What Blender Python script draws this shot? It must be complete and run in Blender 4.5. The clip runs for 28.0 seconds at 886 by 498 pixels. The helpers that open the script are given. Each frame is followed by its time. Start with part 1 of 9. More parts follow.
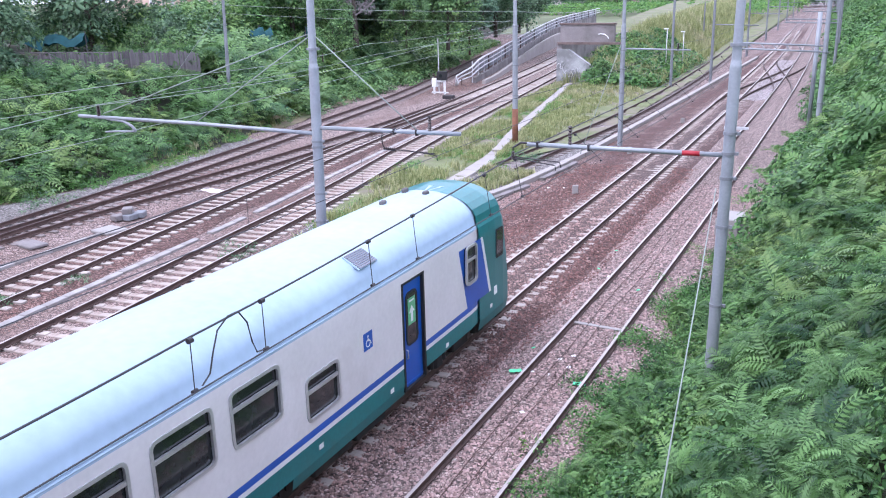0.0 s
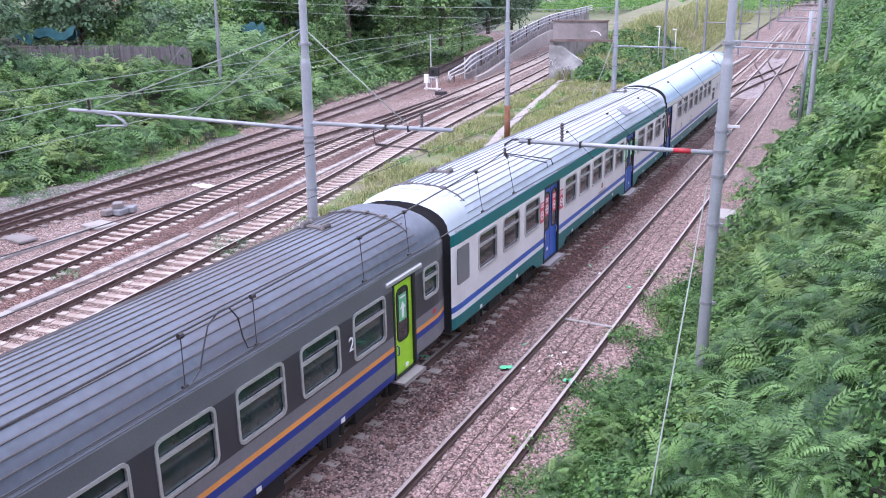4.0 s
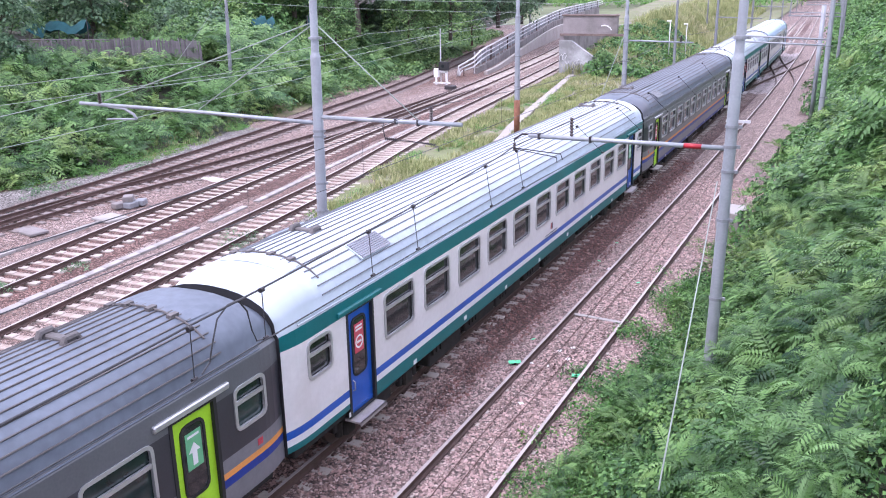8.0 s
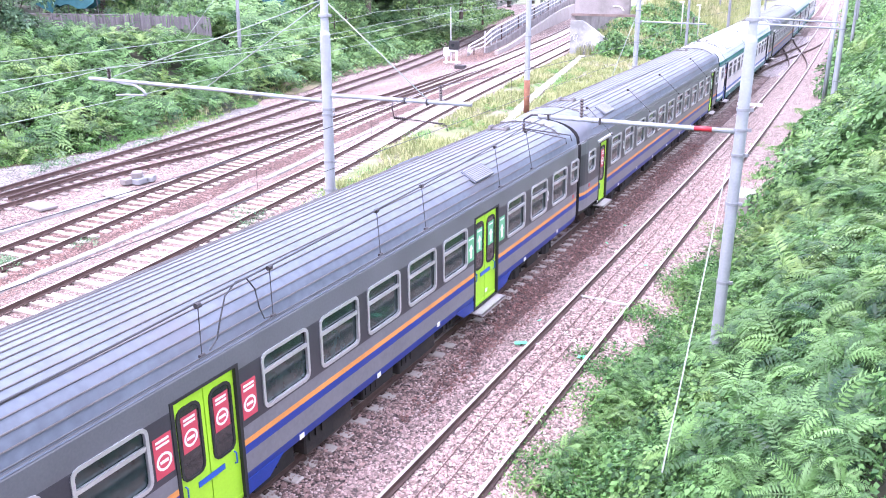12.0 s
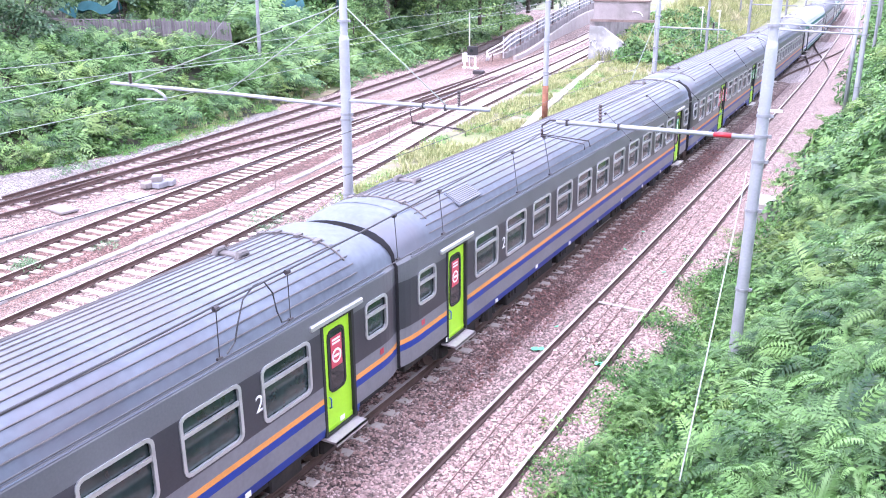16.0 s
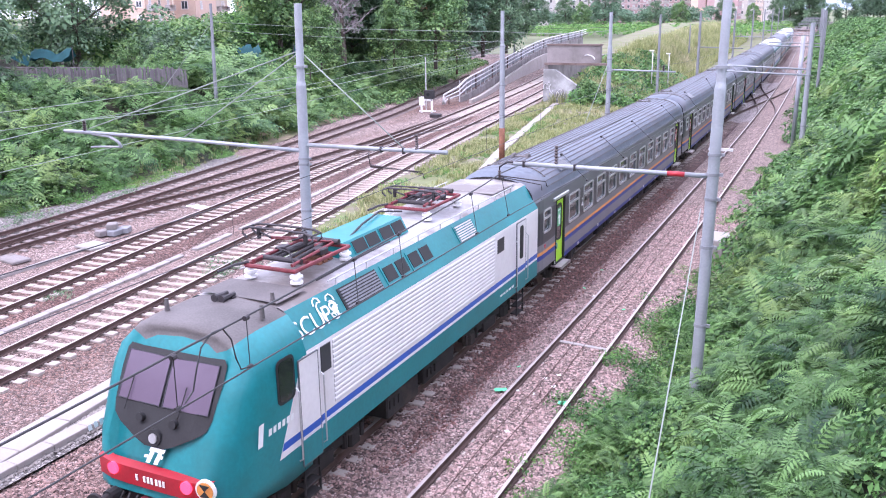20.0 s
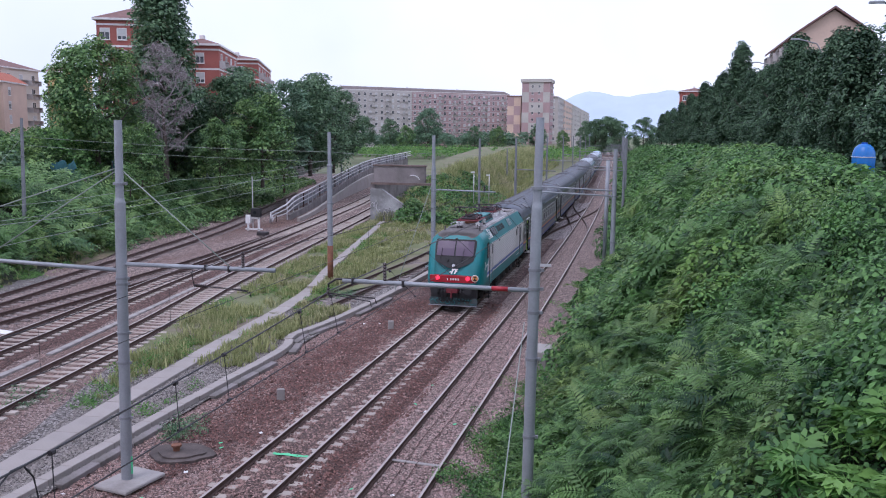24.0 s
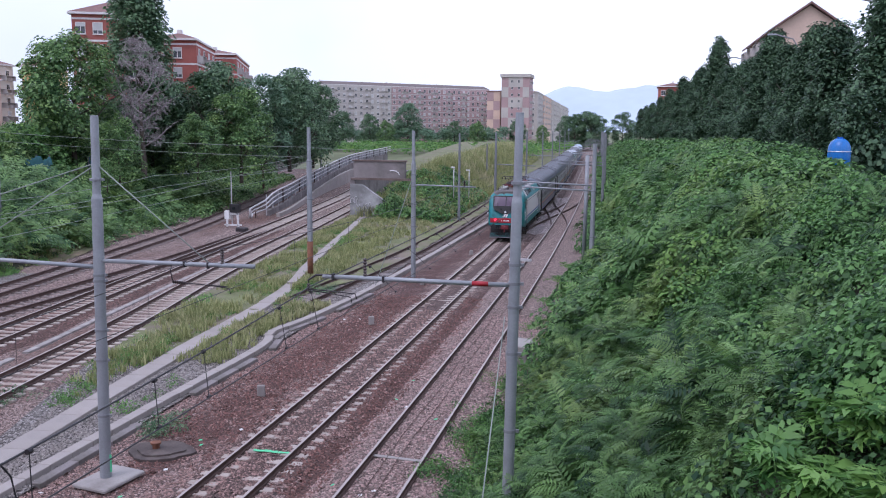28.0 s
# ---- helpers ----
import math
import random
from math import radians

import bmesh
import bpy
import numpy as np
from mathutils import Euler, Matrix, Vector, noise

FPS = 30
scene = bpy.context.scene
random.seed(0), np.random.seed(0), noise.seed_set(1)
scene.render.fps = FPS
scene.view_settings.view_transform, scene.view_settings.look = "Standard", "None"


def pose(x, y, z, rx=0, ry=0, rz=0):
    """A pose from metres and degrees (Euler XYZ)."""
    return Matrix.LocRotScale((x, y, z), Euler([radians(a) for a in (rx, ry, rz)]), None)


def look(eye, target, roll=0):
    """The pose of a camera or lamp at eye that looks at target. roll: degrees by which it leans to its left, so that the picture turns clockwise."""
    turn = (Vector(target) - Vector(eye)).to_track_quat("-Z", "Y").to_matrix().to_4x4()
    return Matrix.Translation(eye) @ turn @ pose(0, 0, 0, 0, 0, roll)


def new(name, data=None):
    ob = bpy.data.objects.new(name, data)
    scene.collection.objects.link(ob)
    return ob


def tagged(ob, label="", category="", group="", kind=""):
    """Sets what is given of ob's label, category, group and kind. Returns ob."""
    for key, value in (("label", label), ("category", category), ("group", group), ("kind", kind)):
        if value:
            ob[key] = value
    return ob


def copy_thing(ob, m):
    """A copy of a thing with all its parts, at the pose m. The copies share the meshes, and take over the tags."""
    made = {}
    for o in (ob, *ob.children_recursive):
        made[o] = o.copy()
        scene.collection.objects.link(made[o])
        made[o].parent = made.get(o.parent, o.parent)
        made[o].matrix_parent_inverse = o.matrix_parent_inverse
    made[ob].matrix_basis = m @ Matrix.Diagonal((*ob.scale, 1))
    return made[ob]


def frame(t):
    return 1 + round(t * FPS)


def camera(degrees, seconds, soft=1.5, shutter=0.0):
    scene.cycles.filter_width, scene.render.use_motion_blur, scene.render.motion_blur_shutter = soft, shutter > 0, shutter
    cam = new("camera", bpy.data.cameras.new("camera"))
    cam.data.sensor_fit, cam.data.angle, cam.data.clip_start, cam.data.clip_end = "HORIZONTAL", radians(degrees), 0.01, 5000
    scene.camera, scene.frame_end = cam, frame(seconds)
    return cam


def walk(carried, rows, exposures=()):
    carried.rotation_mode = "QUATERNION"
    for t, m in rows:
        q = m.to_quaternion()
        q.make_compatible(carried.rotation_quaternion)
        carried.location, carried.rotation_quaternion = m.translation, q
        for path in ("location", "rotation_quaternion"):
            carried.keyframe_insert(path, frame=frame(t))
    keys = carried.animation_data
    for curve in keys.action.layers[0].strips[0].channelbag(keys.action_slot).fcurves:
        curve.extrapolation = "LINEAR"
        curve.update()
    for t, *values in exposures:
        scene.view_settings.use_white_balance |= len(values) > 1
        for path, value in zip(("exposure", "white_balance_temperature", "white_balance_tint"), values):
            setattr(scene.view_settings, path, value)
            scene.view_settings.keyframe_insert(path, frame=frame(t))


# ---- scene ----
cam = camera(54.78, 28.0, soft=1.05)
PATH = [
    (0.0, pose(0, 0, 9.10, 73.270, 1.426, 26.215)),
    (0.5, pose(0, 0, 9.10, 73.419, 1.524, 26.089)),
    (1.0, pose(0, 0, 9.10, 73.284, 1.309, 26.048)),
    (1.5, pose(0, 0, 9.10, 73.099, 1.045, 26.310)),
    (2.0, pose(0, 0, 9.10, 73.058, 1.085, 26.374)),
    (2.5, pose(0, 0, 9.10, 73.107, 1.283, 26.189)),
    (3.0, pose(0, 0, 9.10, 73.087, 1.238, 25.870)),
    (3.5, pose(0, 0, 9.10, 73.070, 0.997, 25.738)),
    (5.5, pose(0, 0, 9.10, 72.681, 1.101, 25.764)),
    (6.0, pose(0, 0, 9.10, 72.669, 1.107, 25.772)),
    (6.5, pose(0, 0, 9.10, 72.744, 1.122, 25.867)),
    (7.0, pose(0, 0, 9.10, 72.812, 1.052, 25.974)),
    (7.5, pose(0, 0, 9.10, 72.791, 0.980, 26.272)),
    (8.0, pose(0, 0, 9.10, 72.657, 0.936, 26.394)),
    (8.5, pose(0, 0, 9.10, 72.363, 0.773, 26.537)),
    (9.0, pose(0, 0, 9.10, 72.201, 0.803, 26.705)),
    (9.5, pose(0, 0, 9.10, 72.136, 0.787, 26.781)),
    (10.0, pose(0, 0, 9.10, 71.987, 0.724, 26.824)),
    (10.5, pose(0, 0, 9.10, 71.732, 0.663, 26.998)),
    (11.0, pose(0, 0, 9.10, 71.541, 0.618, 26.994)),
    (11.5, pose(0, 0, 9.10, 71.430, 0.535, 26.985)),
    (12.0, pose(0, 0, 9.10, 71.328, 0.380, 27.110)),
    (12.5, pose(0, 0, 9.10, 71.309, 0.100, 27.222)),
    (13.0, pose(0, 0, 9.10, 71.344, 0.058, 27.485)),
    (13.5, pose(0, 0, 9.10, 71.331, 0.170, 27.812)),
    (15.5, pose(0, 0, 9.10, 71.115, 0.190, 28.355)),
    (16.0, pose(0, 0, 9.10, 71.682, 0.412, 28.323)),
    (16.5, pose(0, 0, 9.10, 72.096, 0.633, 27.929)),
    (17.0, pose(0, 0, 9.10, 72.162, 0.629, 27.609)),
    (17.5, pose(0, 0, 9.10, 72.305, 0.664, 27.355)),
    (18.0, pose(0, 0, 9.10, 72.264, 0.579, 27.368)),
    (18.5, pose(0, 0, 9.10, 72.135, 0.641, 27.445)),
    (19.0, pose(0, 0, 9.10, 72.045, 0.615, 27.491)),
    (19.5, pose(0, 0, 9.10, 72.598, 0.731, 26.893)),
    (20.0, pose(0, 0, 9.10, 74.476, 0.740, 25.439)),
    (20.5, pose(0, 0, 9.10, 76.051, 0.829, 23.711)),
    (21.0, pose(0, 0, 9.10, 78.139, 0.739, 21.323)),
    (21.5, pose(0, 0, 9.10, 79.703, 0.082, 18.641)),
    (22.0, pose(0, 0, 9.10, 80.778, -0.439, 16.435)),
    (22.5, pose(0, 0, 9.10, 81.896, -0.884, 15.134)),
    (24.5, pose(0, 0, 9.10, 82.287, -0.488, 13.816)),
    (25.0, pose(0, 0, 9.10, 82.182, -0.606, 13.477)),
    (25.5, pose(0, 0, 9.10, 82.114, -0.751, 13.403)),
    (26.0, pose(0, 0, 9.10, 82.095, -0.791, 13.445)),
    (26.5, pose(0, 0, 9.10, 82.142, -0.674, 13.198)),
    (27.0, pose(0, 0, 9.10, 81.969, -0.467, 13.091)),
    (27.5, pose(0, 0, 9.10, 81.957, -0.416, 12.853)),
    (28.0, pose(0, 0, 9.10, 81.964, -0.455, 12.749)),
]
EXPOSURES = [(0.0, 1.00, 5700, 25), (0.7, 0.90, 5723, 26), (3.0, 0.91, 5850, 30), (5.5, 1.25, 5980, 30), (6.0, 1.25, 5980, 30), (7.0, 1.13, 5980, 30), (8.0, 1.19, 5980, 30), (9.0, 1.55, 5930, 31), (9.5, 1.61, 5880, 32), (10.0, 1.75, 5880, 32), (11.0, 2.05, 5880, 32), (13.0, 2.17, 5880, 32), (15.5, 2.10, 5880, 32), (18.0, 2.00, 5880, 32), (19.0, 1.85, 5880, 32), (19.3, 1.75, 5920, 33), (20.0, 1.39, 5920, 33), (20.6, 1.20, 5840, 30), (21.0, 0.65, 5820, 26), (21.4, 0.27, 5820, 26), (22.0, 0.07, 5820, 26), (22.5, -0.01, 5820, 26), (25.0, -0.05, 5820, 26), (28.0, 0.00, 5820, 26)]
walk(cam, PATH, EXPOSURES)

# ---- sky and light: a bright overcast day ----
world = bpy.data.worlds.new("overcast_sky")
scene.world = world
world.use_nodes = True
wn, wl = world.node_tree.nodes, world.node_tree.links
wn.clear()
sky = wn.new("ShaderNodeTexSky")
sky.sky_type = "NISHITA"
sky.sun_disc = False
sky.sun_elevation, sky.sun_rotation = radians(58), radians(215)
sky.air_density, sky.dust_density = 1.0, 3.0
cloud = wn.new("ShaderNodeTexNoise")
cloud.inputs["Scale"].default_value = 1.7
cloud.inputs["Detail"].default_value = 5
cloud_ramp = wn.new("ShaderNodeValToRGB")
cloud_ramp.color_ramp.elements[0].position, cloud_ramp.color_ramp.elements[0].color = 0.35, (7.6, 8.5, 9.3, 1)
cloud_ramp.color_ramp.elements[1].position, cloud_ramp.color_ramp.elements[1].color = 0.65, (10.8, 11.3, 12.0, 1)
veil = wn.new("ShaderNodeMix")
veil.data_type = "RGBA"
veil.inputs[0].default_value = 0.85
background, world_out = wn.new("ShaderNodeBackground"), wn.new("ShaderNodeOutputWorld")
background.inputs["Strength"].default_value = 0.125
wl.new(cloud.outputs["Fac"], cloud_ramp.inputs[0])
wl.new(sky.outputs[0], veil.inputs[6])
wl.new(cloud_ramp.outputs[0], veil.inputs[7])
wl.new(veil.outputs[2], background.inputs[0])
wl.new(background.outputs[0], world_out.inputs[0])
sun = new("sun", bpy.data.lights.new("sun", "SUN"))
sun.data.energy, sun.data.angle, sun.data.color = 1.1, radians(25), (1.0, 0.96, 0.9)
sun.matrix_basis = look((-40, -60, 115), (0, 0, 0))


# ---- materials ----
def mat(name, colour, rough=0.6, metal=0.0, var=0.12, scale=1.5, fine=25.0, bump=0.0, stain=None, stain_at=0.62, rand=0.0, island=0.0, coat=0.0):
    m = bpy.data.materials.new(name)
    m.use_nodes = True
    n, l = m.node_tree.nodes, m.node_tree.links
    b = n["Principled BSDF"]
    b.inputs["Roughness"].default_value, b.inputs["Metallic"].default_value = rough, metal
    if coat:
        b.inputs["Coat Weight"].default_value, b.inputs["Coat Roughness"].default_value = coat, 0.12
    tc = n.new("ShaderNodeTexCoord")
    big, small = n.new("ShaderNodeTexNoise"), n.new("ShaderNodeTexNoise")
    big.inputs["Scale"].default_value, big.inputs["Detail"].default_value = scale, 6
    small.inputs["Scale"].default_value, small.inputs["Detail"].default_value = fine, 4
    l.new(tc.outputs["Object"], big.inputs["Vector"])
    l.new(tc.outputs["Object"], small.inputs["Vector"])
    add = n.new("ShaderNodeMath")
    add.operation = "MULTIPLY_ADD"
    l.new(small.outputs["Fac"], add.inputs[0])
    add.inputs[1].default_value = 0.6
    l.new(big.outputs["Fac"], add.inputs[2])
    value = add.outputs[0]
    for strength, node, out in ((rand, "ShaderNodeObjectInfo", "Random"), (island, "ShaderNodeNewGeometry", "Random Per Island")):
        if strength:
            src, mix = n.new(node), n.new("ShaderNodeMath")
            mix.operation = "MULTIPLY_ADD"
            l.new(src.outputs[out], mix.inputs[0])
            mix.inputs[1].default_value = strength
            l.new(value, mix.inputs[2])
            value = mix.outputs[0]
    extra = (rand + island) / 2
    ramp = n.new("ShaderNodeMapRange")
    ramp.inputs["From Min"].default_value, ramp.inputs["From Max"].default_value = 0.45 + extra - 0.5 * (rand + island), 1.15 + extra + 0.5 * (rand + island)
    ramp.inputs["To Min"].default_value, ramp.inputs["To Max"].default_value = 1 - var * 1.6, 1 + var * 1.6
    l.new(value, ramp.inputs["Value"])
    tint = n.new("ShaderNodeVectorMath")
    tint.operation = "SCALE"
    tint.inputs[0].default_value = colour
    l.new(ramp.outputs[0], tint.inputs["Scale"])
    last = tint.outputs[0]
    if stain:
        spot = n.new("ShaderNodeTexNoise")
        spot.inputs["Scale"].default_value, spot.inputs["Detail"].default_value, spot.inputs["Roughness"].default_value = scale * 0.45, 8, 0.65
        l.new(tc.outputs["Object"], spot.inputs["Vector"])
        edge = n.new("ShaderNodeMapRange")
        edge.inputs["From Min"].default_value, edge.inputs["From Max"].default_value = stain_at - 0.08, stain_at + 0.1
        l.new(spot.outputs["Fac"], edge.inputs["Value"])
        blend = n.new("ShaderNodeMix")
        blend.data_type = "RGBA"
        l.new(edge.outputs[0], blend.inputs[0])
        l.new(last, blend.inputs[6])
        blend.inputs[7].default_value = (*stain, 1)
        last = blend.outputs[2]
    l.new(last, b.inputs["Base Color"])
    if bump:
        bp = n.new("ShaderNodeBump")
        bp.inputs["Strength"].default_value, bp.inputs["Distance"].default_value = bump, 0.02
        l.new(small.outputs["Fac"], bp.inputs["Height"])
        l.new(bp.outputs[0], b.inputs["Normal"])
    return m


def gravel_mat(name, cool, warm, dark, cell=17.0, rust=None, rust_at=0.6, rust_scale=0.25, squash=1.0, weed=None, bands=()):
    """Broken stone: one colour a stone, shade painted into the gaps between them, patches of rust dust and of weeds."""
    m = bpy.data.materials.new(name)
    m.use_nodes = True
    n, l = m.node_tree.nodes, m.node_tree.links
    b = n["Principled BSDF"]
    b.inputs["Roughness"].default_value = 0.9
    tc = n.new("ShaderNodeTexCoord")
    vor, gap = n.new("ShaderNodeTexVoronoi"), n.new("ShaderNodeTexVoronoi")
    gap.feature = "DISTANCE_TO_EDGE"
    for v in (vor, gap):
        v.inputs["Scale"].default_value = cell
        l.new(tc.outputs["Object"], v.inputs["Vector"])
    sep = n.new("ShaderNodeSeparateColor")
    l.new(vor.outputs["Color"], sep.inputs[0])
    stone = n.new("ShaderNodeValToRGB")
    els = stone.color_ramp.elements
    els[0].color, els[1].color = (*dark, 1), (*cool, 1)
    els[0].position, els[1].position = 0.0, 1.0
    e = els.new(0.45)
    e.color = (*warm, 1)
    e = els.new(0.8)
    e.color = (*[c * 0.9 for c in cool], 1)
    l.new(sep.outputs[0], stone.inputs[0])
    last = stone.outputs[0]
    for colour, at, scale in ((rust, rust_at, rust_scale), (weed, 0.6, 0.5)):
        if colour:
            patch = n.new("ShaderNodeTexNoise")
            patch.inputs["Scale"].default_value, patch.inputs["Detail"].default_value, patch.inputs["Roughness"].default_value = scale, 8, 0.62
            mp = n.new("ShaderNodeMapping")
            mp.inputs["Scale"].default_value = (1.0, squash, 1.0)
            l.new(tc.outputs["Object"], mp.inputs[0])
            l.new(mp.outputs[0], patch.inputs["Vector"])
            edge = n.new("ShaderNodeMapRange")
            edge.inputs["From Min"].default_value, edge.inputs["From Max"].default_value = at - 0.12, at + 0.14
            edge.inputs["To Max"].default_value = 0.8
            l.new(patch.outputs["Fac"], edge.inputs["Value"])
            blend = n.new("ShaderNodeMix")
            blend.data_type, blend.blend_type = "RGBA", "MIX"
            l.new(edge.outputs[0], blend.inputs[0])
            l.new(last, blend.inputs[6])
            tone = n.new("ShaderNodeVectorMath")
            tone.operation = "SCALE"
            tone.inputs[0].default_value = colour
            l.new(sep.outputs[1], tone.inputs["Scale"])
            l.new(tone.outputs[0], blend.inputs[7])
            last = blend.outputs[2]
    if bands:
        xyz, ragged = n.new("ShaderNodeSeparateXYZ"), n.new("ShaderNodeTexNoise")
        ragged.inputs["Scale"].default_value, ragged.inputs["Detail"].default_value, ragged.inputs["Roughness"].default_value = 0.9, 8, 0.7
        l.new(tc.outputs["Object"], xyz.inputs[0])
        l.new(tc.outputs["Object"], ragged.inputs["Vector"])
        for bx, half, by, colour in bands:
            def sums(op, a, b_):
                q = n.new("ShaderNodeMath")
                q.operation = op
                for k, val in enumerate((a, b_)):
                    if isinstance(val, (int, float)):
                        q.inputs[k].default_value = val
                    elif val is not None:
                        l.new(val, q.inputs[k])
                return q.outputs[0]
            off = sums("DIVIDE", sums("ABSOLUTE", sums("SUBTRACT", xyz.outputs[0], bx), None), half)
            start = sums("MAXIMUM", sums("DIVIDE", sums("SUBTRACT", by, xyz.outputs[1]), 6.0), 0.0)
            val = sums("SUBTRACT", sums("MULTIPLY", ragged.outputs["Fac"], 3.0), sums("ADD", sums("ADD", off, start), 0.55))
            edge = n.new("ShaderNodeMapRange")
            edge.inputs["From Max"].default_value, edge.inputs["To Max"].default_value = 0.7, 0.85
            l.new(val, edge.inputs["Value"])
            tone = n.new("ShaderNodeVectorMath")
            tone.operation = "SCALE"
            tone.inputs[0].default_value = colour
            l.new(sums("ADD", sums("MULTIPLY", sep.outputs[1], 1.1), 0.35), tone.inputs["Scale"])
            blend = n.new("ShaderNodeMix")
            blend.data_type = "RGBA"
            l.new(edge.outputs[0], blend.inputs[0])
            l.new(last, blend.inputs[6])
            l.new(tone.outputs[0], blend.inputs[7])
            last = blend.outputs[2]
    # painted shade: the base colour drops to 0.14 towards each stone's edge
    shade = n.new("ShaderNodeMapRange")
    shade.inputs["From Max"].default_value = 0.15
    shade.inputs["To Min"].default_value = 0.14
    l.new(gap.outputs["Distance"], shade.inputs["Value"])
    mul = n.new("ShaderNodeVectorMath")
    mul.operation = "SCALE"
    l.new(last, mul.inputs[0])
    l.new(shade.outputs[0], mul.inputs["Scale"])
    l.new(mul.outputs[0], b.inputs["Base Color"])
    bp = n.new("ShaderNodeBump")
    bp.inputs["Strength"].default_value, bp.inputs["Distance"].default_value = 0.9, 0.05
    l.new(gap.outputs["Distance"], bp.inputs["Height"])
    l.new(bp.outputs[0], b.inputs["Normal"])
    return m


def leaf_mat(name, low, high, light=0.3, scale=0.35, rough=0.4, tip=None, gloss=0.3):
    """Foliage: the colour changes from spray to spray and slowly over the thicket; some light comes through."""
    m = bpy.data.materials.new(name)
    m.use_nodes = True
    n, l = m.node_tree.nodes, m.node_tree.links
    b, out = n["Principled BSDF"], n["Material Output"]
    b.inputs["Roughness"].default_value = rough
    b.inputs["Specular IOR Level"].default_value = gloss
    geo, tc, no, wide = n.new("ShaderNodeNewGeometry"), n.new("ShaderNodeTexCoord"), n.new("ShaderNodeTexNoise"), n.new("ShaderNodeTexNoise")
    no.inputs["Scale"].default_value, no.inputs["Detail"].default_value = scale, 5
    wide.inputs["Scale"].default_value, wide.inputs["Detail"].default_value = scale * 0.3, 3
    l.new(tc.outputs["Object"], no.inputs["Vector"])
    l.new(tc.outputs["Object"], wide.inputs["Vector"])
    mixv = n.new("ShaderNodeMath")
    mixv.operation = "MULTIPLY_ADD"
    l.new(geo.outputs["Random Per Island"], mixv.inputs[0])
    mixv.inputs[1].default_value = 0.8
    l.new(no.outputs["Fac"], mixv.inputs[2])
    rg = n.new("ShaderNodeMapRange")
    rg.inputs["From Min"].default_value, rg.inputs["From Max"].default_value = 0.45, 1.3
    l.new(mixv.outputs[0], rg.inputs["Value"])
    cr, hue = n.new("ShaderNodeMix"), n.new("ShaderNodeMix")
    cr.data_type = hue.data_type = "RGBA"
    cr.inputs[6].default_value = (*low, 1)
    hue.inputs[6].default_value, hue.inputs[7].default_value = (*high, 1), (*(tip or high), 1)
    part_ = n.new("ShaderNodeMapRange")
    part_.inputs["From Min"].default_value, part_.inputs["From Max"].default_value = 0.48, 0.66
    l.new(wide.outputs["Fac"], part_.inputs["Value"])
    l.new(part_.outputs[0], hue.inputs[0])
    l.new(hue.outputs[2], cr.inputs[7])
    l.new(rg.outputs[0], cr.inputs[0])
    l.new(cr.outputs[2], b.inputs["Base Color"])
    tr, ms = n.new("ShaderNodeBsdfTranslucent"), n.new("ShaderNodeMixShader")
    l.new(cr.outputs[2], tr.inputs[0])
    ms.inputs[0].default_value = light
    l.new(b.outputs[0], ms.inputs[1])
    l.new(tr.outputs[0], ms.inputs[2])
    l.new(ms.outputs[0], out.inputs[0])
    return m


def glass_mat(name, tint, rough=0.06):
    m = mat(name, tint, rough=rough, var=0.35, scale=1.2, fine=6)
    m.node_tree.nodes["Principled BSDF"].inputs["Specular IOR Level"].default_value = 0.6
    return m


def glow_mat(name, colour, strength):
    m = mat(name, colour, rough=0.3)
    b = m.node_tree.nodes["Principled BSDF"]
    b.inputs["Emission Color"].default_value, b.inputs["Emission Strength"].default_value = (*colour, 1), strength
    return m


TEAL = mat("teal_paint", (0.005, 0.155, 0.165), 0.4, var=0.14, scale=0.9, fine=14, stain=(0.03, 0.12, 0.12), stain_at=0.66, coat=0.25)
TEAL_LOCO = mat("loco_teal_paint", (0.001, 0.185, 0.205), 0.42, var=0.14, scale=0.8, fine=12, stain=(0.012, 0.14, 0.15), stain_at=0.64, coat=0.04)
TEAL_DARK = mat("teal_band_paint", (0.002, 0.135, 0.145), 0.4, var=0.12, scale=0.9)
CREAM = mat("offwhite_body_paint", (0.69, 0.66, 0.67), 0.38, var=0.07, scale=0.7, fine=9, stain=(0.58, 0.54, 0.53), stain_at=0.66, coat=0.15)
WHITE = mat("white_stripe_paint", (0.70, 0.70, 0.72), 0.4, var=0.06)
BLUE = mat("blue_paint", (0.006, 0.085, 0.42), 0.35, var=0.12, scale=1.2, coat=0.2)
NAVY = mat("dark_blue_paint", (0.010, 0.040, 0.25), 0.4, var=0.15, scale=1.4, stain=(0.06, 0.06, 0.16), stain_at=0.66)
SILVER = mat("silver_grey_paint", (0.20, 0.20, 0.225), 0.38, metal=0.25, var=0.12, scale=0.8, fine=12)
SILVER_D = mat("graphite_band_paint", (0.135, 0.14, 0.155), 0.4, metal=0.2, var=0.12, scale=0.8)
GRAPHITE = mat("anthracite_window_band_paint", (0.040, 0.040, 0.050), 0.35, var=0.15, scale=0.9)
ORANGE = mat("orange_stripe_paint", (0.70, 0.28, 0.07), 0.42, var=0.12)
LIME = mat("lime_green_door_paint", (0.36, 0.68, 0.025), 0.4, var=0.08, scale=0.9)
ROOF_W = mat("pale_roof_paint", (0.44, 0.50, 0.57), 0.55, metal=0.0, var=0.12, scale=0.5, fine=5, stain=(0.42, 0.48, 0.52), stain_at=0.6)
ROOF_S = mat("smooth_pale_blue_roof_paint", (0.36, 0.47, 0.59), 0.5, metal=0.0, var=0.09, scale=0.4, fine=5)
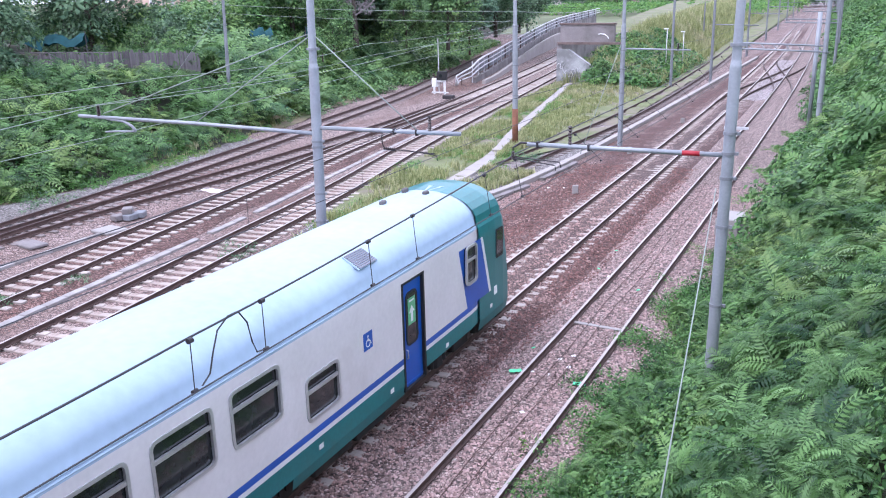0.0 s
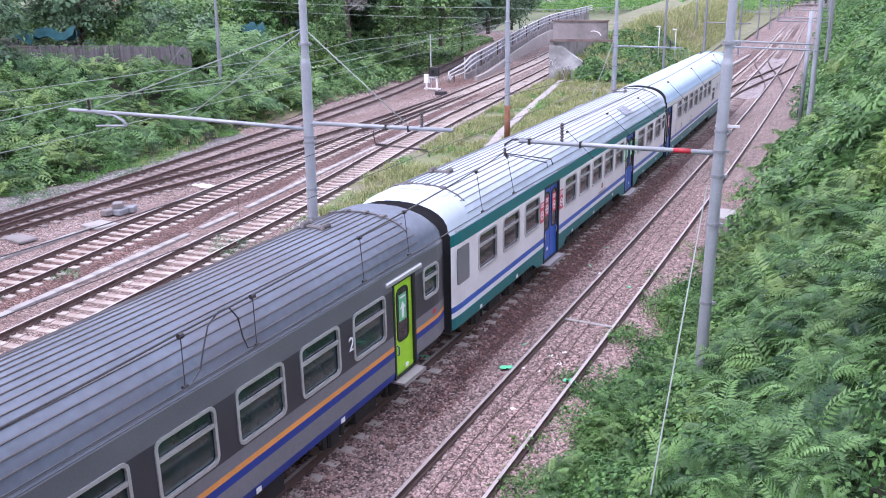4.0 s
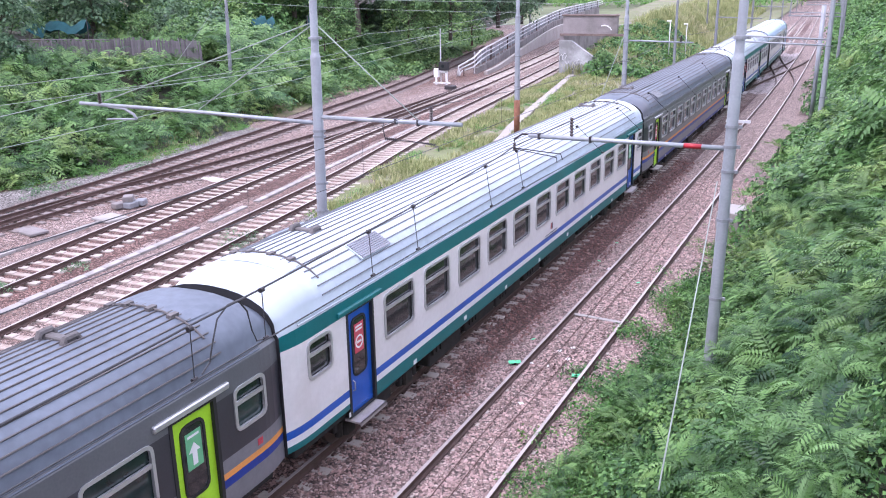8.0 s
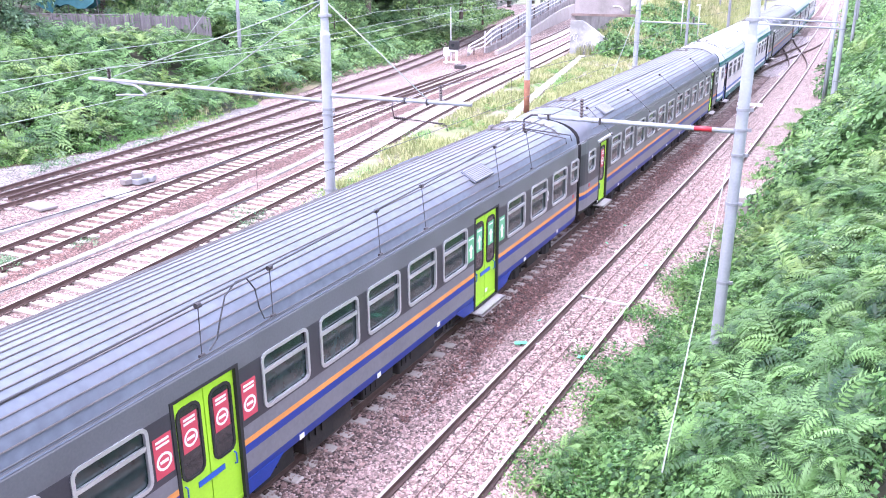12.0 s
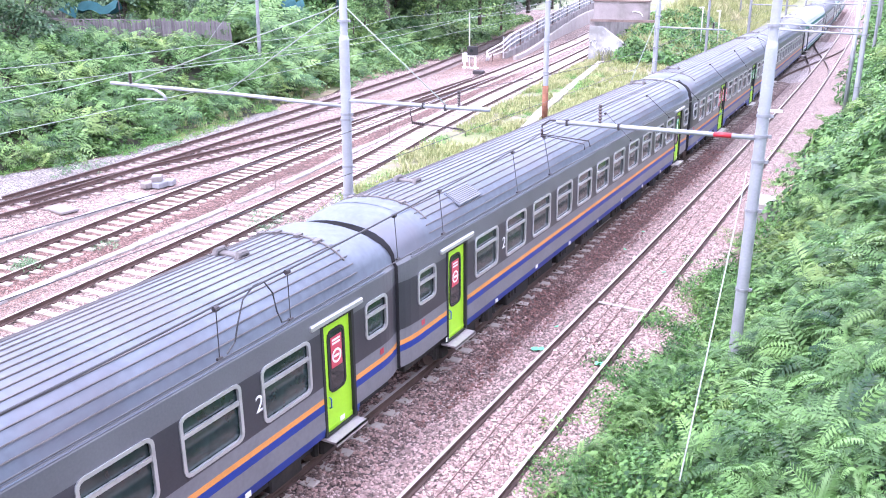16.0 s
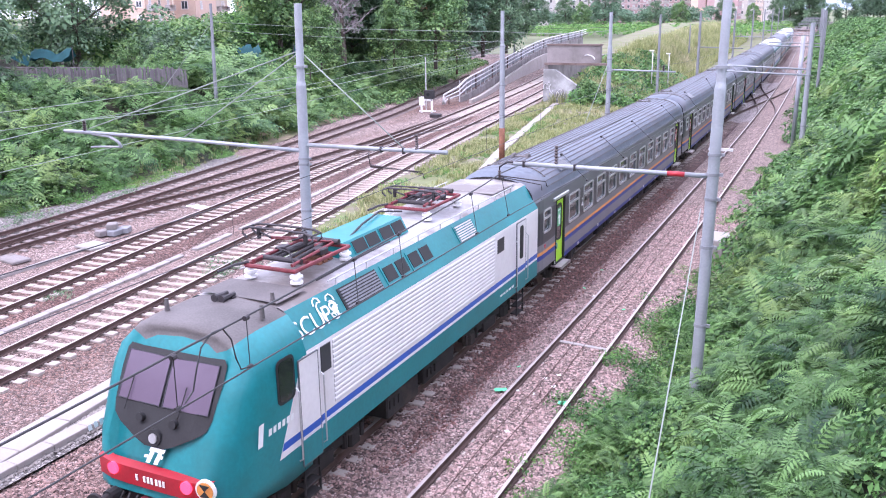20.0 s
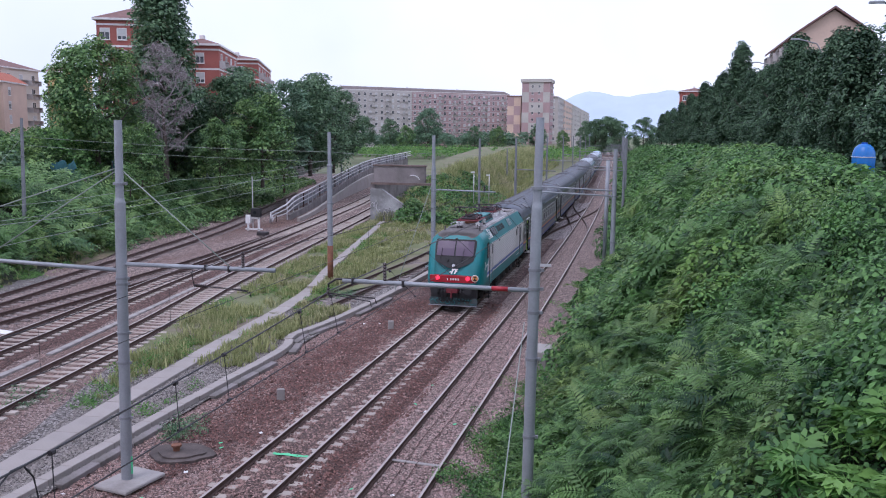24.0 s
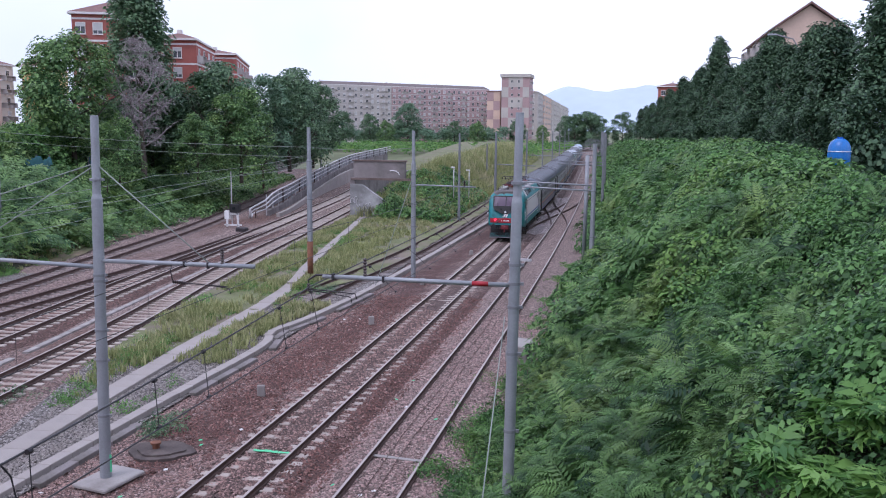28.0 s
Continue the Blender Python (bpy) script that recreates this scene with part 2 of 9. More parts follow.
ROOF_D = mat("grey_roof_paint", (0.122, 0.142, 0.176), 0.55, metal=0.0, var=0.2, scale=0.5, fine=6, stain=(0.13, 0.13, 0.155), stain_at=0.6)
ROOF_L = mat("loco_roof_paint", (0.36, 0.36, 0.38), 0.55, var=0.2, scale=0.9, stain=(0.14, 0.12, 0.115), stain_at=0.5)
SOOT = mat("sooty_roof_paint", (0.105, 0.095, 0.095), 0.7, var=0.25, scale=1.0)
GLASS = glass_mat("dark_window_glass", (0.020, 0.024, 0.026))
GLASS_G = glass_mat("green_tinted_window_glass", (0.018, 0.034, 0.034))
# Lavender sky reflection painted into the pane's base colour; real specular kept low.
WINDSHIELD = mat("windscreen_painted_reflection", (0.135, 0.105, 0.145), 0.12, var=0.05, scale=0.8, fine=4)
WINDSHIELD.node_tree.nodes["Principled BSDF"].inputs["Specular IOR Level"].default_value = 0.12
ALU = mat("aluminium_frame", (0.55, 0.55, 0.57), 0.35, metal=0.6, var=0.1)
RUBBER = mat("black_rubber", (0.018, 0.018, 0.020), 0.7, var=0.2)
UNDER = mat("grimy_underframe", (0.022, 0.019, 0.019), 0.85, var=0.3, scale=2.5, stain=(0.055, 0.038, 0.030), stain_at=0.63)
WHEEL = mat("steel_wheel", (0.13, 0.10, 0.09), 0.5, metal=0.6, var=0.25)
STEP = mat("galvanised_step", (0.42, 0.38, 0.38), 0.55, metal=0.3, var=0.15)
RED = mat("red_paint", (0.33, 0.014, 0.024), 0.4, var=0.15)
PLOUGH = mat("stained_plough_plate", (0.045, 0.075, 0.08), 0.75, var=0.4, scale=3.0, stain=(0.10, 0.09, 0.085), stain_at=0.58)
PANTO = mat("maroon_pantograph_paint", (0.17, 0.026, 0.034), 0.5, var=0.3, scale=4)
IRON = mat("dark_iron", (0.05, 0.045, 0.05), 0.55, metal=0.5, var=0.25)
STICK_R = mat("red_sticker", (0.52, 0.06, 0.09), 0.45, var=0.05)
STICK_G = mat("green_sticker", (0.13, 0.42, 0.22), 0.45, var=0.05)
MARK = mat("white_marking", (0.75, 0.75, 0.76), 0.45, var=0.05)
TAIL = glow_mat("red_tail_lamp", (0.9, 0.03, 0.06), 2.0)
RAIL_T = mat("polished_rail_head", (0.42, 0.37, 0.355), 0.45, metal=0.35, var=0.12, scale=2)
RAIL_R = mat("rusty_rail_web", (0.085, 0.050, 0.042), 0.8, var=0.25, scale=3, fine=30)
RAIL_D = mat("rusty_siding_rail_head", (0.07, 0.045, 0.042), 0.6, metal=0.3, var=0.2, scale=3)
SLEEPER = mat("concrete_sleeper", (0.42, 0.37, 0.335), 0.85, var=0.16, scale=2.2, fine=30, bump=0.2, stain=(0.22, 0.15, 0.12), stain_at=0.58, rand=0.5)
SLEEPER_O = mat("wooden_sleeper", (0.21, 0.175, 0.165), 0.9, var=0.25, scale=2.5, fine=40, bump=0.3, rand=0.6)
CONCRETE = mat("weathered_concrete", (0.33, 0.31, 0.30), 0.85, var=0.15, scale=1.2, fine=20, bump=0.15, stain=(0.22, 0.20, 0.19), stain_at=0.56, rand=0.4)
CONCRETE_P = mat("pale_walkway_concrete", (0.33, 0.30, 0.285), 0.85, var=0.13, scale=1.2, fine=20, bump=0.15, stain=(0.30, 0.27, 0.25), stain_at=0.60, rand=0.3)
CONCRETE_D = mat("dark_stained_concrete", (0.23, 0.205, 0.205), 0.9, var=0.2, scale=0.7, fine=14, bump=0.2, stain=(0.12, 0.11, 0.10), stain_at=0.55)
BROWN_C = mat("brown_stained_concrete", (0.155, 0.115, 0.105), 0.9, var=0.25, scale=1.0, fine=14, bump=0.2, stain=(0.09, 0.06, 0.05), stain_at=0.55)
GREEN_SPRAY = mat("green_marking_paint", (0.10, 0.60, 0.30), 0.6, var=0.12, scale=8)
MAST = mat("grey_mast_paint", (0.29, 0.31, 0.335), 0.5, metal=0.2, var=0.12, scale=1.5, stain=(0.22, 0.22, 0.25), stain_at=0.6)
MAST_D = mat("dull_mast_paint", (0.22, 0.23, 0.25), 0.55, metal=0.2, var=0.15, scale=1.5)
RUSTY = mat("rusted_steel", (0.20, 0.085, 0.05), 0.85, var=0.35, scale=4, fine=40, bump=0.2)
PORCELAIN = mat("brown_insulator", (0.035, 0.022, 0.022), 0.3, var=0.2)
WIRE = mat("copper_wire_black", (0.030, 0.030, 0.034), 0.55, var=0.1)
WIRE_G = mat("grey_green_wire", (0.24, 0.28, 0.25), 0.5, var=0.1)
GALV_W = mat("whitewashed_concrete", (0.40, 0.40, 0.41), 0.85, var=0.25, scale=0.9, fine=14, bump=0.15, stain=(0.20, 0.20, 0.20), stain_at=0.48)
GALV = mat("galvanised_pipe", (0.56, 0.55, 0.57), 0.45, metal=0.35, var=0.12)
BALLAST = gravel_mat("pink_brown_ballast", (0.50, 0.37, 0.34), (0.215, 0.140, 0.123), (0.055, 0.038, 0.036), 15.0, rust=(0.24, 0.10, 0.08), rust_at=0.62, rust_scale=0.30, squash=0.22,
                     bands=((-12.7, 1.6, 23.0, (0.115, 0.046, 0.038)), (-8.25, 0.85, 20.0, (0.11, 0.048, 0.04)), (-10.0, 0.8, 4.0, (0.13, 0.082, 0.072))))
BALLAST_B = gravel_mat("pale_pink_ballast", (0.53, 0.405, 0.368), (0.275, 0.193, 0.172), (0.10, 0.075, 0.070), 15.0, rust=(0.28, 0.19, 0.17), rust_at=0.64, rust_scale=0.35, squash=0.25)
BALLAST_Y = gravel_mat("brown_yard_ballast", (0.53, 0.41, 0.375), (0.31, 0.222, 0.20), (0.08, 0.06, 0.055), 15.0, rust=(0.30, 0.14, 0.105), rust_at=0.54, rust_scale=0.22, squash=0.25)
BALLAST_W = gravel_mat("clean_pale_ballast", (0.62, 0.55, 0.55), (0.40, 0.33, 0.325), (0.16, 0.13, 0.13), 15.0)
BALLAST_R = gravel_mat("rusty_red_ballast", (0.36, 0.22, 0.19), (0.185, 0.092, 0.075), (0.055, 0.032, 0.028), 15.0, rust=(0.13, 0.06, 0.05), rust_at=0.52, rust_scale=0.4, squash=0.3)
BALLAST_G = gravel_mat("grey_ballast", (0.42, 0.39, 0.375), (0.23, 0.205, 0.195), (0.065, 0.058, 0.055), 13.0, rust=(0.25, 0.21, 0.19), rust_at=0.62)
# Near-black base: deep shade between the shrubs is put into the soil colour.
SOIL = mat("shade_darkened_leafy_soil", (0.022, 0.026, 0.014), 0.95, var=0.4, scale=0.8, fine=9, bump=0.4, stain=(0.075, 0.07, 0.045), stain_at=0.55)
GRASSY = mat("dry_grassy_soil", (0.14, 0.16, 0.07), 0.95, var=0.3, scale=0.5, fine=9, bump=0.4, stain=(0.20, 0.165, 0.13), stain_at=0.54)
BROWNISH = mat("dry_brown_verge", (0.22, 0.175, 0.115), 0.95, var=0.3, scale=0.6, fine=9, bump=0.4, stain=(0.12, 0.15, 0.06), stain_at=0.55)
LEAF_A = leaf_mat("ailanthus_leaves", (0.011, 0.052, 0.020), (0.182, 0.348, 0.112), 0.28, 0.8, 0.45, (0.275, 0.400, 0.122), 0.35)
LEAF_B = leaf_mat("bramble_leaves", (0.011, 0.052, 0.019), (0.158, 0.338, 0.100), 0.28, 0.8, 0.48, (0.235, 0.390, 0.110), 0.3)
LEAF_C = leaf_mat("light_shrub_leaves", (0.050, 0.150, 0.040), (0.19, 0.38, 0.10), 0.3, 0.6, 0.45, (0.24, 0.40, 0.09))
# The next two greens are lighter and bluer, with distance haze mixed in.
LEAF_D = leaf_mat("haze_tinted_dark_leaves", (0.034, 0.090, 0.052), (0.215, 0.345, 0.185), 0.28, 0.5)
LEAF_E = leaf_mat("haze_tinted_leaves", (0.030, 0.095, 0.038), (0.235, 0.400, 0.150), 0.28, 0.6, 0.42, (0.30, 0.45, 0.14))
LEAF_F = leaf_mat("bluish_tree_leaves", (0.060, 0.135, 0.085), (0.19, 0.32, 0.19), 0.25, 0.3)
TWIG = leaf_mat("bare_twigs", (0.20, 0.175, 0.18), (0.40, 0.35, 0.36), 0.1, 0.3)
LEAF_S = leaf_mat("street_tree_leaves", (0.016, 0.048, 0.030), (0.115, 0.205, 0.108), 0.22, 0.5, 0.5)
GRASS = leaf_mat("dry_grass", (0.19, 0.235, 0.095), (0.46, 0.47, 0.235), 0.35, 0.5, 0.55, (0.58, 0.52, 0.34), 0.12)
BARK = mat("grey_brown_bark", (0.085, 0.07, 0.058), 0.95, var=0.3, scale=3, fine=18, bump=0.6)
BRICK = mat("red_brick_facade", (0.36, 0.115, 0.095), 0.85, var=0.10, scale=0.5, fine=8)
PEACH = mat("peach_render_facade", (0.62, 0.46, 0.37), 0.85, var=0.07, scale=0.3, fine=4, stain=(0.52, 0.38, 0.31), stain_at=0.62)
OCHRE = mat("ochre_render_facade", (0.66, 0.47, 0.22), 0.85, var=0.07, scale=0.3)
SAND = mat("sand_render_facade", (0.47, 0.44, 0.41), 0.85, var=0.08, scale=0.2, fine=3)
SAND_L = mat("cream_render_facade", (0.60, 0.54, 0.47), 0.85, var=0.08, scale=0.3, fine=4)
# Rose brick, lightened so that the far blocks carry haze in their colour.
ROSE = mat("haze_paled_rose_brick", (0.42, 0.29, 0.29), 0.85, var=0.10, scale=0.2, fine=3)
TILE_R = mat("brown_roof_tiles", (0.20, 0.115, 0.105), 0.9, var=0.18, scale=1.2, fine=10, bump=0.3)
TILE_O = mat("orange_roof_tiles", (0.42, 0.14, 0.09), 0.9, var=0.15, scale=1.2, fine=10, bump=0.3)
TRIM = mat("white_trim_paint", (0.70, 0.67, 0.66), 0.7, var=0.08)
PANE = glass_mat("facade_window_glass", (0.05, 0.06, 0.07), 0.1)
SHUTTER = mat("pale_roller_shutter", (0.50, 0.50, 0.50), 0.7, var=0.15, rand=0.8)
BALCONY = mat("balcony_concrete", (0.55, 0.52, 0.51), 0.8, var=0.1)
WOOD = mat("grey_weathered_wood", (0.135, 0.12, 0.13), 0.9, var=0.3, scale=2, fine=25, bump=0.4, rand=0.9)
NETTING = mat("turquoise_net", (0.010, 0.075, 0.085), 0.8, var=0.2, scale=2)
BLUE_TANK = mat("blue_plastic", (0.012, 0.16, 0.50), 0.35, var=0.12, scale=1.5)
TILE_G = mat("grey_brown_roof", (0.15, 0.125, 0.12), 0.9, var=0.15, scale=1.0, fine=8)
DIRT = mat("oily_dark_earth", (0.085, 0.068, 0.064), 0.9, var=0.3, scale=2.0, fine=20, bump=0.3, stain=(0.15, 0.12, 0.11), stain_at=0.6)
# Aerial haze is painted in: a pale blue stands for wooded slopes.
HILL = mat("hill_with_painted_haze", (0.47, 0.56, 0.69), 1.0, var=0.05, scale=0.004, fine=0.02)
FIELD = mat("far_ground", (0.14, 0.16, 0.085), 0.95, var=0.25, scale=0.05, fine=0.7)

for painted in (ROOF_W, ROOF_S, ROOF_D):
    painted.node_tree.nodes["Principled BSDF"].inputs["Specular IOR Level"].default_value = 0.2


# ---- mesh helpers ----
class Shape:
    """Collects vertices and faces; each face has a material slot."""

    def __init__(self):
        self.v, self.f, self.m = [], [], []

    def add(self, verts, faces, slot=0):
        o = len(self.v)
        self.v += [tuple(p) for p in verts]
        self.f += [tuple(i + o for i in q) for q in faces]
        self.m += [slot] * len(faces)
        return self

    def box(self, x0, x1, y0, y1, z0, z1, slot=0, m=None, cut=0.0):
        """A box with its upright and upper edges cut by `cut`."""
        if cut:
            c = cut
            ring = [(x0 + c, y0), (x1 - c, y0), (x1, y0 + c), (x1, y1 - c), (x1 - c, y1), (x0 + c, y1), (x0, y1 - c), (x0, y0 + c)]
            mx, my = (x0 + x1) / 2, (y0 + y1) / 2
            sx, sy = 1 - 2 * c / max(x1 - x0, 1e-6), 1 - 2 * c / max(y1 - y0, 1e-6)
            top = [(mx + (x - mx) * sx, my + (y - my) * sy) for x, y in ring]
            v = [(x, y, z0) for x, y in ring] + [(x, y, z1 - c) for x, y in ring] + [(x, y, z1) for x, y in top]
            f = [tuple(range(7, -1, -1)), tuple(range(16, 24))]
            for k in (0, 8):
                f += [(k + i, k + (i + 1) % 8, k + 8 + (i + 1) % 8, k + 8 + i) for i in range(8)]
        else:
            v = [(x, y, z) for z in (z0, z1) for x, y in ((x0, y0), (x1, y0), (x1, y1), (x0, y1))]
            f = [(3, 2, 1, 0), (4, 5, 6, 7), (0, 1, 5, 4), (1, 2, 6, 5), (2, 3, 7, 6), (3, 0, 4, 7)]
        if m is not None:
            v = [m @ Vector(p) for p in v]
        return self.add(v, f, slot)

    def tube(self, pts, r, n=8, slot=0, caps=True, r1=None):
        """A round bar along a line of points; r1: the radius at its end."""
        pts = [Vector(p) for p in pts]
        rings, up = [], Vector((0, 0, 1))
        for i, p in enumerate(pts):
            d = (pts[min(i + 1, len(pts) - 1)] - pts[max(i - 1, 0)]).normalized()
            a = d.cross(up) if abs(d.dot(up)) < 0.95 else d.cross(Vector((1, 0, 0)))
            a.normalize()
            b = d.cross(a)
            rr = r if r1 is None else r + (r1 - r) * i / (len(pts) - 1)
            rings.append([p + (a * math.cos(2 * math.pi * k / n) + b * math.sin(2 * math.pi * k / n)) * rr for k in range(n)])
        v = [q for g in rings for q in g]
        f = [(i * n + k, i * n + (k + 1) % n, (i + 1) * n + (k + 1) % n, (i + 1) * n + k) for i in range(len(pts) - 1) for k in range(n)]
        if caps:
            f += [tuple(range(n - 1, -1, -1)), tuple(range((len(pts) - 1) * n, len(pts) * n))]
        return self.add(v, f, slot)

    def disc(self, c, axis, r, depth, n=16, slot=0):
        c, axis = Vector(c), Vector(axis).normalized()
        return self.tube([c - axis * depth / 2, c + axis * depth / 2], r, n, slot)

    def prism(self, outline, z0, z1, slot=0, m=None):
        """An outline in x, y, drawn up from z0 to z1."""
        n = len(outline)
        v = [(x, y, z0) for x, y in outline] + [(x, y, z1) for x, y in outline]
        f = [tuple(range(n - 1, -1, -1)), tuple(range(n, 2 * n))] + [(i, (i + 1) % n, n + (i + 1) % n, n + i) for i in range(n)]
        if m is not None:
            v = [m @ Vector(p) for p in v]
        return self.add(v, f, slot)

    def ring(self, outer, inner, z0, z1, slot=0, m=None):
        """A flat frame between two outlines of the same number of points."""
        n = len(outer)
        v = [(x, y, z) for z in (z0, z1) for o in (outer, inner) for x, y in o]
        f = []
        for i in range(n):
            j = (i + 1) % n
            f += [(2 * n + i, 2 * n + j, 3 * n + j, 3 * n + i), (i, j, 2 * n + j, 2 * n + i), (n + j, n + i, 3 * n + i, 3 * n + j)]
        if m is not None:
            v = [m @ Vector(p) for p in v]
        return self.add(v, f, slot)

    def mesh(self, name, mats, smooth=False):
        me = bpy.data.meshes.new(name)
        me.from_pydata(self.v, [], self.f)
        for q in mats if isinstance(mats, (list, tuple)) else [mats]:
            me.materials.append(q)
        if any(self.m):
            me.polygons.foreach_set("material_index", self.m)
        if smooth:
            me.polygons.foreach_set("use_smooth", [True] * len(self.f))
        me.update()
        return me


def rounded(w, h, r, n=3):
    """A rounded rectangle round the origin."""
    out = []
    for cx, cy, a0 in ((w / 2 - r, h / 2 - r, 0), (-w / 2 + r, h / 2 - r, 90), (-w / 2 + r, -h / 2 + r, 180), (w / 2 - r, -h / 2 + r, 270)):
        out += [(cx + r * math.cos(radians(a0 + 90 * k / n)), cy + r * math.sin(radians(a0 + 90 * k / n))) for k in range(n + 1)]
    return out


def part(name, shape, mats, parent, label="", smooth=False, m=None):
    """One mesh under a thing, a part or a piece of the setting. shape: a Shape, or a mesh to share."""
    me = shape.mesh(name, mats, smooth) if isinstance(shape, Shape) else shape
    ob = new(name, me)
    ob.parent = parent
    if m is not None:
        ob.matrix_basis = m
    if label:
        ob["label"] = label
    return ob


def thing(name, label, category, m=None, group="", kind="", shape=None, mats=None, smooth=False):
    ob = new(name, shape.mesh(name, mats, smooth) if shape else None)
    if m is not None:
        ob.matrix_basis = m
    return tagged(ob, label, category, group, kind)


def big_mesh(name, v, f, mats, slots=None):
    """A mesh from arrays: f has rows of three or four corners."""
    v, f = np.asarray(v, np.float32), np.asarray(f, np.int32)
    me = bpy.data.meshes.new(name)
    me.vertices.add(len(v))
    me.vertices.foreach_set("co", v.ravel())
    k = f.shape[1]
    me.loops.add(f.size)
    me.loops.foreach_set("vertex_index", f.ravel())
    me.polygons.add(len(f))
    me.polygons.foreach_set("loop_start", np.arange(0, f.size, k, dtype=np.int32))
    for q in mats if isinstance(mats, (list, tuple)) else [mats]:
        me.materials.append(q)
    if slots is not None:
        me.polygons.foreach_set("material_index", np.asarray(slots, np.int32))
    me.update(calc_edges=True)
    return me


def scatter(templates, places, scales, seed, tilt=0.25, squash=None, lean=(0.0, 0.0)):
    """Copies of the templates (arrays of vertices and quads) at the places, turned at random, as one pair of arrays."""
    rng = np.random.default_rng(seed)
    vs, fs, o = [], [], 0
    pick = rng.integers(0, len(templates), len(places))
    for k, (tv, tf) in enumerate(templates):
        idx = np.where(pick == k)[0]
        if not len(idx):
            continue
        n = len(idx)
        a, tx, ty = rng.uniform(0, 2 * np.pi, n), rng.normal(lean[0], tilt, n), rng.normal(lean[1], tilt, n)
        c, s = np.cos(a), np.sin(a)
        p = tv[None] * np.asarray(scales)[idx][:, None, None]
        x, y, z = p[..., 0] * c[:, None] - p[..., 1] * s[:, None], p[..., 0] * s[:, None] + p[..., 1] * c[:, None], p[..., 2]
        if squash is not None:
            z = z * squash
        x, z = x + z * tx[:, None], z - x * tx[:, None]
        y, z = y + z * ty[:, None], z - y * ty[:, None]
        w = np.stack([x, y, z], -1) + np.asarray(places)[idx][:, None, :]
        vs.append(w.reshape(-1, 3))
        fs.append((tf[None] + (o + np.arange(n) * len(tv))[:, None, None]).reshape(-1, tf.shape[1]))
        o += n * len(tv)
    return np.concatenate(vs), np.concatenate(fs)


def text_shape(words, size, name, mats, depth=0.004):
    """Lettering in the built-in font, as a mesh round its centre."""
    cu = bpy.data.curves.new(name, "FONT")
    cu.body, cu.size, cu.extrude, cu.align_x, cu.align_y = words, size, depth, "CENTER", "CENTER"
    tmp = new(name, cu)
    bpy.context.view_layer.update()
    me = bpy.data.meshes.new_from_object(tmp.evaluated_get(bpy.context.evaluated_depsgraph_get()))
    bpy.data.objects.remove(tmp)
    me.materials.clear()
    me.materials.append(mats)
    return me


# ---- ground plan ----
RAIL = 0.775  # half the distance between the rail heads
A_X, B_X = -10.0, -6.27


def bend(y):
    """How far the main line swings to the west."""
    a = min(max(y - 20.0, 0.0), 126.0)
    return -a * a / 5600.0 - max(y - 146.0, 0.0) * 0.045


def line(points):
    """A smooth line x(y) through a few points (y, x)."""
    ys, xs = [p[0] for p in points], [p[1] for p in points]

    def at(y):
        if y <= ys[0]:
            return xs[0] + (y - ys[0]) * (xs[1] - xs[0]) / (ys[1] - ys[0])
        if y >= ys[-1]:
            return xs[-1] + (y - ys[-1]) * (xs[-1] - xs[-2]) / (ys[-1] - ys[-2])
        i = max(k for k in range(len(ys) - 1) if ys[k] <= y)

        def slope(k):
            a, b = max(k - 1, 0), min(k + 1, len(ys) - 1)
            return (xs[b] - xs[a]) / (ys[b] - ys[a])
        h = ys[i + 1] - ys[i]
        u = (y - ys[i]) / h
        return (xs[i] * (2 * u ** 3 - 3 * u * u + 1) + h * slope(i) * (u ** 3 - 2 * u * u + u)
                + xs[i + 1] * (3 * u * u - 2 * u ** 3) + h * slope(i + 1) * (u ** 3 - u * u))
    return at


def line_a(y):
    return A_X + bend(y)


def line_b(y):
    return B_X + bend(y)


line_c = line([(-10, -17.6), (15, -20.4), (25, -21.7), (35, -23.1), (45, -25.0), (57, -26.9), (71, -28.9), (99, -33.2), (140, -41.0)])
line_d = line([(-10, -21.6), (18, -25.2), (27, -26.6), (38, -28.1), (50, -29.8), (61, -31.3), (72, -32.8), (88, -35.2), (107, -38.2), (140, -44.5)])
line_e = line([(-10, -31.2), (22, -31.45), (27, -31.5), (35, -30.85), (45, -30.95), (54, -31.3), (62, -31.95), (72, -32.8)])
line_f = line([(-10, -31.2), (15, -31.6), (24, -32.5), (34, -33.7), (42, -34.8), (50, -36.0), (58, -37.3), (69, -39.2), (81, -41.9), (95, -45.3), (120, -52.0)])
line_k = line([(42, -17.4), (50, -16.9), (62, -16.3), (80, -16.4), (110, -17.6), (150, -20.2)])
foot_left = line([(-10, -37.5), (24, -36.9), (30, -35.6), (37, -36.2), (48, -38.6), (65, -42.6), (85, -47.6), (101, -52.0), (160, -70.0)])
island_left = line([(-10, -14.5), (15, -16.6), (21, -18.2), (28, -20.4), (36, -22.4), (46, -23.8), (61, -26.0), (77, -28.2), (100, -31.0), (160, -40.0)])


def foot_right(y):
    return -4.75 + bend(y) * 1.0 + 0.25 * math.sin(y * 0.35) + 0.15 * math.sin(y * 0.9 + 1)


def smooth(u):
    u = min(max(u, 0.0), 1.0)
    return u * u * (3 - 2 * u)


